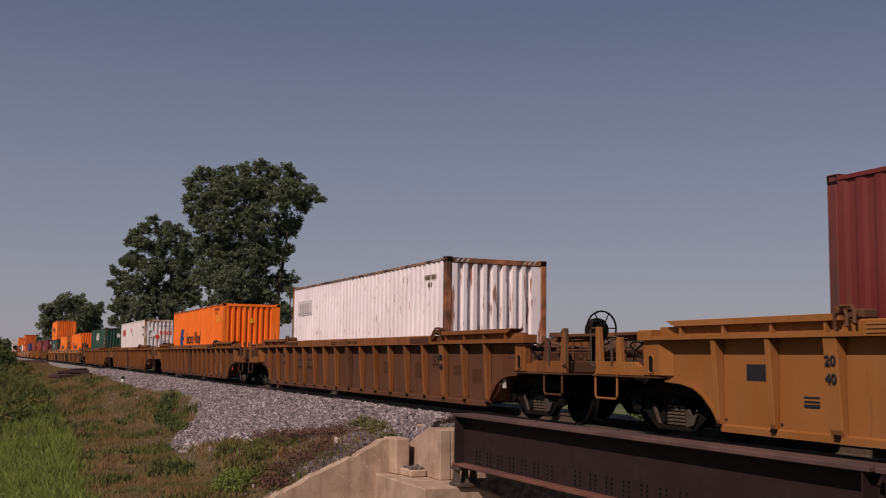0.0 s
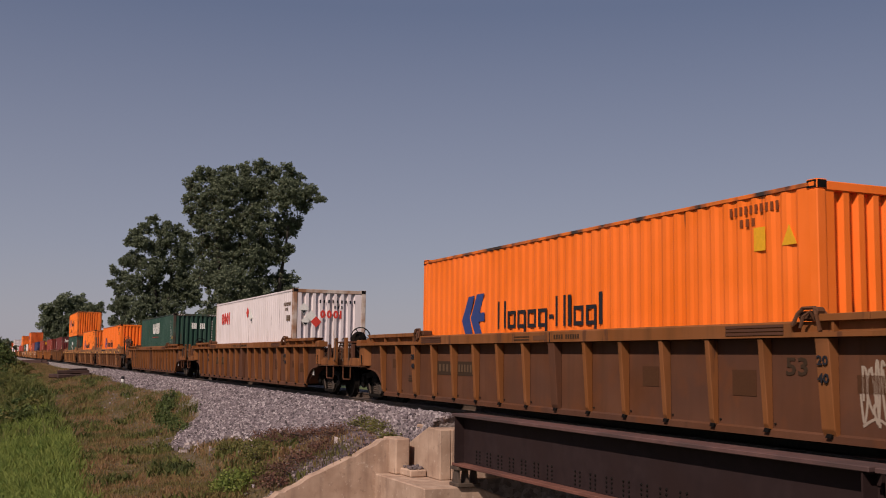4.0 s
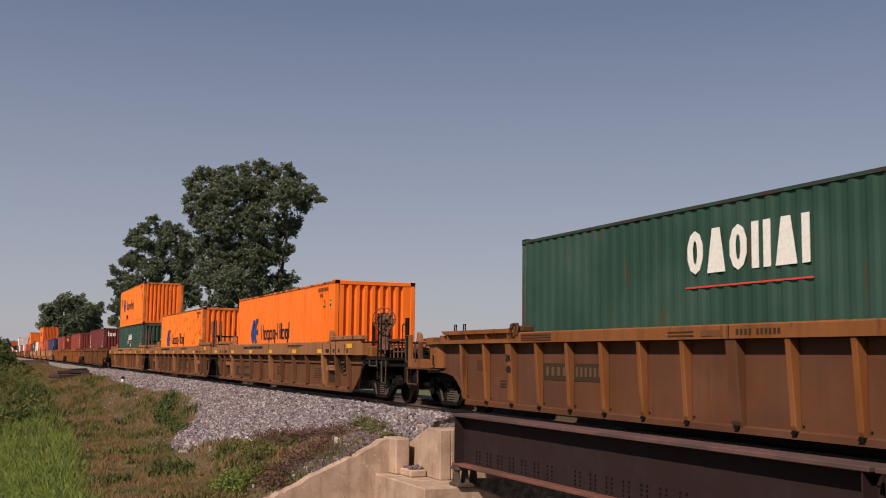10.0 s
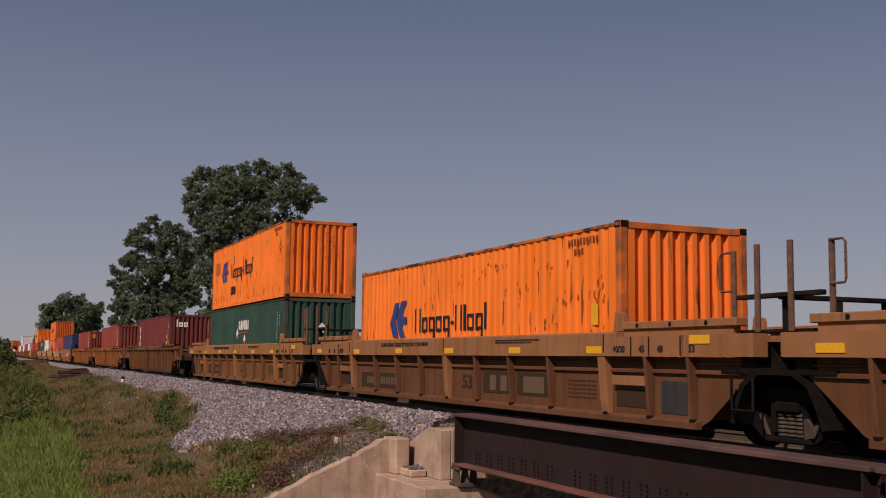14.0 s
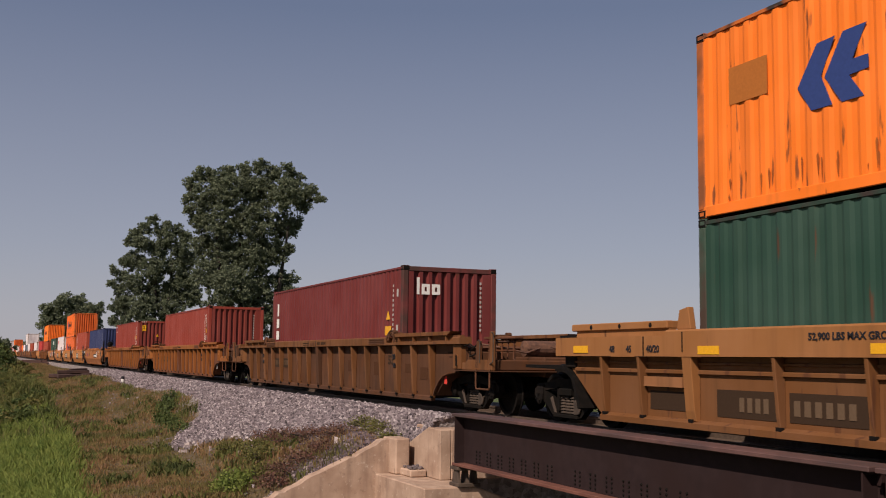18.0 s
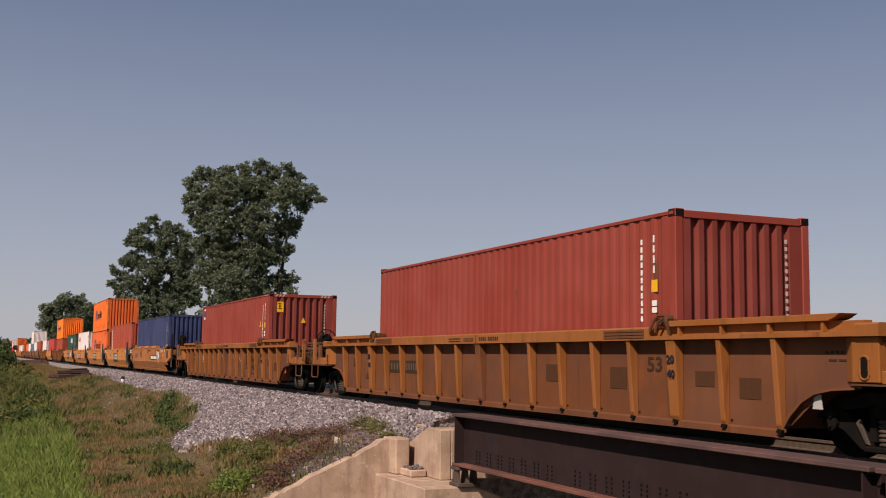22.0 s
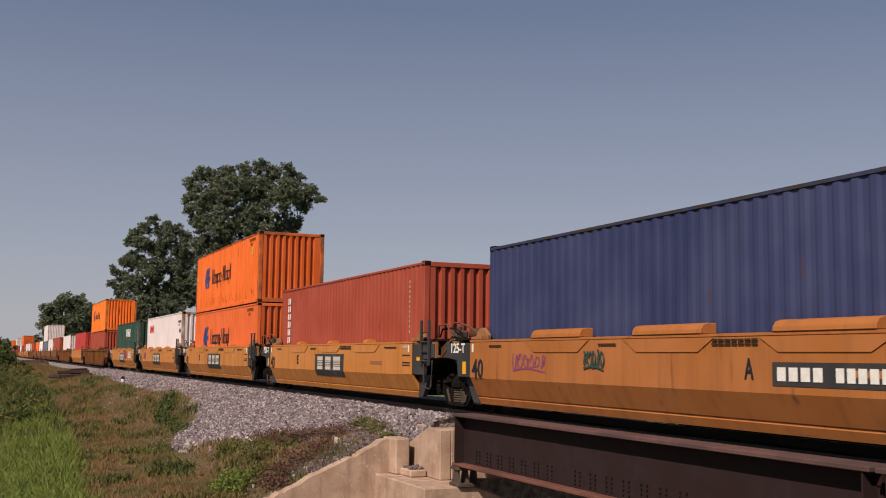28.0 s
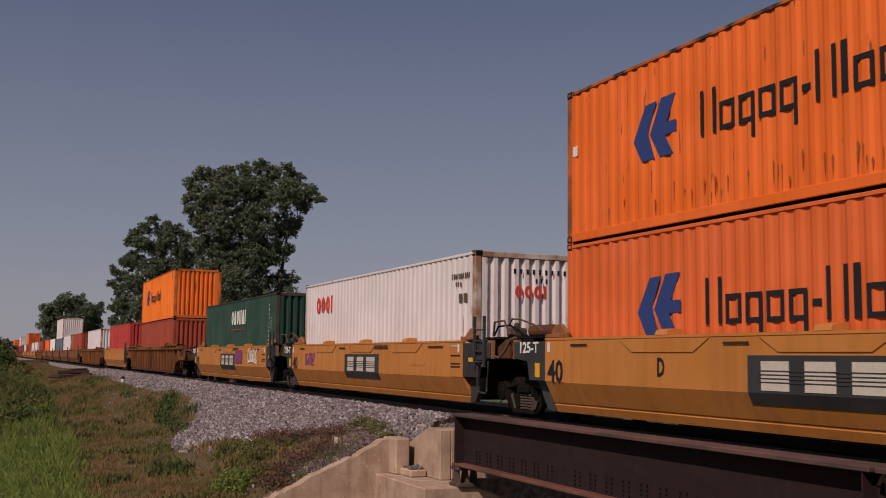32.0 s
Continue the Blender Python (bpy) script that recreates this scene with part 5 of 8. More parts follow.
def box_meshes(h):
    """Meshes of a forty-foot box; x from -12.192 at the rear to 0 at the front, z from 0."""
    d = {}
    for s in (-1, 1):
        bm = bm_new()
        corrugated(bm, L40 - 0.30, 0.16, h - 0.085, 0.021, 0.278, 0.080, lambda u, o, z: (-L40 + 0.15 + u, s * (WIDE / 2 - 0.012 + o), z))
        d["side", s] = mesh_of("side_wall", bm)
        bm = bm_new()
        box(bm, -L40 + 0.12, -0.12, min(s * (WIDE / 2 - 0.06), s * WIDE / 2), max(s * (WIDE / 2 - 0.06), s * WIDE / 2), h - 0.085, h - 0.03, 0.006)
        d["top", s] = mesh_of("top_rail", bm)
        bm = bm_new()
        box(bm, -L40 + 0.12, -0.12, min(s * (WIDE / 2 - 0.05), s * (WIDE / 2 - 0.003)), max(s * (WIDE / 2 - 0.05), s * (WIDE / 2 - 0.003)), 0.02, 0.16, 0.006)
        d["bottom", s] = mesh_of("bottom_rail", bm)
        for e in (0, 1):
            x0, x1 = (-0.15, -0.002) if e else (-L40 + 0.002, -L40 + 0.15)
            bm = bm_new()
            box(bm, x0, x1, min(s * (WIDE / 2 - 0.14), s * (WIDE / 2 - 0.002)), max(s * (WIDE / 2 - 0.14), s * (WIDE / 2 - 0.002)), 0.118, h - 0.118, 0.012)
            d["post", s, e] = mesh_of("corner_post", bm)
            for zz in (0.0, h - 0.118):
                bm = bm_new()
                x0, x1 = (-0.178, 0.0) if e else (-L40, -L40 + 0.178)
                y0, y1 = sorted((s * (WIDE / 2 - 0.162), s * WIDE / 2))
                box(bm, x0, x1, y0, y1, zz, zz + 0.118, 0.010)
                # slots not cut: slightly proud dark boxes paint their inner shade
                nf = len(bm.faces)
                xm, ym = (x0 + x1) / 2, (s * (WIDE / 2))
                box(bm, xm - 0.045, xm + 0.045, min(ym, ym + s * 0.002), max(ym, ym + s * 0.002), zz + 0.035, zz + 0.085)
                xe = 0.0 if e else -L40
                sg = 1 if e else -1
                yc = s * (WIDE / 2 - 0.081)
                box(bm, min(xe, xe + sg * 0.002), max(xe, xe + sg * 0.002), yc - 0.04, yc + 0.04, zz + 0.035, zz + 0.085)
                bm.faces.ensure_lookup_table()
                for fc in bm.faces[nf:]:
                    fc.material_index = 1
                me = mesh_of("corner_casting", bm, DARK_STEEL)
                d["cast", s, e, zz > 0] = me
    for e in (0, 1):
        bm = bm_new()
        sg = 1 if e else -1
        x = -0.02 if e else -L40 + 0.02
        corrugated(bm, WIDE - 0.29, 0.17, h - 0.13, 0.070, 0.235, 0.088, lambda u, o, z: (x + sg * o, sg * (-WIDE / 2 + 0.145 + u), z))
        d["end", e] = mesh_of("end_wall", bm)
        bm = bm_new()
        xa, xb = (-0.10, -0.006) if e else (-L40 + 0.006, -L40 + 0.10)
        box(bm, xa, xb, -WIDE / 2 + 0.163, WIDE / 2 - 0.163, h - 0.13, h - 0.02, 0.008)
        d["header", e] = mesh_of("end_header", bm)
        bm = bm_new()
        box(bm, xa, xb, -WIDE / 2 + 0.163, WIDE / 2 - 0.163, 0.02, 0.17, 0.008)
        d["endsill", e] = mesh_of("end_sill", bm)
    bm = bm_new()
    pts = []
    n = 57
    for i in range(n):
        x = -L40 + 0.13 + i * (L40 - 0.26) / n
        q = (L40 - 0.26) / n
        pts += [(x, h - 0.050), (x + 0.06, h - 0.030), (x + q - 0.06, h - 0.030), (x + q - 0.01, h - 0.050)]
    poly = pts + [(-0.13, h - 0.07), (-L40 + 0.13, h - 0.07)]
    prism(bm, poly, "y", -WIDE / 2 + 0.061, WIDE / 2 - 0.061)
    d["roof"] = mesh_of("roof", bm)
    bm = bm_new()
    box(bm, -L40 + 0.15, -0.15, -WIDE / 2 + 0.052, WIDE / 2 - 0.052, 0.10, 0.15)
    d["floor"] = mesh_of("floor", bm)
    for me in d.values():
        me.materials.append(DARK_STEEL)
    return d


HIGH, LOW = 2.896, 2.591
BOXES[HIGH] = box_meshes(HIGH)
BOXES[LOW] = box_meshes(LOW)

BOX_PAINT = {
    "white": paint("box_white", (0.78, 0.69, 0.71), rust=0.30, dirt=0.22, speck=9.0, rust_col=(0.20, 0.06, 0.03), dirt_col=(0.26, 0.17, 0.11)),
    "cream": paint("box_cream", (0.64, 0.57, 0.565), rust=0.10, dirt=0.22, dirt_col=(0.30, 0.22, 0.14)),
    "orange": paint("box_orange", (0.80, 0.152, 0.008), rust=0.10, dirt=0.22, dirt_col=(0.25, 0.07, 0.02)),
    "orange_old": paint("box_orange_old", (0.84, 0.180, 0.012), rust=0.26, speck=4.0, dirt=0.35, dirt_col=(0.28, 0.09, 0.02), rust_col=(0.12, 0.04, 0.016)),
    "orange_deep": paint("box_orange_deep", (0.74, 0.136, 0.014), rust=0.20, speck=4.5, dirt=0.30, dirt_col=(0.22, 0.06, 0.02), rust_col=(0.11, 0.04, 0.018)),
    "orange_faded": paint("box_orange_faded", (0.63, 0.118, 0.024), rust=0.14, speck=4.5, dirt=0.28, dirt_col=(0.30, 0.07, 0.025), rust_col=(0.14, 0.045, 0.02), edge=0.10),
    "green": paint("box_green", (0.0175, 0.052, 0.035), rust=0.12, dirt=0.15, dirt_col=(0.05, 0.07, 0.05)),
    "maroon": paint("box_maroon", (0.128, 0.018, 0.0155), rust=0.08, dirt=0.15, dirt_col=(0.08, 0.025, 0.02)),
    "red_brown": paint("box_red_brown", (0.218, 0.032, 0.018), rust=0.10, dirt=0.2, dirt_col=(0.11, 0.035, 0.022)),
    "rust_red": paint("box_rust_red", (0.30, 0.050, 0.024), rust=0.14, dirt=0.2, dirt_col=(0.13, 0.045, 0.03)),
    "red": paint("box_red", (0.40, 0.035, 0.030), rust=0.10, dirt=0.2),
    "blue": paint("box_blue", (0.025, 0.033, 0.095), rust=0.06, dirt=0.15, dirt_col=(0.04, 0.045, 0.09)),
    "blue_grey": paint("box_blue_grey", (0.10, 0.13, 0.17), rust=0.1, dirt=0.2),
}
CASTING = {}
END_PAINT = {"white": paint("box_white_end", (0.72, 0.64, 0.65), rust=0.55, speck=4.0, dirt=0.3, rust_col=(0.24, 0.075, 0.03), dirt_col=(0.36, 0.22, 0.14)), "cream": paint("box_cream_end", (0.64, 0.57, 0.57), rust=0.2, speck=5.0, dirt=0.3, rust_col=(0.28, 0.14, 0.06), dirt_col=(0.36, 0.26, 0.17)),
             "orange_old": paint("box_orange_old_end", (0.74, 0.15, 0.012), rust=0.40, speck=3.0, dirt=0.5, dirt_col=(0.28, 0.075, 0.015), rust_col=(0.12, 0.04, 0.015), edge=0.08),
             # next three: extra rust, and a darker base for the weaker end light
             "orange_faded": paint("box_orange_faded_shaded_end", (0.44, 0.080, 0.016), rust=0.22, speck=3.0, dirt=0.35, dirt_col=(0.22, 0.05, 0.016), rust_col=(0.12, 0.04, 0.016), edge=0.09),
             "red_brown": paint("box_red_brown_shaded_end", (0.165, 0.026, 0.017), rust=0.2, speck=3.0, dirt=0.3, dirt_col=(0.10, 0.028, 0.018), rust_col=(0.07, 0.022, 0.014), edge=0.09),
             "orange_deep": paint("box_orange_deep_shaded_end", (0.50, 0.090, 0.013), rust=0.22, speck=3.0, dirt=0.35, dirt_col=(0.30, 0.07, 0.016), rust_col=(0.14, 0.04, 0.016), edge=0.09)}
# top rails: rust and the shadow line at the roof edge, both as colour
RAIL_PAINT = {k: grainy(f"{k}_top_rail", *v, 6, 0.85, 0.3, 0.004, (0.03, 0.02, 0.016), 2.5) for k, v in {
    "white": ((0.16, 0.06, 0.03), (0.35, 0.22, 0.16)), "orange": ((0.50, 0.12, 0.012), (0.72, 0.15, 0.012)), "orange_old": ((0.34, 0.09, 0.015), (0.60, 0.14, 0.015)),
    "orange_deep": ((0.30, 0.075, 0.015), (0.54, 0.12, 0.015)), "green": ((0.012, 0.03, 0.02), (0.02, 0.05, 0.034)), "blue": ((0.015, 0.018, 0.04), (0.03, 0.036, 0.08))}.items()}


def container(front, level_z, h, col, label, group="containers on the train"):
    d = BOXES[h]
    mat = BOX_PAINT[col]
    if col not in CASTING:
        CASTING[col] = {"white": RUST_STEEL, "cream": TIE_WOOD}.get(col, mat)
    c = tagged(new("shipping_container"), label, "container", group)
    c.location = (front, 0, level_z)
    MOVERS.append((c, front))
    walls = {}
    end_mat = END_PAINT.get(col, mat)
    post_mat = paint_post.get(col, mat)
    for s in (-1, 1):
        walls[s] = piece("side_wall", d["side", s], c, mat=mat)
        piece("top_rail", d["top", s], c, mat=RAIL_PAINT.get(col, mat))
        piece("bottom_rail", d["bottom", s], c, mat=mat)
        for e in (0, 1):
            piece("corner_post", d["post", s, e], c, mat=post_mat)
            for up in (False, True):
                piece("corner_casting", d["cast", s, e, up], c, mat=post_mat)
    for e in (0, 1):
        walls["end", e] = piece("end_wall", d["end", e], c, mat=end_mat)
        piece("end_header", d["header", e], c, mat=post_mat)
        piece("end_sill", d["endsill", e], c, mat=post_mat)
    piece("roof", d["roof"], c, mat=mat)
    piece("floor", d["floor"], c, mat=TIE_WOOD)
    return c, walls


paint_post = {
    "white": grainy("rusted_post", (0.26, 0.075, 0.03), (0.36, 0.15, 0.075), 6, 0.8, 0.3, 0.004, (0.08, 0.035, 0.02), 1.5),
    "cream": grainy("stained_post", (0.44, 0.36, 0.30), (0.56, 0.48, 0.43), 4, 0.8, 0.3, 0.004, (0.26, 0.13, 0.07), 1.5),
    "green": grainy("scuffed_green_post", (0.02, 0.06, 0.038), (0.05, 0.07, 0.05), 5, 0.8, 0.3, 0.004, (0.05, 0.03, 0.02), 1.5),
    "maroon": grainy("scuffed_maroon_post", (0.11, 0.02, 0.018), (0.15, 0.03, 0.025), 5, 0.8, 0.3, 0.004, (0.06, 0.025, 0.018), 1.5),
    "orange_old": grainy("rusted_orange_post", (0.66, 0.145, 0.014), (0.44, 0.105, 0.015), 4, 0.8, 0.3, 0.004, (0.22, 0.065, 0.018), 1.6),
    "orange_deep": grainy("rusted_deep_orange_post", (0.56, 0.115, 0.015), (0.36, 0.085, 0.015), 4, 0.8, 0.3, 0.004, (0.18, 0.055, 0.018), 1.6),
}


# ---- make-up of the train, front to rear; x at the sixteenth second ----
HUSKY_LABEL = "rust-stained brown well car with ribbed sides"
WELL_Z = 0.355
CARS = {}


def loaded(front, col, label, h=HIGH, z=WELL_Z):
    return container(front, z, h, col, label)


def make_train():
    mid = L40 / 2
    lead = husky_car(138.9 - mid + 0.4, OCHRE_CAR, "clean ochre-yellow well car with ribbed sides", 0)
    CARS["lead"] = lead
    CARS["c_lead"] = loaded(138.9, "maroon", "dark red corrugated container in a well car")
    rows = [("wh", 115.61, "white", "white corrugated container with rusted corner posts", 1), ("or", 92.53, "orange", "bright orange corrugated container in a well car", 0),
            ("oo", 69.45, "cream", "cream-white corrugated container with red lettering", 1), ("gr", 46.22, "green", "dark green corrugated container in a well car", 1)]
    sit = {"wh": 0.40, "or": 0.27, "oo": 0.25, "gr": 0.15, "tx": 0.22, "r1": 0.20, "r2": 0.25}
    for k, x, col, lab, br in rows:
        CARS[k] = husky_car(x - mid + sit[k], BROWN_CAR, HUSKY_LABEL, br, loops_at=-1 if k == "gr" else 0)
        CARS["c_" + k] = loaded(x, col, lab)
    for k, x, tr, col, lab in (("hl", 22.75, (1, -1), "orange", "orange corrugated container with dark lettering"), ("h2", 3.26, (-1,), "orange_old", "rust-streaked orange container in a well car"),
                               ("st", -16.66, (-1,), "green", "dark green container under an orange one")):
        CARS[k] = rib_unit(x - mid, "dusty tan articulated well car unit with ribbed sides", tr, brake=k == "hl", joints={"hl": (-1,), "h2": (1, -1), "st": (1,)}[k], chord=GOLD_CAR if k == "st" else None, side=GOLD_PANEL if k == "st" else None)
        CARS["c_" + k] = loaded(x, col, lab, HIGH if k != "st" else LOW, WELL_Z if k != "st" else 0.42)
    CARS["c_st2"] = loaded(-16.66, "orange_old", "rust-patched orange container stacked on a green one", LOW, 0.42 + LOW + 0.004)
    for k, x, col, lab, br in (("tx", -40.04, "maroon", "maroon corrugated container with white lettering", 0), ("r1", -63.47, "red_brown", "red-brown corrugated container in a well car", 0),
                               ("r2", -86.88, "red_brown", "red-brown container with yellow warning plates", 1)):
        CARS[k] = husky_car(x - mid + sit[k], BROWN_DARK if k == "tx" else RUSSET_CAR, HUSKY_LABEL, br)
        CARS["c_" + k] = loaded(x, col, lab)
    for k, x, col, lab in (("bl", -108.54, "blue", "dark blue corrugated container in a yellow well car"), ("tr", -124.06, "rust_red", "rust-red container with vertical white lettering"),
                           ("so", -139.81, "orange_faded", "faded orange container under another orange one"), ("o2", -155.63, "cream", "cream-white corrugated container with red lettering"),
                           ("g2", -171.4, "green", "dark green container in a graffitied yellow car")):
        h = LOW if k == "so" else HIGH
        CARS[k] = smooth_unit(x - mid, "smooth-sided golden yellow articulated well car unit", (1, -1) if k == "bl" else (-1,), lead=(k == "bl"), ladder=(k != "bl"), mat=WORN_YELLOW if k == "bl" else None)
        CARS["c_" + k] = loaded(x, col, lab, h, WELL_Z if h == HIGH else 0.42)
    CARS["c_so2"] = loaded(-139.81, "orange_deep", "weathered orange container stacked on another", LOW, 0.42 + LOW + 0.004)
    CARS["s3"] = husky_car(-192.6 - mid, BROWN_CAR, HUSKY_LABEL, 0)
    CARS["c_s3"] = loaded(-192.6, "rust_red", "rust-red container under an orange one", LOW, 0.42)
    CARS["c_s32"] = loaded(-192.6, "orange_old", "orange container stacked on a red one", LOW, 0.42 + LOW + 0.004)
    # the long tail of the train
    x = -210.6
    tail = [("S", "red", ""), ("H", "cream", ""), ("D", "rust_red", ""), ("D", "cream", ""), ("D", "blue_grey", "cream"), ("D", "white", ""), ("D", "orange_deep", ""), ("H", "rust_red", ""),
            ("S", "cream", ""), ("S", "cream", ""), ("S", "rust_red", ""), ("S", "red_brown", "orange_deep"), ("S", "cream", ""), ("H", "red_brown", ""), ("H", "red", "cream"), ("H", "blue", ""),
            ("H", "rust_red", ""), ("H", "maroon", "orange"), ("H", "green", ""), ("H", "red_brown", ""), ("H", "orange", ""), ("H", "maroon", "")]
    name = {"red": "red", "cream": "off-white", "rust_red": "rust-red", "blue_grey": "blue-grey", "white": "white", "orange_deep": "orange", "red_brown": "red-brown", "blue": "dark blue", "maroon": "maroon", "orange": "bright orange", "green": "dark green"}
    prev = "H"
    gap = {("H", "H"): 22.5, ("D", "D"): 14.6, ("S", "S"): 15.0}
    for i, (kind, col, over) in enumerate(tail):
        if i:
            x -= gap.get((prev, kind), 19.4)
        prev = kind
        if kind == "H":
            husky_car(x - mid, BROWN_CAR, HUSKY_LABEL, 0, turning=i < 3)
        elif kind == "S":
            smooth_unit(x - mid, "smooth-sided golden yellow articulated well car unit", (1, -1) if i == 0 else (-1,), turning=i < 3)
        else:
            smooth_unit(x - mid, "dark brown articulated well car unit", (1, -1) if i == 2 else (-1,), turning=i < 3, mat=BROWN_TRIM)
        low = LOW if over else HIGH
        loaded(x, col, f"{name[col]} corrugated container far back in the train", low, 0.42 if over else WELL_Z)
        if over:
            loaded(x, over, f"{name[over]} container stacked on a {name[col]} one", LOW, 0.424 + LOW)


make_train()


# ---- growth and stone along the line ----
RNG = np.random.default_rng(7)
TOE = [(-140, -3.9), (-75, -3.9), (-57, -3.95), (-49, -3.5), (-45, -2.95), (-40, -2.98), (-36, -3.3), (-33.7, -3.9), (-31.6, -5.0), (-30.6, -5.25), (-28.8, -5.05),
       (-27, -4.2), (-22.4, -3.45), (-21.8, -2.95), (-20, -2.75), (-18, -2.7)]


def toe_y(x):
    return lerp_profile(TOE, x)


def green_edge(x):
    """South of this line the lush ditch growth begins."""
    return lerp_profile([(-140, -9.5), (-75, -8.4), (-57, -7.8), (-42, -7.5), (-28, -7.95), (-21, -8.25), (-15, -8.4)], x)


def joined(name, verts, faces, mat, label, category, kind="stuff"):
    me = bpy.data.meshes.new(name)
    me.from_pydata(verts, [], faces)
    me.materials.append(mat)
    return tagged(new(name, me), label, category, kind=kind)


def stones(name, places, sizes, mat, label):
    """Many broken stones as one heap."""
    n = len(places)
    corner = np.array([(x, y, z) for z in (-1, 1) for y in (-1, 1) for x in (-1, 1)], float)
    v = corner[None] * (1 + RNG.uniform(-0.62, 0.36, (n, 8, 3))) * 0.5
    v *= (np.array(sizes)[:, None, None] * RNG.uniform(0.7, 1.3, (n, 1, 3)))
    a, b = RNG.uniform(0, 6.28, n), RNG.uniform(-1.1, 1.1, n)
    ca, sa, cb, sb = np.cos(a), np.sin(a), np.cos(b), np.sin(b)
    x = v[..., 0] * ca[:, None] - v[..., 1] * sa[:, None]
    y = v[..., 0] * sa[:, None] + v[..., 1] * ca[:, None]
    z = v[..., 2]
    x, z = x * cb[:, None] - z * sb[:, None], x * sb[:, None] + z * cb[:, None]
    v = np.stack([x, y, z], -1) + np.array(places)[:, None, :]
    quad = np.array(((0, 2, 3, 1), (4, 5, 7, 6), (0, 1, 5, 4), (2, 6, 7, 3), (0, 4, 6, 2), (1, 3, 7, 5)))
    f = (quad[None] + 8 * np.arange(n)[:, None, None]).reshape(-1, 4)
    return joined(name, v.reshape(-1, 3).tolist(), f.tolist(), mat, label, "ballast")


STONE = per_piece("ballast_stone", [(0.06, 0.049, 0.053), (0.13, 0.102, 0.110), (0.20, 0.162, 0.170), (0.165, 0.132, 0.140), (0.27, 0.225, 0.23), (0.42, 0.365, 0.36)], 0.9)


def ballast():
    pl, sz = [], []
    while len(pl) < 56000:
        x = -18.32 - 62 * RNG.random() ** 1.45
        y = RNG.uniform(-5.5, -1.55)
        wob = 0.22 * noise.noise(Vector((x * 1.1, y, 2)))
        if y < toe_y(x) + wob and RNG.random() > 0.012:
            continue
        if y < -2.4 and x > -19.5:
            continue
        s = RNG.choice((RNG.uniform(0.028, 0.052), RNG.uniform(0.04, 0.068))) * (1 + max(0, -x - 40) * 0.008)
        pl.append((x, y, ground_z(x, y) + s * RNG.uniform(0.05, 0.7)))
        sz.append(s)
    stones("ballast", pl, sz, STONE, "heaped grey and lilac crushed stone ballast beside the rails")
    pl, sz = [], []
    for _ in range(60):
        x = RNG.uniform(-30, -19.7)
        y = toe_y(x) + RNG.normal(-0.15, 0.35)
        s = RNG.uniform(0.07, 0.14)
        pl.append((x, y, ground_z(x, y) + s * 0.25))
        sz.append(s)
    stones("ballast", pl, sz, per_piece("pale_rubble", [(0.10, 0.08, 0.078), (0.19, 0.15, 0.145), (0.42, 0.35, 0.32)], 0.9), "larger pale rubble at the foot of the ballast")
    # dark broken stone spilling down to the wing wall
    pl, sz = [], []
    while len(pl) < 4200:
        x = -19.6 - 4.6 * RNG.random() ** 1.5
        y = RNG.uniform(-4.6, -2.45)
        if y > toe_y(x) + 0.25 or y < -3.0 - 0.45 * (x + 24.5) + 0.5 * noise.noise(Vector((x, y * 1.4, 6))):
            continue
        s = RNG.uniform(0.025, 0.075)
        pl.append((x, y, ground_z(x, y) + s * RNG.uniform(0.1, 0.5)))
        sz.append(s)
    stones("ballast", pl, sz, per_piece("dark_spill", [(0.05, 0.036, 0.042), (0.10, 0.072, 0.078), (0.15, 0.11, 0.115), (0.08, 0.058, 0.06), (0.30, 0.24, 0.23)], 0.9), "dark broken stone spilled above the wing wall")


ballast()


def blades(name, spots, per, height, width, spread, mat, label):
    """Tufts of grass: each blade a bent pair of faces."""
    spots = np.array(spots)
    n = len(spots) * per
    base = np.repeat(spots[:, :3], per, 0)
    scale = np.repeat(spots[:, 3], per) if spots.shape[1] > 3 else np.ones(n)
    base[:, :2] += RNG.normal(0, spread, (n, 2)) * scale[:, None]
    a = RNG.uniform(0, 6.28, n)
    w = np.stack([np.cos(a), np.sin(a), np.zeros(n)], 1) * (width * scale * RNG.uniform(0.6, 1.3, n))[:, None]
    lean = RNG.normal(0, 0.5, (n, 2))
    h = RNG.uniform(height[0], height[1], n) * scale
    mid = base + np.stack([lean[:, 0] * h * 0.35, lean[:, 1] * h * 0.35, h * 0.6], 1)
    tip = base + np.stack([lean[:, 0] * h, lean[:, 1] * h, h], 1)
    base[:, 2] -= 0.03
    v = np.stack([base - w, base + w, mid + w * 0.7, mid - w * 0.7, tip], 1).reshape(-1, 3)
    k = 5 * np.arange(n)
    f4 = np.stack([k, k + 1, k + 2, k + 3], 1).tolist()
    f3 = np.stack([k + 3, k + 2, k + 4], 1).tolist()
    return joined(name, v.tolist(), f4 + f3, mat, label, "grass")


DRY = per_piece("dry_grass", [(0.135, 0.105, 0.033), (0.225, 0.145, 0.056), (0.275, 0.148, 0.070), (0.17, 0.140, 0.042), (0.225, 0.108, 0.058), (0.35, 0.225, 0.115)], 0.9, 0.25, patch=(0.56, 0.82, 0.56), patch_scale=0.5)
LUSH = per_piece("lush_grass", [(0.125, 0.165, 0.028), (0.20, 0.240, 0.045), (0.155, 0.198, 0.035), (0.24, 0.265, 0.062)], 0.85, 0.25, patch=(0.62, 0.72, 0.62), patch_scale=1.6)
DARK_LEAF = per_piece("shrub_leaf", [(0.045, 0.07, 0.015), (0.08, 0.11, 0.024), (0.06, 0.085, 0.019), (0.11, 0.135, 0.032)], 0.8, 0.25)
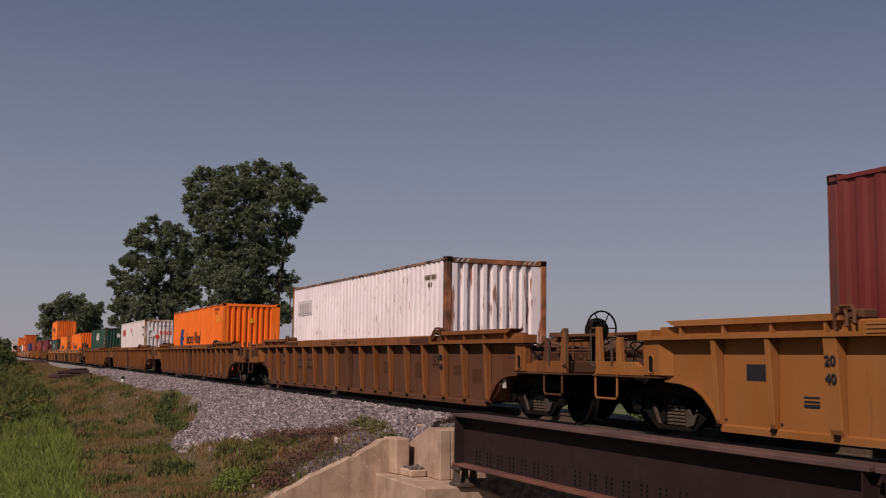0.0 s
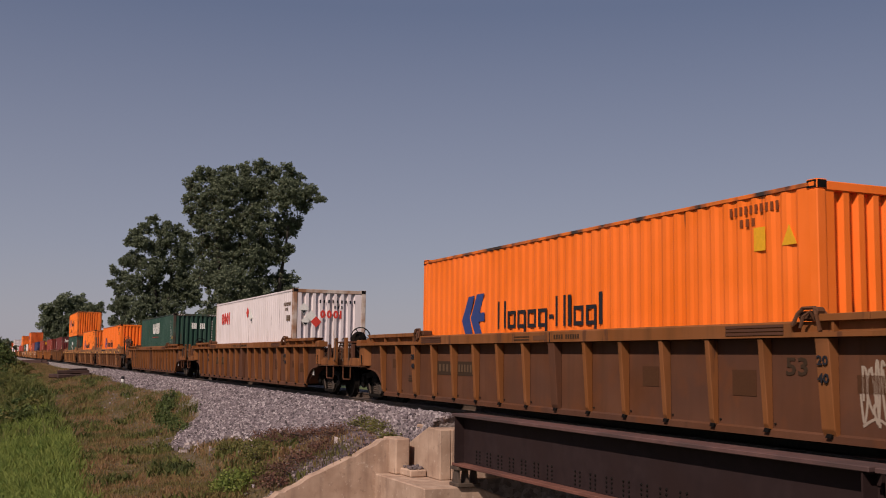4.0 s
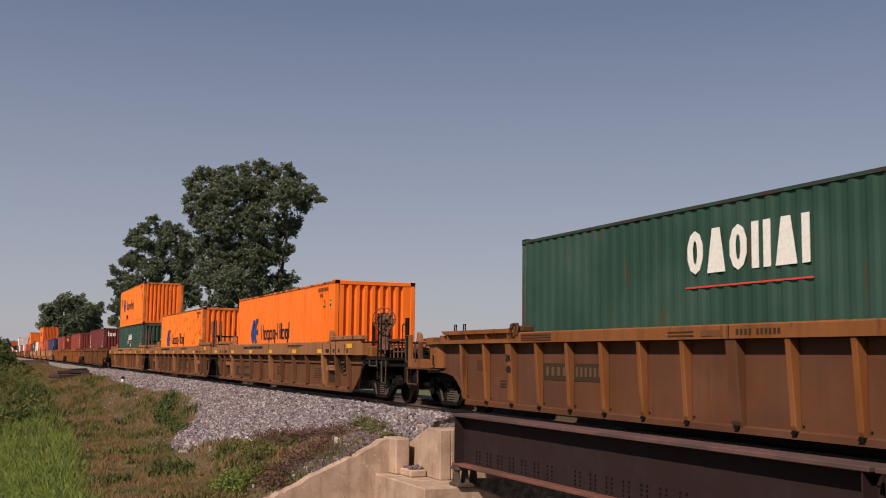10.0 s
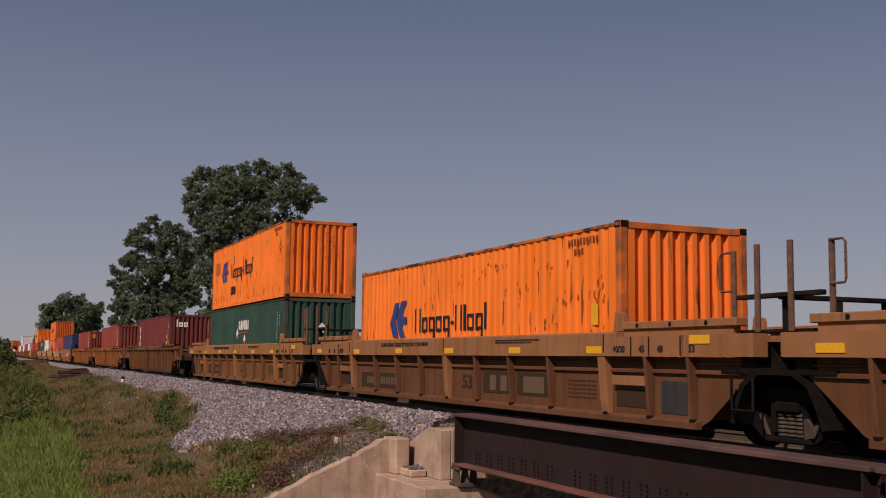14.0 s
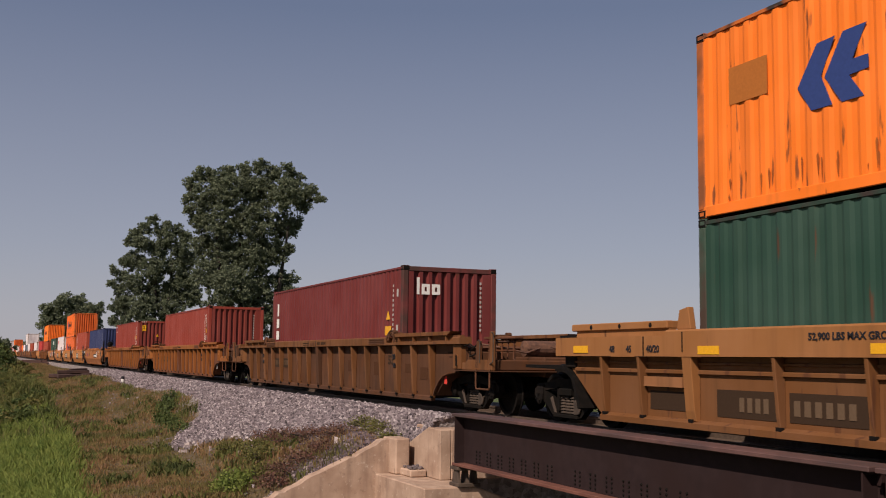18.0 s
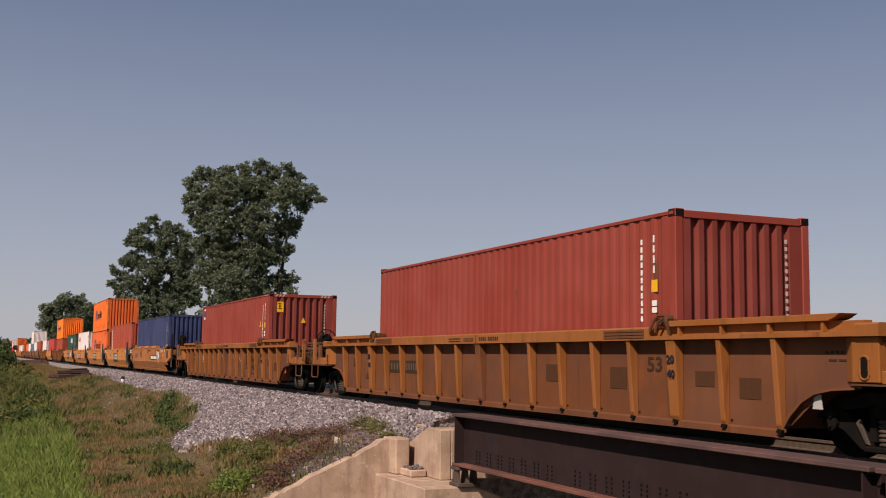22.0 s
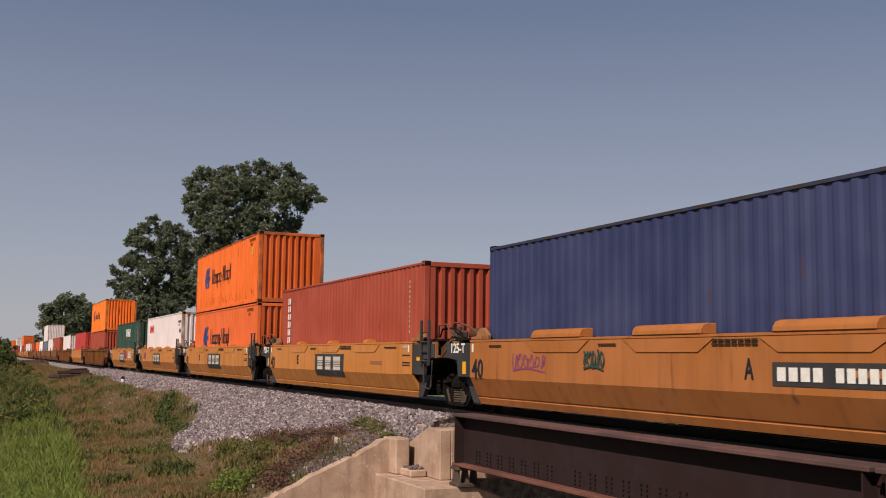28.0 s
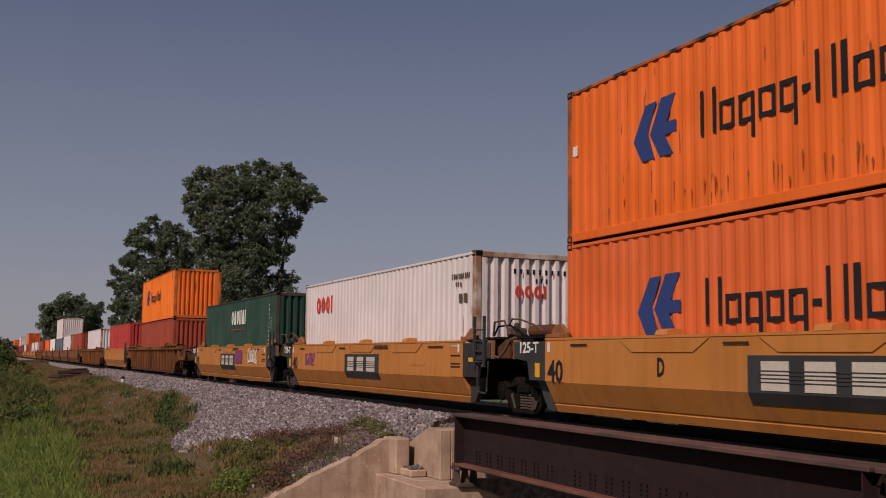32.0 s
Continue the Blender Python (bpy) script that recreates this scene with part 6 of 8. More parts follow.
OLIVE_LEAF = per_piece("olive_leaf", [(0.09, 0.095, 0.022), (0.16, 0.145, 0.036), (0.11, 0.12, 0.028), (0.19, 0.145, 0.052)], 0.85, 0.25)
DITCH_LEAF = per_piece("ditch_leaf", [(0.085, 0.098, 0.021), (0.14, 0.145, 0.034), (0.105, 0.118, 0.026), (0.18, 0.145, 0.050)], 0.9, 0.25, patch=(0.38, 0.48, 0.42), patch_scale=1.1)
DEAD_LEAF = per_piece("dead_brush", [(0.08, 0.034, 0.024), (0.14, 0.060, 0.042), (0.10, 0.06, 0.038), (0.18, 0.10, 0.066)], 0.95, 0.1)
TREE_LEAF = per_piece("cottonwood_leaf", [(0.088, 0.108, 0.064), (0.125, 0.150, 0.088), (0.160, 0.186, 0.110), (0.106, 0.128, 0.076), (0.215, 0.245, 0.150)], 0.75, 0.42)
BARK = grainy("bark", (0.026, 0.021, 0.017), (0.062, 0.050, 0.040), 5, 0.95, 0.6, 0.03, stretch=(1, 1, 0.25))


def meadow():
    dry, lush, tall = [], [], []
    while len(dry) < 24000:
        x = -16 - 140 * RNG.random() ** 1.9
        y = RNG.uniform(-9.8, -2.6)
        if y > toe_y(x) - 0.05 + 0.3 * noise.noise(Vector((x * 0.8, y, 7))) or y < green_edge(x) - 0.25:
            continue
        if x > -19.62 and y > -7.4:
            continue
        if math.hypot(x + 66.5, y + 5.4) < 1.3 or (abs(x + 135) < 2.5 and abs(y + 4.7) < 1.3):
            continue
        k = 1 + max(0, -x - 35) * 0.010
        patch = noise.noise(Vector((x * 0.22, y * 0.6, 1)))
        dry.append((x, y, ground_z(x, y), k * (0.75 + 0.5 * patch)))
    while len(lush) < 19000:
        x = -14 - 75 * RNG.random() ** 1.4
        y = RNG.uniform(-14.5, -7.2)
        if y > green_edge(x) + 0.25 * noise.noise(Vector((x * 0.5, y * 2, 3))):
            continue
        far = smooth(-46, -64, x)
        if RNG.random() < far * 0.95:
            continue
        lush.append((x, y, ground_z(x, y), 1 + max(0, -x - 35) * 0.01))
    blades("grass", dry, 8, (0.03, 0.14), 0.011, 0.13, DRY, "short dry olive and tan grass on the embankment")
    blades("grass", lush, 11, (0.10, 0.30), 0.016, 0.16, LUSH, "lush bright green grass in the ditch")
    while len(tall) < 9000:
        x = -36 - 80 * RNG.random() ** 1.4
        y = RNG.uniform(-14, -7.0)
        if y > green_edge(x) + 0.3 or RNG.random() > smooth(-46, -62, x) + 0.05:
            continue
        tall.append((x, y, ground_z(x, y), 1 + max(0, -x - 35) * 0.012))
    blades("grass", tall, 8, (0.20, 0.56), 0.026, 0.18, DITCH_LEAF, "tall olive-green growth in the ditch")
    # stray green weeds among the dry grass
    weeds = []
    while len(weeds) < 1100:
        x = -17 - 45 * RNG.random() ** 1.3
        y = RNG.uniform(-8, -3)
        if y > toe_y(x) - 0.1 or noise.noise(Vector((x * 0.45, y * 0.9, 11))) < 0.12 or (x > -19.62 and y > -7):
            continue
        weeds.append((x, y, ground_z(x, y), 1.0))
    blades("grass", weeds, 7, (0.07, 0.22), 0.026, 0.10, DITCH_LEAF, "green weeds among the dry grass")


meadow()


def leaf_cloud(centres, per, r, size, squash=0.8):
    """Leaf faces scattered about the centres."""
    c = np.repeat(np.array(centres), per, 0)
    n = len(c)
    d = RNG.normal(0, 1, (n, 3))
    d /= np.linalg.norm(d, axis=1)[:, None]
    p = c + d * (r * RNG.random(n) ** 0.5)[:, None] * np.array((1, 1, squash))
    u = RNG.normal(0, 1, (n, 3))
    u /= np.linalg.norm(u, axis=1)[:, None]
    w = np.cross(u, RNG.normal(0, 1, (n, 3)))
    w /= np.linalg.norm(w, axis=1)[:, None]
    s = RNG.uniform(size[0], size[1], n)[:, None]
    v = np.stack([p - u * s * 0.5, p + w * s * 0.36, p + u * s * 0.55, p - w * s * 0.36], 1).reshape(-1, 3)
    f = (4 * np.arange(n)[:, None] + np.arange(4)[None]).tolist()
    return v, f


def shrub(x, y, h, w, mat, label, leaf=(0.07, 0.14), n=60, name="shrub"):
    base = tagged(new(name), label, "shrub", "shrubs by the track")
    z = ground_z(x, y)
    base.location = (x, y, z)
    cs = []
    for _ in range(n):
        a, q = RNG.uniform(0, 6.28), RNG.random() ** 0.6
        hh = h * (0.15 + 0.85 * RNG.random()) * (1 - 0.55 * q * q)
        cs.append((w * q * math.cos(a), w * q * math.sin(a), hh))
    v, f = leaf_cloud(cs, 16, 0.16 * max(h, w) ** 0.5 + 0.04, leaf)
    me = bpy.data.meshes.new("leaves")
    me.from_pydata(v.tolist(), [], f)
    me.materials.append(mat)
    ob = new("leaves", me)
    ob.parent = base
    bm = bm_new()
    for c in cs[:10]:
        tube(bm, [(0, 0, -0.05), (c[0] * 0.4, c[1] * 0.4, c[2] * 0.55), c], 0.010 + 0.004 * h, 4)
    part("stem", bm, BARK, base)
    return base


def shrubs():
    for x, y, h, w in ((-40.6, -3.65, 0.52, 0.32), (-39.6, -3.9, 0.36, 0.42), (-38.2, -4.05, 0.28, 0.42), (-36.9, -4.3, 0.26, 0.50), (-35.6, -4.45, 0.22, 0.50), (-33.9, -4.45, 0.20, 0.50), (-32.6, -4.5, 0.16, 0.45)):
        shrub(x, y, h, w, DARK_LEAF, "leafy green shrub at the edge of the ballast", (0.04, 0.09), 40)
    for x, y, h, w in ((-21.0, -5.45, 0.40, 0.40), (-20.3, -5.75, 0.34, 0.35)):
        shrub(x, y, h, w, LUSH, "bright green leafy weed by the wing wall", (0.03, 0.07), 60)
    for x, y, h, w in ((-23.6, -4.3, 0.30, 0.45), (-22.7, -4.5, 0.30, 0.4), (-25.2, -4.6, 0.26, 0.5), (-21.3, -4.9, 0.25, 0.4)):
        shrub(x, y, h, w, OLIVE_LEAF, "olive weed clump on the embankment", (0.025, 0.06), 70)
    for x, y, h, w in ((-23.2, -3.75, 0.24, 0.5), (-22.3, -3.55, 0.26, 0.5), (-24.3, -3.85, 0.2, 0.5), (-21.2, -3.3, 0.22, 0.5), (-20.6, -4.1, 0.2, 0.5), (-20.5, -4.5, 0.2, 0.45), (-20.1, -4.9, 0.2, 0.4), (-20.6, -3.7, 0.16, 0.4)):
        shrub(x, y, h, w, DEAD_LEAF, "brown dead brush above the wing wall", (0.02, 0.055), 70)
    for x, y, h, w in ((-21.3, -2.72, 0.22, 0.34), (-20.6, -2.66, 0.24, 0.34), (-20.0, -2.6, 0.2, 0.3)):
        shrub(x, y, h, w, OLIVE_LEAF, "tuft of yellow-green weeds on the ballast", (0.02, 0.05), 60)
    # added row: hides the bright meadow so gaps under the cars look dark
    for k in range(9):
        shrub(-27.8 + k * 0.98, 4.1 + 0.25 * math.sin(k * 2.3), 0.75, 0.75, DARK_LEAF, "dark leafy shrub added to darken the gaps under the train", (0.06, 0.12), 60)
    for k in range(26):
        x = RNG.uniform(-112, -58)
        y = -10.121 - 0.0169 * x + RNG.uniform(-2.6, 0.9) + max(0, (-x - 58)) * 0.012
        shrub(x, y, RNG.uniform(0.6, 1.25), RNG.uniform(0.7, 1.2), OLIVE_LEAF if k % 3 else DARK_LEAF, "tangled olive-green shrub in the ditch", (0.10, 0.2), 70)
    for k in range(22):
        x = RNG.uniform(-80, -42)
        y = -10.121 - 0.036 * x + RNG.uniform(-0.9, 0.5)
        shrub(x, y, RNG.uniform(0.35, 0.7), RNG.uniform(0.45, 0.9), (DITCH_LEAF, DARK_LEAF, OLIVE_LEAF)[k % 3], "low tangled shrub in the ditch", (0.07, 0.15), 50)
    for x, y, h, w in ((-120, -8.6, 3.2, 1.6), (-131, -8.3, 3.0, 1.7), (-112, -8.9, 2.6, 1.5), (-150, -8.4, 2.8, 1.8), (-96, -9.3, 2.2, 1.2)):
        shrub(x, y, h, w, DARK_LEAF, "tall dark green bush beside the line", (0.16, 0.30), 120)


shrubs()


def tree(x, y, px_m, lobes, label, trunks=3, leaf=(0.26, 0.48), per=34, dens=10.0, depth=0.7, clump=0.40):
    """Lobes: across, height and radius in metres, seen from the line."""
    t = tagged(new("tree"), label, "tree", "trees behind the line")
    t.location = (x, y, ground_z(x, y))
    right = Vector((-(y + 10.1), x, 0)).normalized() * -1
    if right.y < 0:
        right = -right
    away = Vector((x, y + 10.1, 0)).normalized()
    cents, tops = [], []
    for a, h, r in lobes:
        d = RNG.normal(0, depth * r)
        c = right * a + away * d
        c.z = h
        tops.append(c)
        for _ in range(int(dens * r * r) + 3):
            q = RNG.normal(0, 1, 3)
            q /= np.linalg.norm(q)
            far = 0.25 + 0.74 * RNG.random() ** 0.6
            if RNG.random() < 0.10:
                far = RNG.uniform(1.0, 1.15)
            p = np.array(c) + q * r * far
            if noise.noise(Vector(p * 1.5)) < -0.27:
                continue
            cents.append(p)
    v, f = leaf_cloud(cents, per, clump * np.mean([q[2] for q in lobes]) ** 0.8, leaf)
    me = bpy.data.meshes.new("crown")
    me.from_pydata(v.tolist(), [], f)
    me.materials.append(TREE_LEAF)
    ob = new("crown", me)
    ob.parent = t
    low = min(c.z for c in tops)
    stems = []
    for k in range(trunks):
        bm = bm_new()
        a = right * ((k - (trunks - 1) / 2) * 1.1)
        goal = tops[int(RNG.integers(len(tops)))]
        top = Vector((a.x * 2.2, a.y * 2.2, low + (max(c.z for c in tops) - low) * 0.62))
        n = 7
        for i in range(n):
            p0, p1 = a.lerp(top, i / n), a.lerp(top, (i + 1) / n)
            r = 0.38 * (1 - 0.8 * i / n)
            tube(bm, [p0 - Vector((0, 0, 0.3 if i == 0 else 0)), p1], r, 7)
        part("trunk", bm, BARK, t)
        stems.append((a, top))
    for i, c in enumerate(tops):
        # each limb springs from the next lobe further in, or from a stem
        inner = [p for p in tops if p.z < c.z - 0.3 and (p.xy.length < c.xy.length + 0.5)]
        s = min(inner, key=lambda p: (p - c).length) if inner else None
        if s is None:
            a, top = min(stems, key=lambda q: (q[0].lerp(q[1], 0.5) - c).length)
            s = a.lerp(top, 0.45) if a.lerp(top, 0.45).z < c.z else a.lerp(top, 0.15)
        m = s.lerp(c, 0.5) + Vector((0, 0, 0.15))
        bm = bm_new()
        tube(bm, [s, m, c], 0.05, 5)
        part("limb", bm, BARK, t)
    return t


def from_view(px_m, cx, base, rows):
    return [((a - cx) / px_m, base + (600 - b) / px_m, r / px_m) for a, b, r in rows]


def trees():
    big = [(337, 334, 15), (352, 320, 13), (372, 322, 14), (394, 314, 13), (424, 310, 14), (450, 303, 15), (474, 312, 13), (496, 306, 14), (514, 324, 14), (536, 340, 14), (551, 352, 10),
           (562, 352, 5), (528, 366, 15), (330, 362, 10), (332, 384, 9), (358, 362, 25), (400, 350, 28), (448, 348, 32), (496, 356, 28), (352, 402, 20), (392, 402, 34), (444, 404, 38),
           (494, 404, 26), (518, 398, 10), (356, 440, 22), (394, 456, 34), (440, 462, 36), (482, 452, 25), (506, 446, 9), (366, 492, 28), (410, 516, 36), (456, 520, 34), (492, 500, 20),
           (424, 332, 16), (462, 332, 16), (492, 334, 15), (516, 350, 13), (380, 338, 14), (514, 494, 9), (512, 520, 12), (390, 566, 36), (446, 572, 36), (490, 556, 22), (506, 562, 12)]
    tree(-104.8, 14, 17.2, from_view(17.2, 440, 4.9, big), "tall broad cottonwood with dense dark foliage", 4, (0.15, 0.29), 20, 94.0, clump=0.28)
    two = [(262, 398, 10), (250, 412, 12), (274, 416, 12), (304, 414, 11), (318, 424, 10), (226, 436, 10), (246, 440, 17), (276, 446, 19), (310, 446, 18), (236, 468, 18), (268, 480, 24), (308, 478, 22),
           (202, 486, 8), (216, 496, 10), (200, 510, 7), (236, 508, 20), (272, 520, 25), (312, 514, 24), (224, 540, 13), (204, 552, 8), (250, 552, 24), (296, 556, 28), (334, 530, 18), (226, 578, 14), (206, 572, 9), (213, 518, 10), (212, 540, 10), (222, 556, 13), (234, 424, 10), (290, 428, 13), (332, 500, 16), (330, 462, 12), (288, 408, 8), (220, 470, 10), (262, 586, 24), (310, 586, 24)]
    tree(-169.9, 14, 10.88, from_view(10.88, 272, 5.7, two), "tall dark green tree behind the train", 3, (0.20, 0.38), 20, 56.0, clump=0.30)
    three = [(92, 560, 18), (112, 542, 16), (136, 540, 15), (158, 550, 15), (98, 582, 22), (130, 570, 24), (160, 572, 15), (120, 600, 24), (150, 600, 20)]
    tree(-346, 14, 5.38, from_view(5.38, 125, 7.8, three), "distant round clump of dark trees", 5, (0.4, 0.8), 34, 9.0, clump=0.40)
    for x, h in ((-455, 9.5), (-520, 11), (-585, 12.5), (-650, 12), (-720, 13), (-800, 12), (-900, 13)):
        rows = [(RNG.uniform(-8, 8), h * RNG.uniform(0.35, 0.85), h * 0.24) for _ in range(7)]
        tree(x, 15 + RNG.uniform(-1, 3), 3, rows, "distant tree in a row along the line", 2, (1.0, 1.8), 16, 1.4)
    rows = [(RNG.uniform(-2, 2), RNG.uniform(1.5, 4.5), 1.3) for _ in range(7)]
    tree(-262, -6.2, 7, rows, "small dark tree near the far track", 1, (0.4, 0.7), 16, 5)


trees()


def debris():
    def pile(x, y, logs, label):
        for dx, dy, dz, ln, rz, r in logs:
            bm = bm_new()
            box(bm, -ln / 2, ln / 2, -r, r, 0, 2 * r, 0.03)
            for v in bm.verts:
                v.co += Vector((0, 0.03 * math.sin(v.co.x * 3), 0.02 * math.sin(v.co.x * 2)))
            ob = new("old_tie", mesh_of("old_tie", bm, OLD_WOOD))
            ob.matrix_basis = pose(x + dx, y + dy, ground_z(x + dx, y + dy) + dz, 0, 0, rz)
            tagged(ob, label, "tie", "old ties dumped by the line")
    pile(-66.6, -5.45, [(0, 0.3, 0.02, 1.9, 72, 0.11), (0.8, 0.1, 0.02, 1.7, 104, 0.11), (-0.7, -0.3, 0.02, 1.9, 50, 0.12), (0.2, 0.2, 0.23, 1.8, 96, 0.10), (0.5, -0.55, 0.12, 1.3, 60, 0.10), (-0.2, 0.5, 0.30, 1.2, 118, 0.09)], "weathered old timber tie dumped on grass")
    pile(-136, -4.7, [(0, 0, 0.0, 3.0, 68, 0.14), (0.9, 0.2, 0.0, 3.0, 72, 0.14), (0.4, 0.1, 0.28, 3.0, 70, 0.14), (-0.5, -0.6, 0.0, 2.8, 66, 0.14), (0.3, -0.4, 0.28, 2.8, 64, 0.13)], "weathered old timber tie stacked on grass")
    mk = tagged(new("marker_stake"), "small white stake with a black cap", "marker")
    mk.location = (-55.3, -3.7, ground_z(-55.3, -3.7))
    bm = bm_new()
    lathe(bm, [(-0.1, 0.07), (0.16, 0.075), (0.2, 0.06)], "z", (0, 0, 0), 10)
    part("post", bm, WHITE_MARK, mk)
    bm = bm_new()
    lathe(bm, [(0.2, 0.065), (0.24, 0.09), (0.32, 0.08), (0.35, 0.03)], "z", (0, 0, 0), 10)
    part("cap", bm, BLACK_MARK, mk)


debris()


# ---- markings: readable signs lettered, trade marks and serials as plain shapes ----
SINGLE = ("emblem", "reflector", "placard", "number_panel", "emblem_panel", "warning_plate", "notice_plate")
SIDE_Y = -(WIDE / 2 - 0.012) - 0.003


def on_side(wall, polys, mat, name="marking", label="", y=SIDE_Y, thick=0.006):
    """Flat painted shapes on a face towards -y; polys in x, z."""
    if len(polys) > 1 and name in SINGLE:
        return [on_side(wall, [q], mat, name, label, y, thick) for q in polys][0]
    bm = bm_new()
    for pts in polys:
        prism(bm, pts, "y", y - thick, y)
    return tagged(part(name, bm, mat, wall, label), kind="stuff" if len(polys) > 3 else "")


def on_end(wall, polys, mat, name="marking", label=""):
    if len(polys) > 1 and name in SINGLE:
        return [on_end(wall, [q], mat, name, label) for q in polys][0]
    bm = bm_new()
    for pts in polys:
        prism(bm, pts, "x", -0.017, -0.012)
    return tagged(part(name, bm, mat, wall, label), kind="stuff" if len(polys) > 3 else "")


def rect(x0, x1, z0, z1):
    return [(x0, z0), (x1, z0), (x1, z1), (x0, z1)]


def hollow(x0, x1, z0, z1, s):
    """A square ring as four bars."""
    return [rect(x0, x0 + s, z0, z1), rect(x1 - s, x1, z0, z1), rect(x0 + s, x1 - s, z1 - s, z1), rect(x0 + s, x1 - s, z0, z0 + s)]


def block_row(x0, x1, z0, z1, spec, stroke=0.16):
    """A trade mark as a row of plain blocks: T tall, t tall bar, x low, p hanging, - dash."""
    span = {"O": 1.0, "A": 1.05, "I": 0.5, "T": 1.0, "x": 0.95, "p": 0.95, "-": 0.55, "t": 0.45, " ": 0.6}
    total = sum(span[c] for c in spec)
    k = (x1 - x0) / total
    h = z1 - z0
    base = z0 + (0.25 * h if "p" in spec else 0.0)
    body = z1 - base
    out, x = [], x0
    for c in spec:
        w = span[c] * k
        a, b = x + 0.10 * k, x + w - 0.10 * k
        s = min(stroke * k * 1.35, 0.36 * (b - a))
        if c == "O":
            # a ring of eight pieces
            cx, cz, ro = (a + b) / 2, (base + z1) / 2, ((b - a) / 2, (z1 - base) / 2)
            ri = (ro[0] - s, ro[1] - s)
            turn = [2 * math.pi * (i + 0.5) / 10 for i in range(11)]
            out += [[(cx + r0 * math.cos(t), cz + r1 * math.sin(t)) for t, (r0, r1) in ((p, ro), (q, ro), (q, ri), (p, ri))] for p, q in zip(turn, turn[1:])]
        elif c == "A":
            out.append([(a, base), (b, base), ((a + b) / 2 + s * 0.6, z1), ((a + b) / 2 - s * 0.6, z1)])
        elif c == "I":
            out.append(rect(a, b, base, z1))
        elif c == "T":
            out += [rect(a, a + s, base, z1), rect(b - s, b, base, z1)]
        elif c in "xp":
            top = base + 0.62 * body
            out += hollow(a, b, base, top, s)
            if c == "p":
                out.append(rect(b - s, b, z0, base))
        elif c == "-":
            out.append(rect(a, b, base + 0.26 * body, base + 0.40 * body))
        elif c == "t":
            out.append(rect(a, b, base, z1))
        x += w
    return out


def bar_row(x0, x1, z0, z1, n, fill=0.7):
    k = (x1 - x0) / n
    return [rect(x0 + i * k, x0 + (i + fill) * k, z0, z1) for i in range(n)]


def bar_col(x0, x1, z0, z1, n, fill=0.55):
    k = (z1 - z0) / n
    x0, x1 = x0 + 0.015, x1 - 0.01
    return [rect(x0, x1, z0 + i * k, z0 + (i + fill) * k) for i in range(n)]


def emblem(x0, x1, z0, z1):
    w, h = x1 - x0, z1 - z0
    a = [(0.0, 0.39), (0.20, 0.01), (0.50, 0.01), (0.35, 0.46), (0.56, 0.97), (0.30, 0.95)]
    b = [(0.40, 0.43), (0.63, 0.01), (0.93, 0.01), (0.74, 0.35), (1.0, 0.37), (1.0, 0.56), (0.79, 0.56), (0.99, 1.0), (0.67, 0.99)]
    return [[(x0 + u * w, z0 + v * h) for u, v in q] for q in (a, b)]


def diamond(cx, cz, r):
    return [(cx - r, cz), (cx, cz - r), (cx + r, cz), (cx, cz + r)]


def triangle(x0, x1, z0, z1):
    return [(x0, z0), (x1, z0), ((x0 + x1) / 2, z1)]


def letter(parent, body, x, z, height, mat, y, width=None, name="lettering"):
    me = text_mesh(name, body, height * 1.38, mat, width)
    ob = new(name, me)
    ob.parent = parent
    ob.matrix_basis = pose(x, y - 0.004, z, 90, 0, 0)
    return ob


def liner(key, emb, txt):
    """The orange boxes: blue emblem and a dark word."""
    wall = CARS[key][1][-1]
    on_side(wall, emblem(*emb), BLUE_MARK, "emblem", "blue emblem")
    x0, x1, z0, z1 = txt
    on_side(wall, block_row(x0, x1, z0, z0 + 0.80 * (z1 - z0), "Txpxp-Ttxpt", 0.115), BLACK_MARK, "trade_mark", "dark blue word as plain blocks")


def serials(key, x0, x1, z0, z1, mat):
    on_side(CARS[key][1][-1], bar_row(x0, x1, z1 - 0.11, z1, 10, 0.5) + bar_row(x0 + 0.2, x0 + 0.2 + 0.35 * (x1 - x0), z1 - 0.27, z1 - 0.17, 3, 0.5), mat, "serial_mark")


FADED_SERIAL = plain("faded_brown_serial", (0.20, 0.055, 0.018), 0.8)
SCAR = plain("peeled_paint", (0.36, 0.095, 0.02), 0.85)


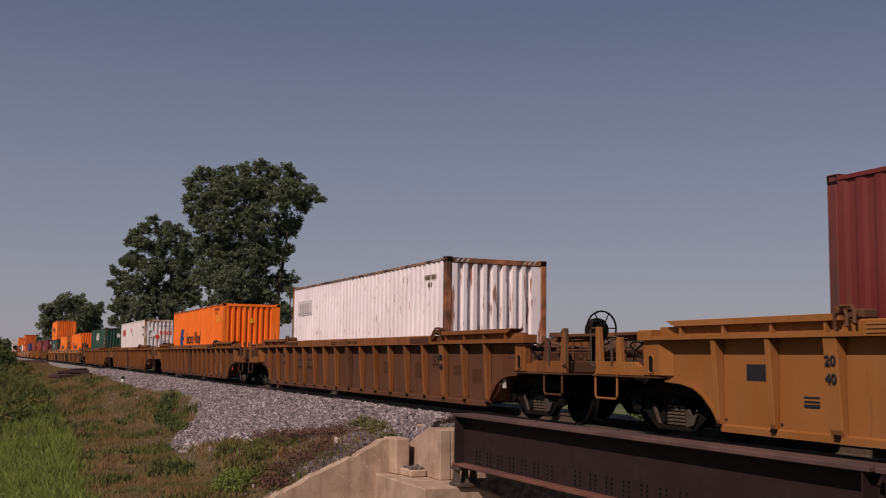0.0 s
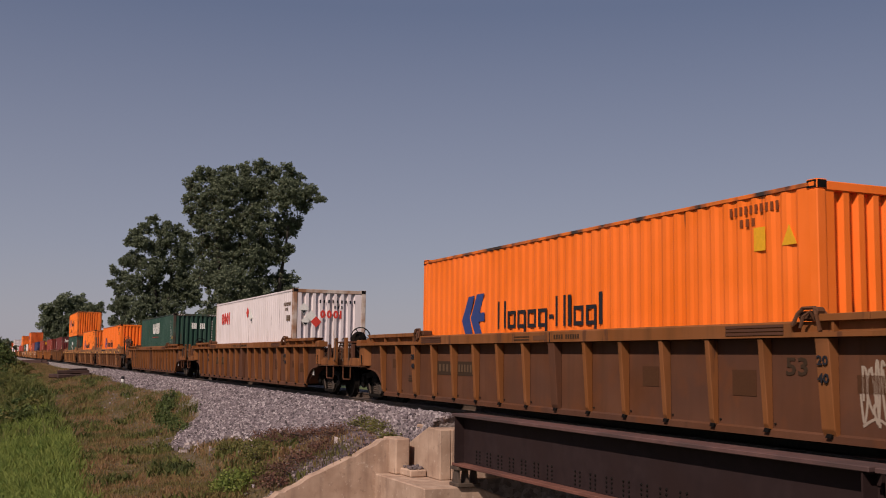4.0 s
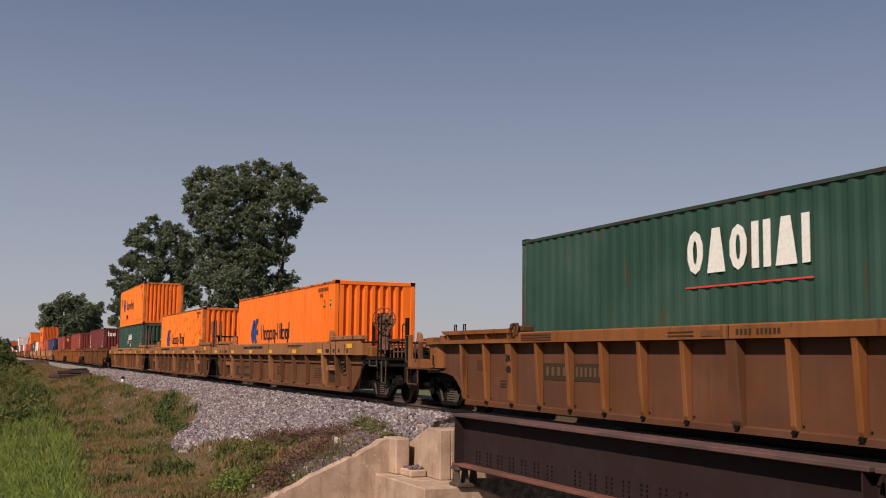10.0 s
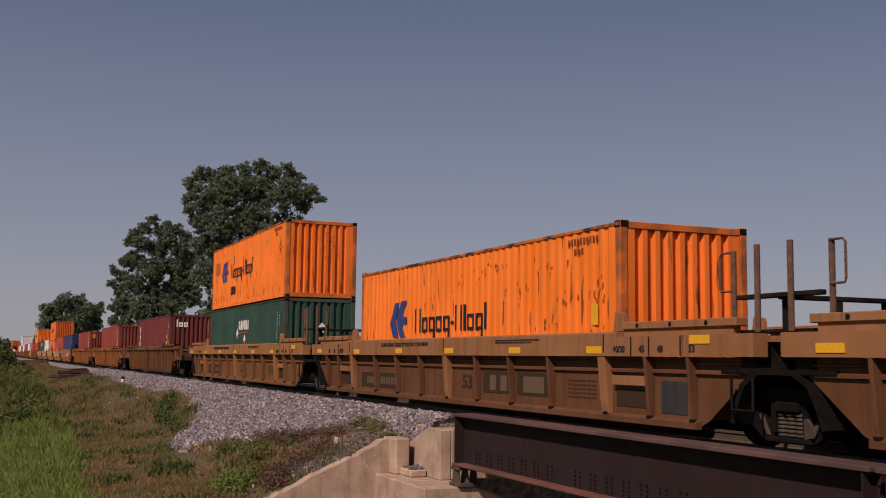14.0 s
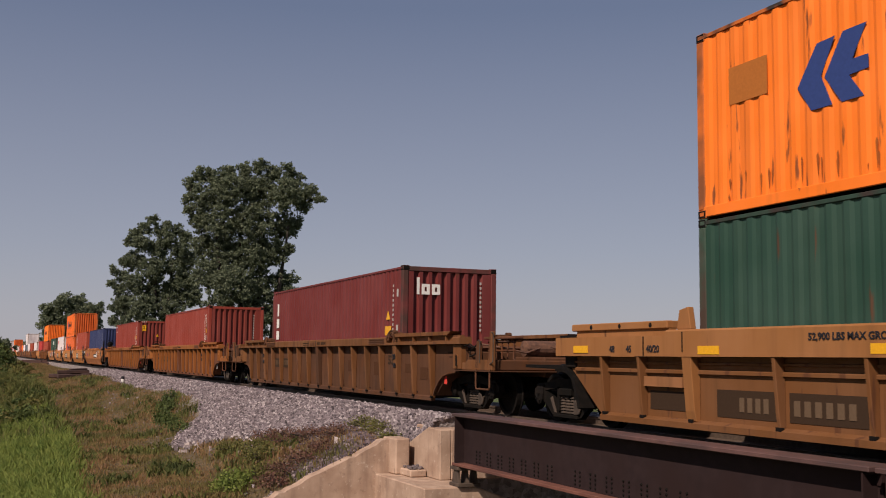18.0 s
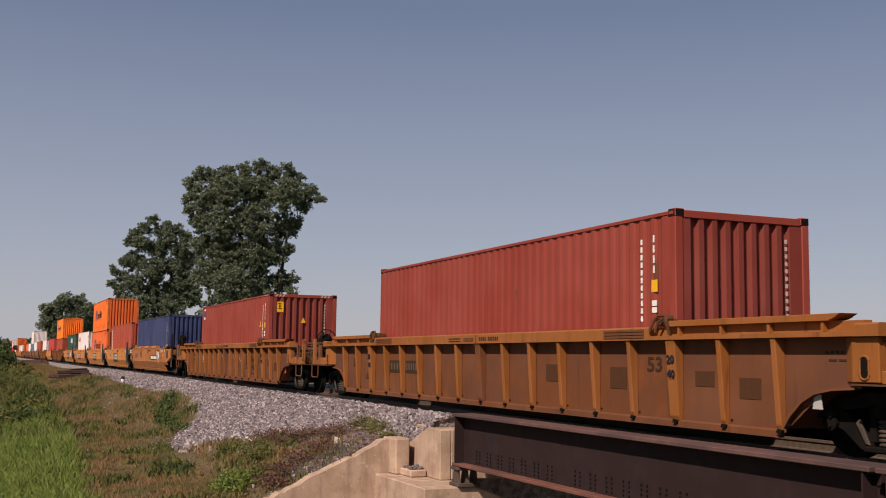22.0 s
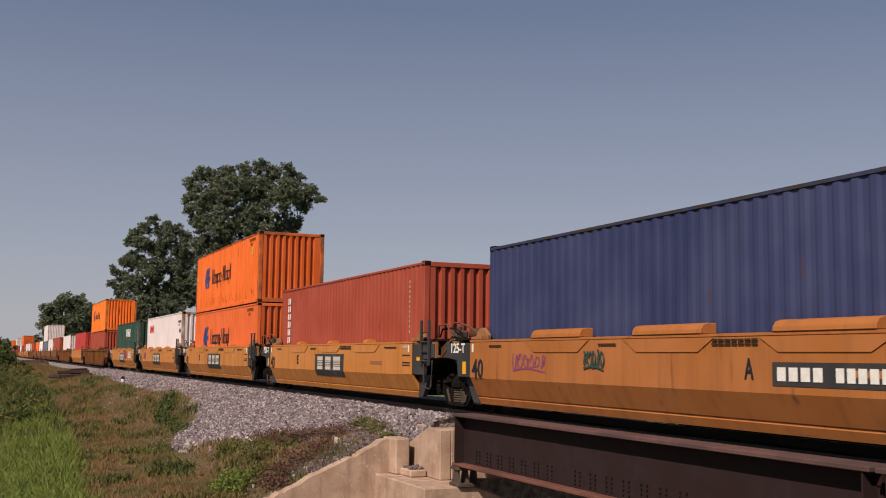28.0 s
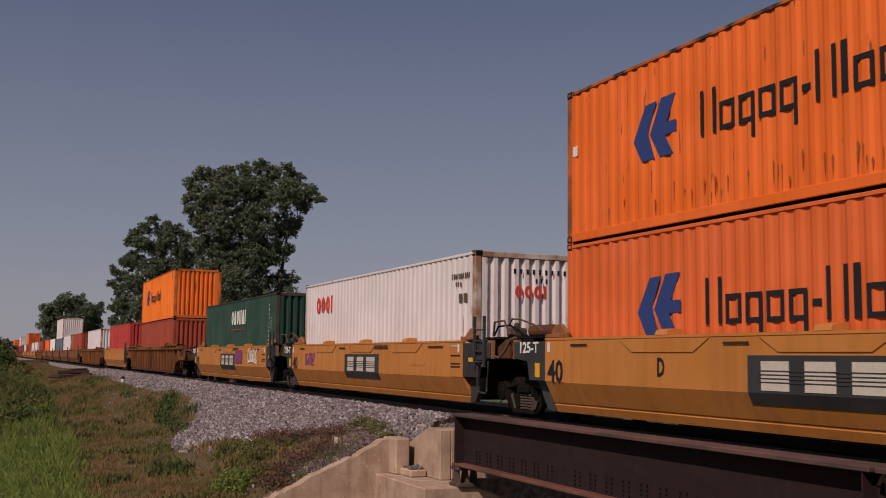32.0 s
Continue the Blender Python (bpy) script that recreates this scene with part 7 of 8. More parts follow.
def box_markings():
    liner("c_so2", (-10.19, -9.11, 1.02, 1.91), (-8.59, -4.81, 0.95, 1.99))
    liner("c_so", (-10.11, -9.05, 1.02, 1.91), (-8.53, -4.69, 0.95, 1.99))
    liner("c_hl", (-10.07, -9.01, 1.19, 2.05), (-8.51, -4.70, 1.12, 2.0))
    liner("c_h2", (-10.07, -9.01, 1.19, 2.05), (-8.51, -4.70, 1.12, 2.0))
    liner("c_or", (-10.1, -9.05, 1.15, 2.0), (-8.5, -4.7, 1.12, 1.98))
    liner("c_st2", (-10.21, -9.08, 1.05, 1.89), (-8.51, -4.73, 0.95, 1.90))
    liner("c_s32", (-10.1, -9.05, 1.02, 1.9), (-8.5, -4.7, 0.95, 1.9))
    for k in ("c_so2", "c_so", "c_or", "c_hl", "c_h2", "c_st2"):
        h = 2.5 if k in ("c_hl", "c_or", "c_h2") else 2.2
        serials(k, -1.6, -0.62, h - 0.12, h + 0.22, FADED_SERIAL)
    for k, z in (("c_so2", 1.8), ("c_or", 2.12)):
        on_side(CARS[k][1][-1], [rect(-1.13, -0.92, z, z + 0.3)], YELLOW_MARK, "warning_plate", "yellow warning plate")
    on_side(CARS["c_or"][1][-1], [triangle(-0.62, -0.36, 2.15, 2.4)], YELLOW_MARK, "warning_plate")
    on_end(CARS["c_or"][1]["end", 1], [triangle(-0.1, 0.12, 2.1, 2.36)], YELLOW_MARK, "warning_plate")
    on_side(CARS["c_so2"][1][-1], [rect(-12.0, -11.86, 1.45, 1.62)], WHITE_MARK, "sticker")
    # scuffed patches of the old orange box
    w = CARS["c_st2"][1]
    on_side(w[-1], bar_row(-8.42, -7.52, 0.48, 0.8, 6), DIM_MARK, "serial_mark")
    rr = np.random.default_rng(3)
    patches = []
    for _ in range(70):
        a, b = rr.normal(-0.74, 0.12), rr.normal(1.75, 0.22)
        s = rr.uniform(0.006, 0.028)
        patches.append([(a - s, b - 0.3 * s), (a, b - s), (a + s * 0.8, b), (a + 0.2 * s, b + s * 1.2), (a - 0.7 * s, b + 0.6 * s)])
    on_side(w[-1], patches, SCAR, "paint_scar", "brown scar where paint has peeled")
    patches = []
    for _ in range(70):
        a, b = rr.normal(0.30, 0.14), rr.normal(1.74, 0.26)
        s = rr.uniform(0.006, 0.026)
        patches.append([(a - s, b - 0.3 * s), (a, b - s), (a + s * 0.8, b), (a + 0.2 * s, b + s * 1.2), (a - 0.7 * s, b + 0.6 * s)])
    on_end(w["end", 1], patches, SCAR, "paint_scar", "brown scar where paint has peeled")
    # peeled paint on the other old orange box: ragged rows with drips
    w = CARS["c_h2"][1]
    patches = []
    for cx, cz, sx, n in ((-4.3, 2.42, 0.5, 14), (-3.4, 1.95, 0.45, 12), (-2.2, 2.35, 0.4, 9), (-1.3, 1.75, 0.5, 16), (-5.8, 2.3, 0.4, 7), (-7.2, 2.05, 0.5, 6), (-1.9, 1.25, 0.6, 8), (-0.5, 1.85, 0.15, 9)):
        for _ in range(n):
            a, b = rr.normal(cx, sx), rr.normal(cz, 0.10)
            q, dr = rr.uniform(0.008, 0.026), rr.uniform(0.02, 0.14)
            if a < -0.25:
                patches.append([(a - q, b), (a - q * 0.5, b - dr), (a + q * 0.3, b - dr * 0.6), (a + q, b - q * 0.5), (a + q * 0.6, b + q)])
    on_side(w[-1], patches, SCAR, "paint_scar", "brown scars where paint has peeled", thick=0.004)
    on_side(w[-1], [rect(-0.86, -0.66, 1.28, 1.62)], YELLOW_MARK, "warning_plate", "yellow warning plate")
    # worn square and dark streaks on the stacked orange boxes
    on_side(CARS["c_st2"][1][-1], [rect(-11.5, -10.75, 1.45, 1.95)], plain("old_label_stain", (0.42, 0.14, 0.03), 0.8), "label_stain", "faded square where a label was", thick=0.003)
    for k in ("c_so", "c_so2", "c_st2"):
        drips = []
        for _ in range(46):
            a, b = rr.uniform(-11.9, -0.3), rr.uniform(0.22, 0.62)
            q, dr = rr.uniform(0.008, 0.022), rr.uniform(0.08, 0.34)
            drips.append([(a - q, b), (a, b - dr if b - dr > 0.18 else 0.18), (a + q, b), (a, b + q * 2)])
        on_side(CARS[k][1][-1], drips, SCAR, "rust_streak", "rust streaks along the foot", thick=0.003)
    # green boxes: white word over a red line
    for k, x0, x1, z0, z1, zr in (("c_gr", -7.29, -4.81, 1.91, 2.51, 1.72), ("c_g2", -7.0, -4.5, 1.92, 2.46, 1.72), ("c_st", -6.79, -5.10, 1.64, 2.0, 1.52)):
        wall = CARS[k][1][-1]
        on_side(wall, block_row(x0, x1, z0, z1, "OAOIIAI", 0.24), WHITE_MARK, "trade_mark", "white word as plain blocks")
        on_side(wall, [rect(x0, x1, zr, zr + 0.022)], RED_MARK, "red_line")
        on_side(wall, bar_col(-0.97, -0.88, 1.24, 2.58 if k != "c_st" else 2.2, 9), SOFT_MARK, "serial_mark")
        on_side(wall, bar_col(-0.68, -0.61, 1.67, 2.11, 4), SOFT_MARK, "serial_mark")
    e = CARS["c_gr"][1]["end", 1]
    on_end(e, bar_row(-0.28, -0.01, 2.11, 2.41, 3, 0.8) + bar_row(0.15, 0.42, 2.11, 2.40, 3, 0.8), WHITE_MARK, "trade_mark", "white block marks")
    on_end(e, bar_col(0.74, 0.81, 1.53, 2.60, 8), SOFT_MARK, "serial_mark")
    on_side(CARS["c_gr"][1][-1], [rect(-0.44, -0.29, 1.57, 1.72)], YELLOW_MARK, "warning_plate")
    on_side(CARS["c_st"][1][-1], [diamond(-6.95, 1.5, 0.2), diamond(-5.72, 1.28, 0.18)], WHITE_MARK, "placard", "white and red diamond placards")
    on_side(CARS["c_st"][1][-1], [triangle(-7.05, -6.85, 1.38, 1.5), triangle(-5.82, -5.62, 1.16, 1.28)], RED_MARK, "placard", y=SIDE_Y - 0.007)
    on_end(CARS["c_st"][1]["end", 1], [diamond(0.07, 1.6, 0.19)], WHITE_MARK, "placard", "white diamond placard")
    # cream boxes: red ring marks and placards
    for k in ("c_oo", "c_o2"):
        wall, e = CARS[k][1][-1], CARS[k][1]["end", 1]
        on_side(wall, block_row(-11.06, -9.45, 1.97, 2.45, "OOOI", 0.26), RED_MARK, "trade_mark", "red trade mark as plain blocks")
        on_end(e, block_row(-0.34, 0.42, 1.96, 2.22, "OOOI", 0.24), RED_MARK, "trade_mark", "red trade mark as plain blocks")
        on_end(e, bar_row(-0.35, 0.95, 2.45, 2.55, 9, 0.35), BLACK_MARK, "serial_mark")
        on_end(e, bar_row(0.15, 0.5, 2.27, 2.37, 3, 0.35), BLACK_MARK, "serial_mark")
        serials(k, -1.17, -0.24, 2.18, 2.47, GREY_MARK)
        on_side(wall, bar_row(-0.8, -0.34, 1.87, 2.05, 2), GREY_MARK, "serial_mark")
    w = CARS["c_oo"][1]
    on_side(w[-1], [diamond(-6.38, 2.33, 0.2)], RED_MARK, "placard", "red diamond placard")
    on_side(w[-1], [diamond(-5.98, 2.25, 0.22), diamond(-5.72, 2.12, 0.2)], WHITE_MARK, "placard", "white diamond placard")
    on_side(w[-1], [triangle(-5.82, -5.62, 2.0, 2.12)], BLACK_MARK, "placard", y=SIDE_Y - 0.007)
    on_end(w["end", 1], [diamond(-0.86, 2.26, 0.18), diamond(-0.62, 2.03, 0.18), diamond(-0.80, 1.86, 0.15)], WHITE_MARK, "placard", "white diamond placard")
    for cy_, cz_, cr_ in ((-0.86, 2.26, 0.18), (-0.80, 1.86, 0.15)):
        bm = bm_new()
        prism(bm, [(cy_ - cr_ * 0.55, cz_ - cr_ * 0.35), (cy_, cz_ - cr_ * 0.9), (cy_ + cr_ * 0.55, cz_ - cr_ * 0.35)], "x", -0.0105, -0.0085)
        part("placard", bm, BLACK_MARK, w["end", 1])
    on_end(w["end", 1], [diamond(-0.45, 1.84, 0.18)], RED_MARK, "placard", "red diamond placard")
    # maroon box
    w = CARS["c_tx"][1]
    on_end(w["end", 1], block_row(-0.89, -0.24, 2.22, 2.62, "txx", 0.22), WHITE_MARK, "trade_mark", "white word as plain blocks")
    on_side(w[-1], [rect(-11.64, -11.30, 1.28, 1.56), rect(-11.62, -11.32, 1.66, 1.96), rect(-11.56, -11.38, 2.05, 2.45)], WHITE_MARK, "trade_mark", "white word set upright as plain blocks")
    on_side(w[-1], bar_col(-0.69, -0.60, 1.25, 2.52, 11), SOFT_MARK, "serial_mark")
    on_side(w[-1], [triangle(-1.12, -0.84, 1.64, 1.85), rect(-1.17, -0.76, 1.26, 1.48)], YELLOW_MARK, "warning_plate", "yellow warning plate")
    on_side(w[-1], [rect(-0.41, -0.30, 2.17, 2.35), rect(-0.41, -0.30, 1.35, 1.5)], SOFT_MARK, "serial_mark")
    on_end(w["end", 1], bar_col(0.76, 0.83, 1.38, 2.61, 11), SOFT_MARK, "serial_mark")
    for k in ("c_hl",):
        w = CARS[k][1]
        on_side(w[-1], [triangle(-1.10, -0.86, 2.16, 2.35)], BLACK_MARK, "warning_plate", "yellow warning triangle with black rim")
        on_side(w[-1], [triangle(-1.04, -0.92, 2.19, 2.30)], YELLOW_MARK, "warning_plate", y=SIDE_Y - 0.006)
        on_side(w[-1], [rect(-0.44, -0.27, 2.11, 2.38)], YELLOW_MARK, "warning_plate", "yellow warning plate with black print")
        on_side(w[-1], [rect(-0.41, -0.30, 2.30, 2.345), rect(-0.41, -0.30, 2.15, 2.23)], BLACK_MARK, "warning_print", y=SIDE_Y - 0.006)
    # red-brown boxes
    for k in ("c_r1", "c_r2"):
        w = CARS[k][1]
        on_side(w[-1], bar_col(-0.89, -0.82, 1.3, 2.55, 11, 0.72), WHITE_MARK, "serial_mark")
        on_side(w[-1], bar_col(-0.57, -0.51, 2.0, 2.6, 4, 0.72) + [rect(-0.59, -0.47, 1.42, 1.50), rect(-0.59, -0.47, 1.52, 1.60)], WHITE_MARK, "serial_mark")
        on_end(w["end", 1], bar_col(0.74, 0.81, 1.38, 2.6, 11), SOFT_MARK, "serial_mark")
        on_side(w[-1], [rect(-0.6, -0.45, 1.72, 1.9)], YELLOW_MARK, "warning_plate")
    w = CARS["c_r2"][1]
    on_end(w["end", 1], [rect(-0.93, -0.70, 2.25, 2.61)], YELLOW_MARK, "warning_plate", "yellow warning plate with black print")
    on_end(w["end", 1], [rect(-0.89, -0.76, 2.36, 2.40), rect(-0.90, -0.78, 2.52, 2.56), rect(-0.86, -0.80, 2.42, 2.49)], BLACK_MARK, "warning_print")
    on_end(w["end", 1], [triangle(-0.08, 0.10, 1.90, 2.08)], YELLOW_MARK, "warning_plate")
    on_side(w[-1], [triangle(-1.31, -1.07, 1.76, 1.97)], YELLOW_MARK, "warning_plate", "yellow warning triangle")
    on_side(w[-1], [triangle(-1.22, -1.16, 1.82, 1.90)], BLACK_MARK, "warning_print", y=SIDE_Y - 0.006)
    on_side(w[-1], [rect(-11.75, -11.48, 2.42, 2.68)], BLUE_MARK, "trade_mark", "small white and blue emblem")
    on_side(w[-1], [rect(-11.75, -11.48, 2.69, 2.76), rect(-11.75, -11.48, 2.30, 2.41)], WHITE_MARK, "trade_mark")
    # hazard stripes at the top corners
    for k in ("c_gr", "c_r2", "c_wh"):
        on_side(CARS[k][1][-1], [[(x, 2.815), (x + 0.05, 2.815), (x + 0.11, 2.86), (x + 0.06, 2.86)] for x in (-0.72, -0.60, -0.48, -0.36)], SOFT_MARK, "hazard_stripe", y=-WIDE / 2 - 0.001, thick=0.003)
        e = CARS[k][1]["end", 1]
        bm = bm_new()
        for y in (-1.0, -0.88, -0.76, 0.62, 0.74, 0.86):
            prism(bm, [(y, 2.79), (y + 0.05, 2.79), (y + 0.11, 2.86), (y + 0.06, 2.86)], "x", -0.0055, -0.003)
        tagged(part("hazard_stripe", bm, SOFT_MARK, e), kind="stuff")
    # upright white word
    w = CARS["c_tr"][1]
    pts = []
    for i in range(6):
        z = 2.38 - i * 0.245
        pts += [rect(-11.52, -11.41, z, z + 0.19), rect(-11.33, -11.22, z, z + 0.19)]
    on_side(w[-1], pts, WHITE_MARK, "trade_mark", "white upright word as plain blocks")
    on_side(w[-1], bar_col(-0.92, -0.84, 1.3, 2.55, 11), SOFT_MARK, "serial_mark")
    w = CARS["c_bl"][1]
    on_side(w[-1], bar_col(-0.72, -0.64, 1.3, 2.5, 10), SOFT_MARK, "serial_mark")
    on_side(w[-1], bar_col(-0.42, -0.35, 2.0, 2.5, 3), SOFT_MARK, "serial_mark")
    # white box
    w = CARS["c_wh"][1]
    on_side(w[-1], [rect(-11.55, -10.05, 1.98, 2.42)], plain("faded_panel_paint", (0.66, 0.58, 0.59), 0.7), "faded_panel", "faded grey panel", thick=0.003)
    on_side(w[-1], bar_row(-11.3, -10.2, 2.06, 2.34, 6, 0.35) + [rect(-11.5, -10.1, 2.02, 2.045)], plain("pale_grey_lettering", (0.34, 0.29, 0.29), 0.8), "trade_mark", "faded grey bars", y=SIDE_Y - 0.0045, thick=0.003)
    serials("c_wh", -1.2, -0.5, 2.2, 2.55, GREY_MARK)


box_markings()


def scribble(parent, strokes, mat, y, w=0.035, label="sprayed graffiti strokes"):
    """Sprayed lines as flat ribbons; strokes in x, z."""
    bm = bm_new()
    for pts in strokes:
        P = [Vector((a, 0, b)) for a, b in pts]
        fine = []
        for i in range(len(P) - 1):
            p0, p1, p2, p3 = P[max(i - 1, 0)], P[i], P[i + 1], P[min(i + 2, len(P) - 1)]
            for k in range(5):
                t = k / 5
                fine.append(0.5 * ((2 * p1) + (p2 - p0) * t + (2 * p0 - 5 * p1 + 4 * p2 - p3) * t * t + (3 * p1 - p0 - 3 * p2 + p3) * t ** 3))
        fine.append(P[-1])
        L, R = [], []
        for i, q in enumerate(fine):
            d = (fine[min(i + 1, len(fine) - 1)] - fine[max(i - 1, 0)])
            n = Vector((-d.z, 0, d.x)).normalized() * w * 0.5
            L.append(bm.verts.new((q.x + n.x, y, q.z + n.z)))
            R.append(bm.verts.new((q.x - n.x, y, q.z - n.z)))
        for i in range(len(fine) - 1):
            bm.faces.new((L[i], L[i + 1], R[i + 1], R[i]))
    ext = bmesh.ops.extrude_face_region(bm, geom=bm.faces[:])
    for v in ext["geom"]:
        if isinstance(v, bmesh.types.BMVert):
            v.co.y -= 0.002
    return tagged(part("graffiti", bm, mat, parent, label), label, kind="stuff")


def loops(x0, x1, z0, z1, n, seed):
    r = np.random.default_rng(seed)
    k = (x1 - x0) / n
    out = []
    for i in range(n):
        # each sign a quick scrawl that turns back on itself
        cx, ph, hgt = x0 + (i + 0.5) * k, r.uniform(0, 6.28), r.uniform(0.55, 1.0)
        pts = []
        for j in range(7):
            a = ph + j * r.uniform(0.9, 1.5)
            pts.append((cx + 0.55 * k * math.cos(a) * r.uniform(0.5, 1.1) + 0.05 * k * j, (z0 + z1) / 2 + hgt * 0.5 * (z1 - z0) * math.sin(a)))
        out.append(pts)
    out.append([(x0 + 0.2 * k, z0), (x0 + n * k * 0.5, z0 + 0.12 * (z1 - z0)), (x1, z0 - 0.05 * (z1 - z0))])
    return out


PURPLE_SPRAY = plain("purple_spray", (0.22, 0.06, 0.16), 0.7)
TEAL_SPRAY = plain("dark_teal_spray", (0.035, 0.07, 0.065), 0.7)


STAIN_MARK = plain("old_stencil_stain", (0.074, 0.031, 0.0140), 0.9)


def car_markings():
    # ribbed single cars
    for i, k in enumerate(("lead", "wh", "or", "oo", "gr", "tx", "r1", "r2", "s3")):
        car = CARS[k]
        clean = k == "lead"
        ink = BLACK_MARK if clean else DIM_MARK
        for sx in (-6.18, 6.18):
            letter(car, "20", sx, 1.10, 0.11, BLACK_MARK, -1.53, 0.17)
            letter(car, "40", sx, 0.90, 0.11, BLACK_MARK, -1.52, 0.17)
        if k == "r2":
            on_side(car, bar_row(-4.95, -4.3, 0.90, 1.08, 6, 0.6) + bar_row(-4.95, -4.35, 0.80, 0.83, 8, 0.8), SOFT_MARK, "number_bar", y=-1.393)
        else:
            on_side(car, [rect(-5.12, -3.12, 0.74, 1.02)], BLACK_PANEL if clean else DIM_MARK, "number_panel", "faded dark number panel", y=-1.386)
            on_side(car, bar_row(-5.0, -4.25, 0.81, 0.96, 4, 0.5) + bar_row(-4.02, -3.2, 0.81, 0.96, 6, 0.5), SOFT_MARK if clean else DULL_MARK, "number_bar", y=-1.393)
        on_side(car, bar_row(0.15, 0.47, 1.415, 1.485, 4, 0.55) + bar_row(0.53, 0.98, 1.415, 1.485, 6, 0.55), DIM_MARK, "number_bar", y=-1.561)
        on_side(car, bar_row(-1.28, -0.70, 1.455, 1.475, 9, 0.8) + bar_row(-1.28, -0.70, 1.405, 1.425, 9, 0.8), DIM_MARK, "stencil_bar", y=-1.561)
        on_side(car, [rect(-0.56, -0.12, 1.405, 1.48)], TAN_PANEL, "paint_patch", "brown touched-up patch", y=-1.561)
        on_side(car, [rect(0.0, 0.012, 1.37, 1.53)], BLACK_MARK, "weld_seam", y=-1.561)
        letter(car, "53", 5.62, 1.02, 0.21, DIM_MARK, -1.386, 0.36)
        for a, b, c, d in ((7.45, 7.85, 0.62, 0.88), (-7.75, -7.4, 0.85, 1.05), (2.45, 2.85, 0.72, 1.0), (4.45, 4.9, 0.66, 0.98), (6.55, 6.95, 0.75, 0.95)):
            if k != "r2" or a > 6:
                on_side(car, [rect(a, b, c, d)], ink if clean else STAIN_MARK, "stencil_panel", y=-1.386)
        on_side(car, bar_row(8.95, 9.5, 1.18, 1.215, 7, 0.55), DIM_MARK, "stencil_bar", y=-1.386)
        on_side(car, bar_row(9.0, 9.45, 1.10, 1.12, 3, 0.8), DIM_MARK, "stencil_bar", y=-1.386)
        on_side(car, [rect(-6.75, -6.5, 0.62, 0.64), rect(-6.75, -6.5, 0.67, 0.69), rect(-6.75, -6.5, 0.56, 0.60)], ink, "stencil_bar", y=-1.386)
    for k, ink, word in (("wh", SOFT_MARK, "pale"), ("or", RED_MARK, "orange-red"), ("oo", SOFT_MARK, "pale"), ("gr", SOFT_MARK, "pale"), ("tx", RED_MARK, "red"), ("r1", SOFT_MARK, "pale"), ("r2", RED_MARK, "red")):
        on_side(CARS[k], [[(8.70, 0.55), (8.86, 0.55), (8.83, 0.72), (8.73, 0.72)]], ink, "tag", f"small {word} tag in the wheel arch", y=-1.36)
    scribble(CARS["or"], loops(6.6, 7.05, 0.40, 1.15, 5, 1), SPRAY_MARK, -1.39, 0.03)
    pale = [[(-3.72, 1.14), (-3.62, 0.94), (-3.55, 1.16), (-3.46, 0.90), (-3.40, 1.15), (-3.30, 0.93), (-3.22, 1.12)], [(-3.75, 1.02), (-3.2, 1.06)],
            [(-2.85, 1.05), (-2.55, 0.84), (-2.50, 0.86), (-2.42, 1.16)], [(-2.45, 1.18), (-2.20, 1.02), (-2.13, 0.96)], [(-1.88, 1.16), (-1.84, 0.92), (-1.80, 0.92), (-1.62, 1.02), (-1.36, 1.06)],
            [(-0.93, 1.13), (-0.80, 1.06), (-0.64, 0.95)], [(-0.52, 1.24), (-0.34, 1.10), (-0.28, 1.12), (-0.18, 1.22)], [(0.28, 1.13), (0.46, 1.10), (0.74, 1.03), (0.60, 1.00), (0.40, 0.95)],
            [(0.62, 1.22), (0.74, 1.10), (0.86, 0.94), (0.92, 1.06), (0.94, 1.26)], [(1.30, 1.24), (1.24, 1.08), (1.34, 0.94)], [(1.48, 1.24), (1.66, 1.08), (1.86, 0.84), (1.94, 1.02), (1.96, 1.20)],
            [(2.66, 1.24), (2.40, 1.20), (2.26, 1.04), (2.36, 0.92), (2.56, 0.90), (2.62, 1.02)], [(2.60, 1.28), (2.70, 1.06), (2.80, 0.86), (2.84, 1.06), (2.86, 1.24)], [(2.86, 1.20), (2.95, 0.98), (3.02, 0.80)]]
    scribble(CARS["r2"], pale, SPRAY_MARK, -1.39, 0.027, "pale jagged graffiti strokes")
    scribble(CARS["r2"], loops(3.25, 5.3, 0.62, 1.18, 9, 5), DIM_MARK, -1.39, 0.024, "dark tangled graffiti strokes")
    scribble(CARS["r2"], loops(3.9, 5.1, 0.40, 1.10, 5, 15), DIM_MARK, -1.3935, 0.022, "dark tangled graffiti strokes")
    on_side(CARS["r2"], bar_row(1.36, 1.86, 0.98, 1.10, 5, 0.5), DIM_MARK, "stencil_bar", y=-1.386)
    # ribbed articulated units
    for k in ("hl", "h2", "st"):
        car = CARS[k]
        letter(car, "53", 0.82, 0.62, 0.27, DIM_MARK, -1.357, 0.46)
        on_side(car, [rect(-5.55, -4.42, 0.37, 0.72), rect(-4.2, -2.98, 0.37, 0.72)], DIM_MARK, "number_panel", "faded dark number panel", y=-1.357)
        on_side(car, bar_row(-5.1, -4.5, 0.45, 0.63, 4, 0.6) + bar_row(-4.12, -3.08, 0.45, 0.63, 6, 0.6), GREY_MARK, "number_bar", y=-1.364)
        for k2 in range(5):
            on_side(car, bar_row(4.75, 5.65, 0.48 + 0.065 * k2, 0.505 + 0.065 * k2, 6, 0.8), STAIN_MARK, "stencil_bar", y=-1.357)
        if k == "h2":
            on_side(car, [rect(7.35, 7.95, 0.35, 0.80)], BLACK_PANEL, "vent_panel", "slate-grey painted panel", y=-1.357)
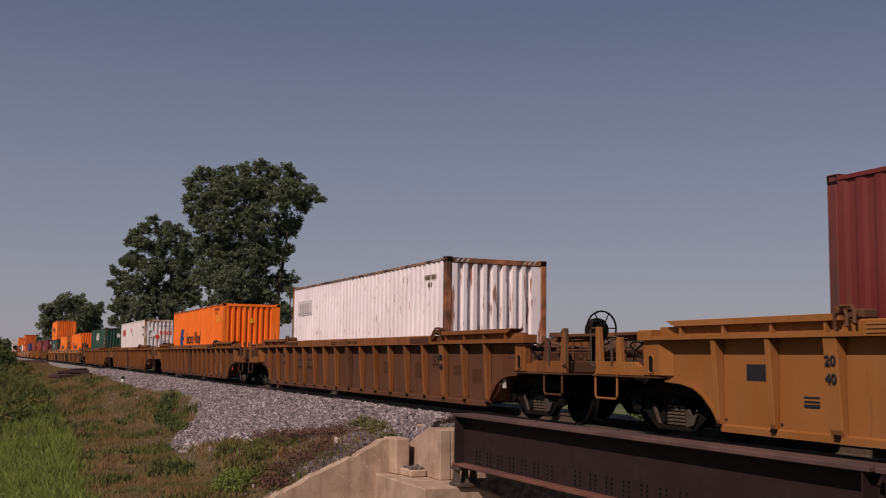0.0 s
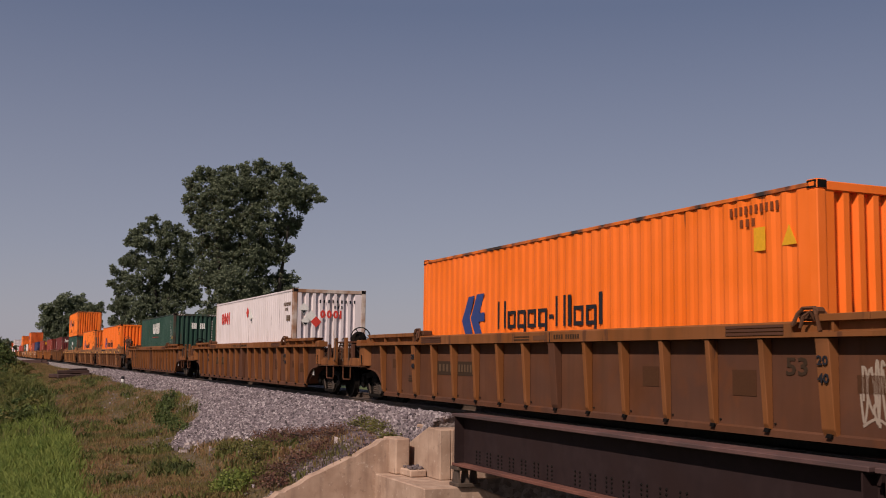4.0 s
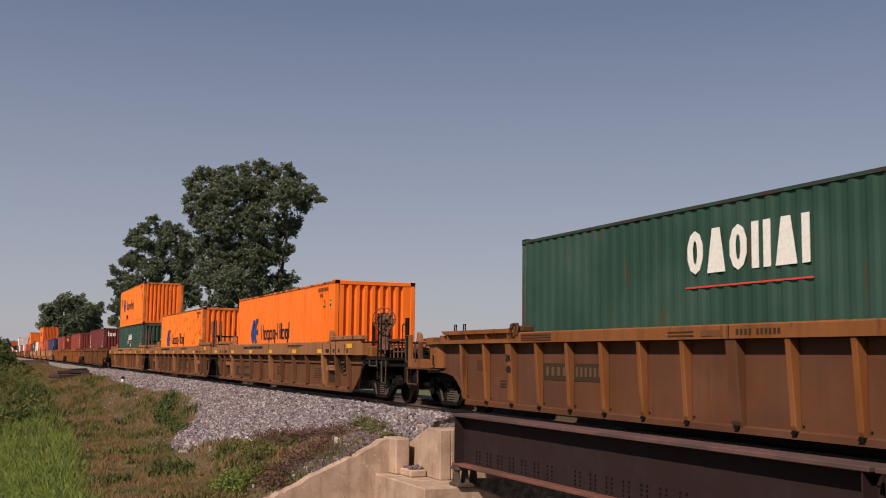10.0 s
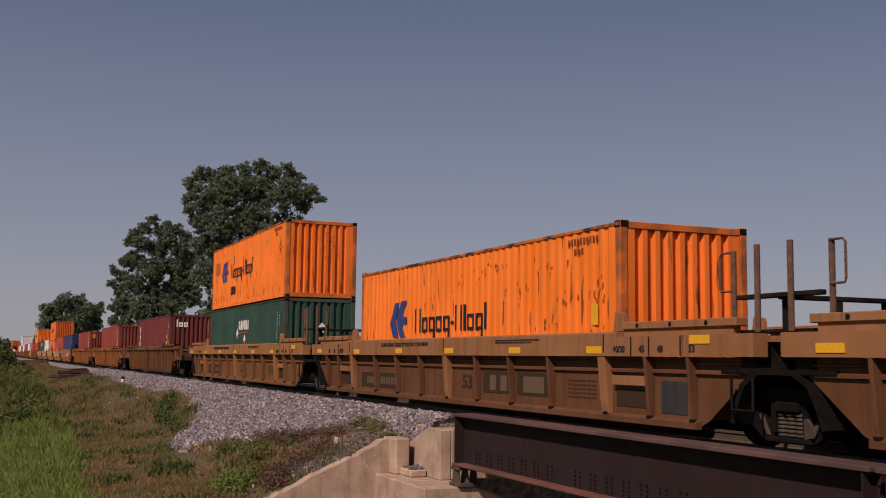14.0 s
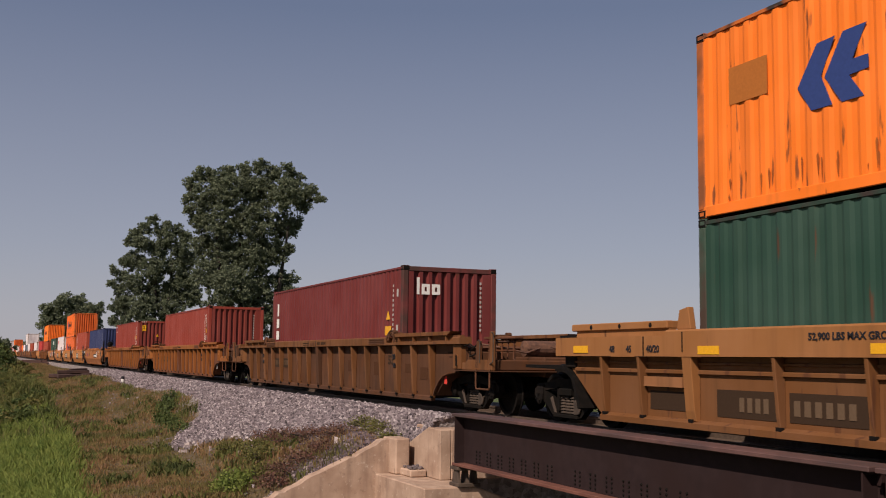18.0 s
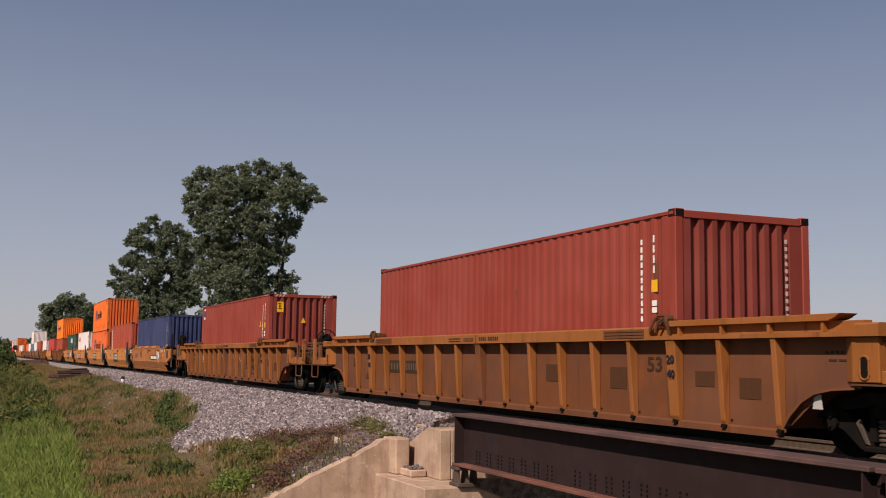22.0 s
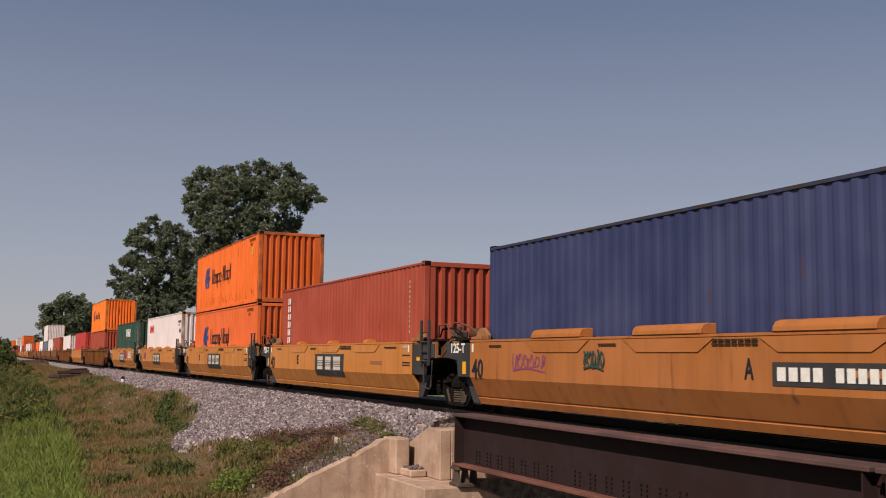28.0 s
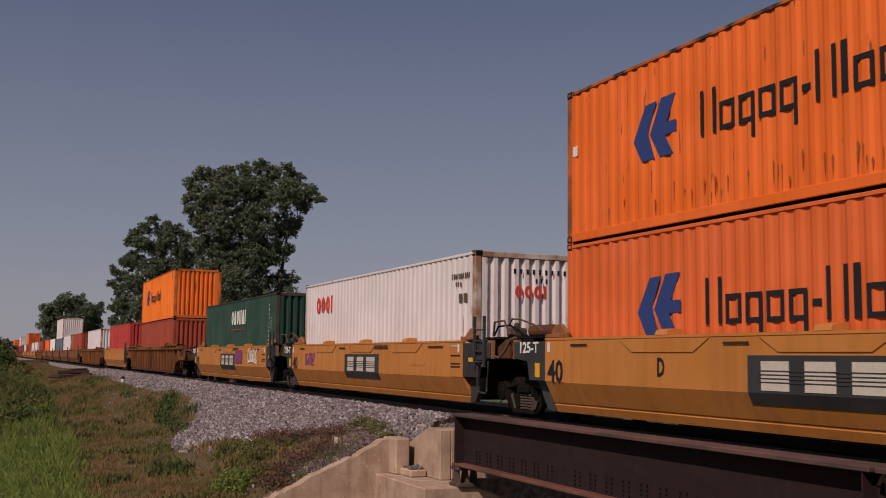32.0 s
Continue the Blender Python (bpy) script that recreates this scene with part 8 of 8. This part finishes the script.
        # shade of the step openings painted as flat dark rectangles
        for a in (6.2, -7.05):
            on_side(car, [rect(a, a + 0.85, 0.40, 0.66)], DIM_MARK, "step_opening", "flat dark patch for a shaded step opening", y=-1.357)
        for a in (6.2, -7.1):
            on_side(car, [rect(a, a + 0.9, 0.72, 0.86)], TAN_CAR, "step_bracket", y=-1.40, thick=0.04)
        letter(car, "52,900 LBS MAX GROSS WT FOR 20 FT CONTAINER", -2.25, 1.37, 0.085, BLACK_MARK, -1.531, 2.86)
        for tx, tt in ((6.52, "40/20"), (7.11, "45"), (7.56, "48"), (8.28, "53")):
            letter(car, tt, tx, 1.24, 0.10, BLACK_MARK, -1.526)
        for tx, tt in ((-6.75, "40/20"), (-7.35, "45"), (-7.8, "48")):
            letter(car, tt, tx, 1.24, 0.10, BLACK_MARK, -1.526)
        on_side(car, bar_row(2.4, 4.1, 1.40, 1.425, 9, 0.9) + bar_row(2.4, 3.8, 1.36, 1.385, 9, 0.9), DIM_MARK, "stencil_bar", y=-1.531)
    on_side(CARS["h2"], [rect(2.95, 4.2, 0.45, 0.85), rect(1.55, 2.75, 0.45, 0.85)], DIM_MARK, "emblem_panel", "faded dark emblem panel", y=-1.357)
    on_side(CARS["h2"], [rect(1.85, 2.1, 0.50, 0.78), rect(2.3, 2.55, 0.50, 0.78), rect(3.2, 3.95, 0.50, 0.78)], GREY_MARK, "emblem", y=-1.364)
    letter(CARS["hl"], "B", -5.95, 0.93, 0.17, BLACK_MARK, -1.512, 0.12)
    # smooth yellow units
    for i, k in enumerate(("bl", "tr", "so", "o2", "g2")):
        car = CARS[k]
        letter(car, "40", -5.90, 0.87, 0.36, BLACK_MARK, -1.549, 0.50)
        if k in ("tr", "so", "o2", "g2"):
            bm = bm_new()
            prism(bm, [(-1.541, 1.16), (-1.548, 1.16), (-1.548, 0.71), (-1.478, 0.565), (-1.471, 0.565), (-1.541, 0.71)], "x", -1.15, 1.42)
            panel = part("emblem_panel", bm, BLACK_PANEL, car, "black panel with white block emblem")
            on_side(panel, [rect(-0.90, -0.42, 0.74, 1.09), rect(-0.16, 0.32, 0.74, 1.09), rect(0.56, 1.16, 0.74, 1.09)], EMBLEM_WHITE, "emblem", y=-1.5485)
            on_side(panel, [rect(-0.95, 1.20, zz, zz + 0.016) for zz in (0.83, 0.875, 0.92, 0.965)], BLACK_PANEL, "emblem_stripe", y=-1.5555, thick=0.002)
            letter(car, "125-T", -6.86, 1.27, 0.19, WHITE_MARK, -1.536, 0.66)
            on_side(car, [rect(-6.62, -6.46, 0.78, 1.02)], YELLOW_MARK, "notice_plate", y=-1.536)
        for a, b, c, d in ((-1.6, -1.1, 1.30, 1.33), (1.15, 2.05, 1.34, 1.365), (1.15, 2.05, 1.29, 1.315), (4.5, 5.3, 1.30, 1.33), (-5.4, -4.9, 1.30, 1.33)):
            on_side(car, bar_row(a, b, c, d, 7, 0.85), DIM_MARK, "stencil_bar", y=-1.557)
        on_side(car, bar_row(5.68, 6.15, 1.12, 1.15, 4, 0.85) + bar_row(5.68, 6.15, 0.96, 0.99, 4, 0.85) + bar_row(5.68, 6.15, 0.90, 0.93, 4, 0.85), DIM_MARK, "stencil_bar", y=-1.550)
        on_side(car, [rect(5.70, 6.0, 1.30, 1.35)], SOFT_MARK, "notice_plate", y=-1.550)
        on_side(car, [rect(6.02, 6.09, 1.20, 1.36), rect(-6.16, -6.09, 1.20, 1.36)], WHITE_MARK, "reflector", "white reflective strip", y=-1.5505)
        on_side(car, [rect(6.5, 6.75, 1.02, 1.1)], YELLOW_MARK, "notice_plate", y=-1.536)
        on_side(car, [rect(3.5, 4.3, 0.92, 1.0)], TAN_CAR if k == "tr" else YELLOW_CAR, "pale_patch", y=-1.541)
    for k, ch in (("bl", "A"), ("tr", "E"), ("so", "D")):
        letter(CARS[k], ch, 1.85 if k == "bl" else -2.97, 0.98, 0.26, BLACK_MARK, -1.541, 0.17)
    bl = CARS["bl"]
    on_side(bl, [rect(7.05, 7.22, 1.22, 1.40)], YELLOW_MARK, "notice_plate", y=-1.537)
    on_side(bl, bar_row(7.35, 7.65, 1.30, 1.32, 3, 0.7) + bar_row(7.35, 7.65, 1.22, 1.24, 3, 0.7), DIM_MARK, "stencil_bar", y=-1.537)
    on_side(bl, [rect(6.35, 6.41, 1.22, 1.36)], WHITE_MARK, "reflector", y=-1.537)
    letter(bl, "125-T", -6.86, 1.27, 0.19, WHITE_MARK, -1.536, 0.66)
    on_side(bl, [rect(-6.62, -6.46, 0.78, 1.02)], YELLOW_MARK, "notice_plate", y=-1.536)
    p = on_side(bl, [rect(2.27, 4.7, 0.80, 1.08)], BLACK_PANEL, "number_panel", "black number panel with white bars", y=-1.541)
    on_side(p, bar_row(2.36, 3.15, 0.86, 1.02, 4, 0.72) + bar_row(3.30, 4.28, 0.86, 1.02, 6, 0.72), WHITE_MARK, "number_bar", y=-1.548)
    scribble(bl, [[(4.62, 1.28), (4.48, 1.15), (4.50, 0.92), (4.66, 0.86), (4.82, 1.0)], [(4.86, 1.24), (4.90, 1.0), (4.84, 0.80)], [(4.80, 1.15), (5.0, 1.25), (5.02, 1.08), (4.9, 1.02)], [(5.08, 1.18), (5.14, 0.88), (5.2, 1.22)], [(5.22, 1.2), (5.26, 0.95), (5.34, 1.1), (5.4, 0.62)]], WHITE_MARK, -1.558, 0.06)
    scribble(bl, loops(-4.5, -3.3, 0.88, 1.2, 6, 8), PURPLE_SPRAY, -1.5445, 0.025)
    scribble(bl, loops(-2.05, -1.45, 0.95, 1.25, 5, 9), TEAL_SPRAY, -1.5605, 0.03)
    g2 = CARS["g2"]
    scribble(g2, loops(3.6, 5.0, 0.85, 1.35, 6, 12), WHITE_MARK, -1.5605, 0.05)
    on_side(g2, [rect(1.6, 2.7, 0.82, 1.3)], PURPLE_SPRAY, "graffiti", "faded purple sprayed patch", y=-1.557)
    scribble(CARS["o2"], loops(-4.9, -3.9, 0.85, 1.2, 5, 14), PURPLE_SPRAY, -1.5445, 0.05)


car_markings()


# ---- what moves: the whole train rolls by, its wheels turn ----
def motions():
    times = [0, 4, 8, 12, 16, 20, 24, 28, 32]
    for ob, x in MOVERS:
        base = ob.location.copy()
        walk(ob, [(t, pose(x + run(t), base.y, base.z)) for t in times])
    steps = [i / 15 for i in range(0, 32 * 15 + 1)]
    for w, wx in WHEELS:
        turn = random.uniform(0, 360)
        walk(w, [(t, pose(wx, 0, 0.42, 0, turn + math.degrees(run(t) / 0.42), 0)) for t in steps])


motions()
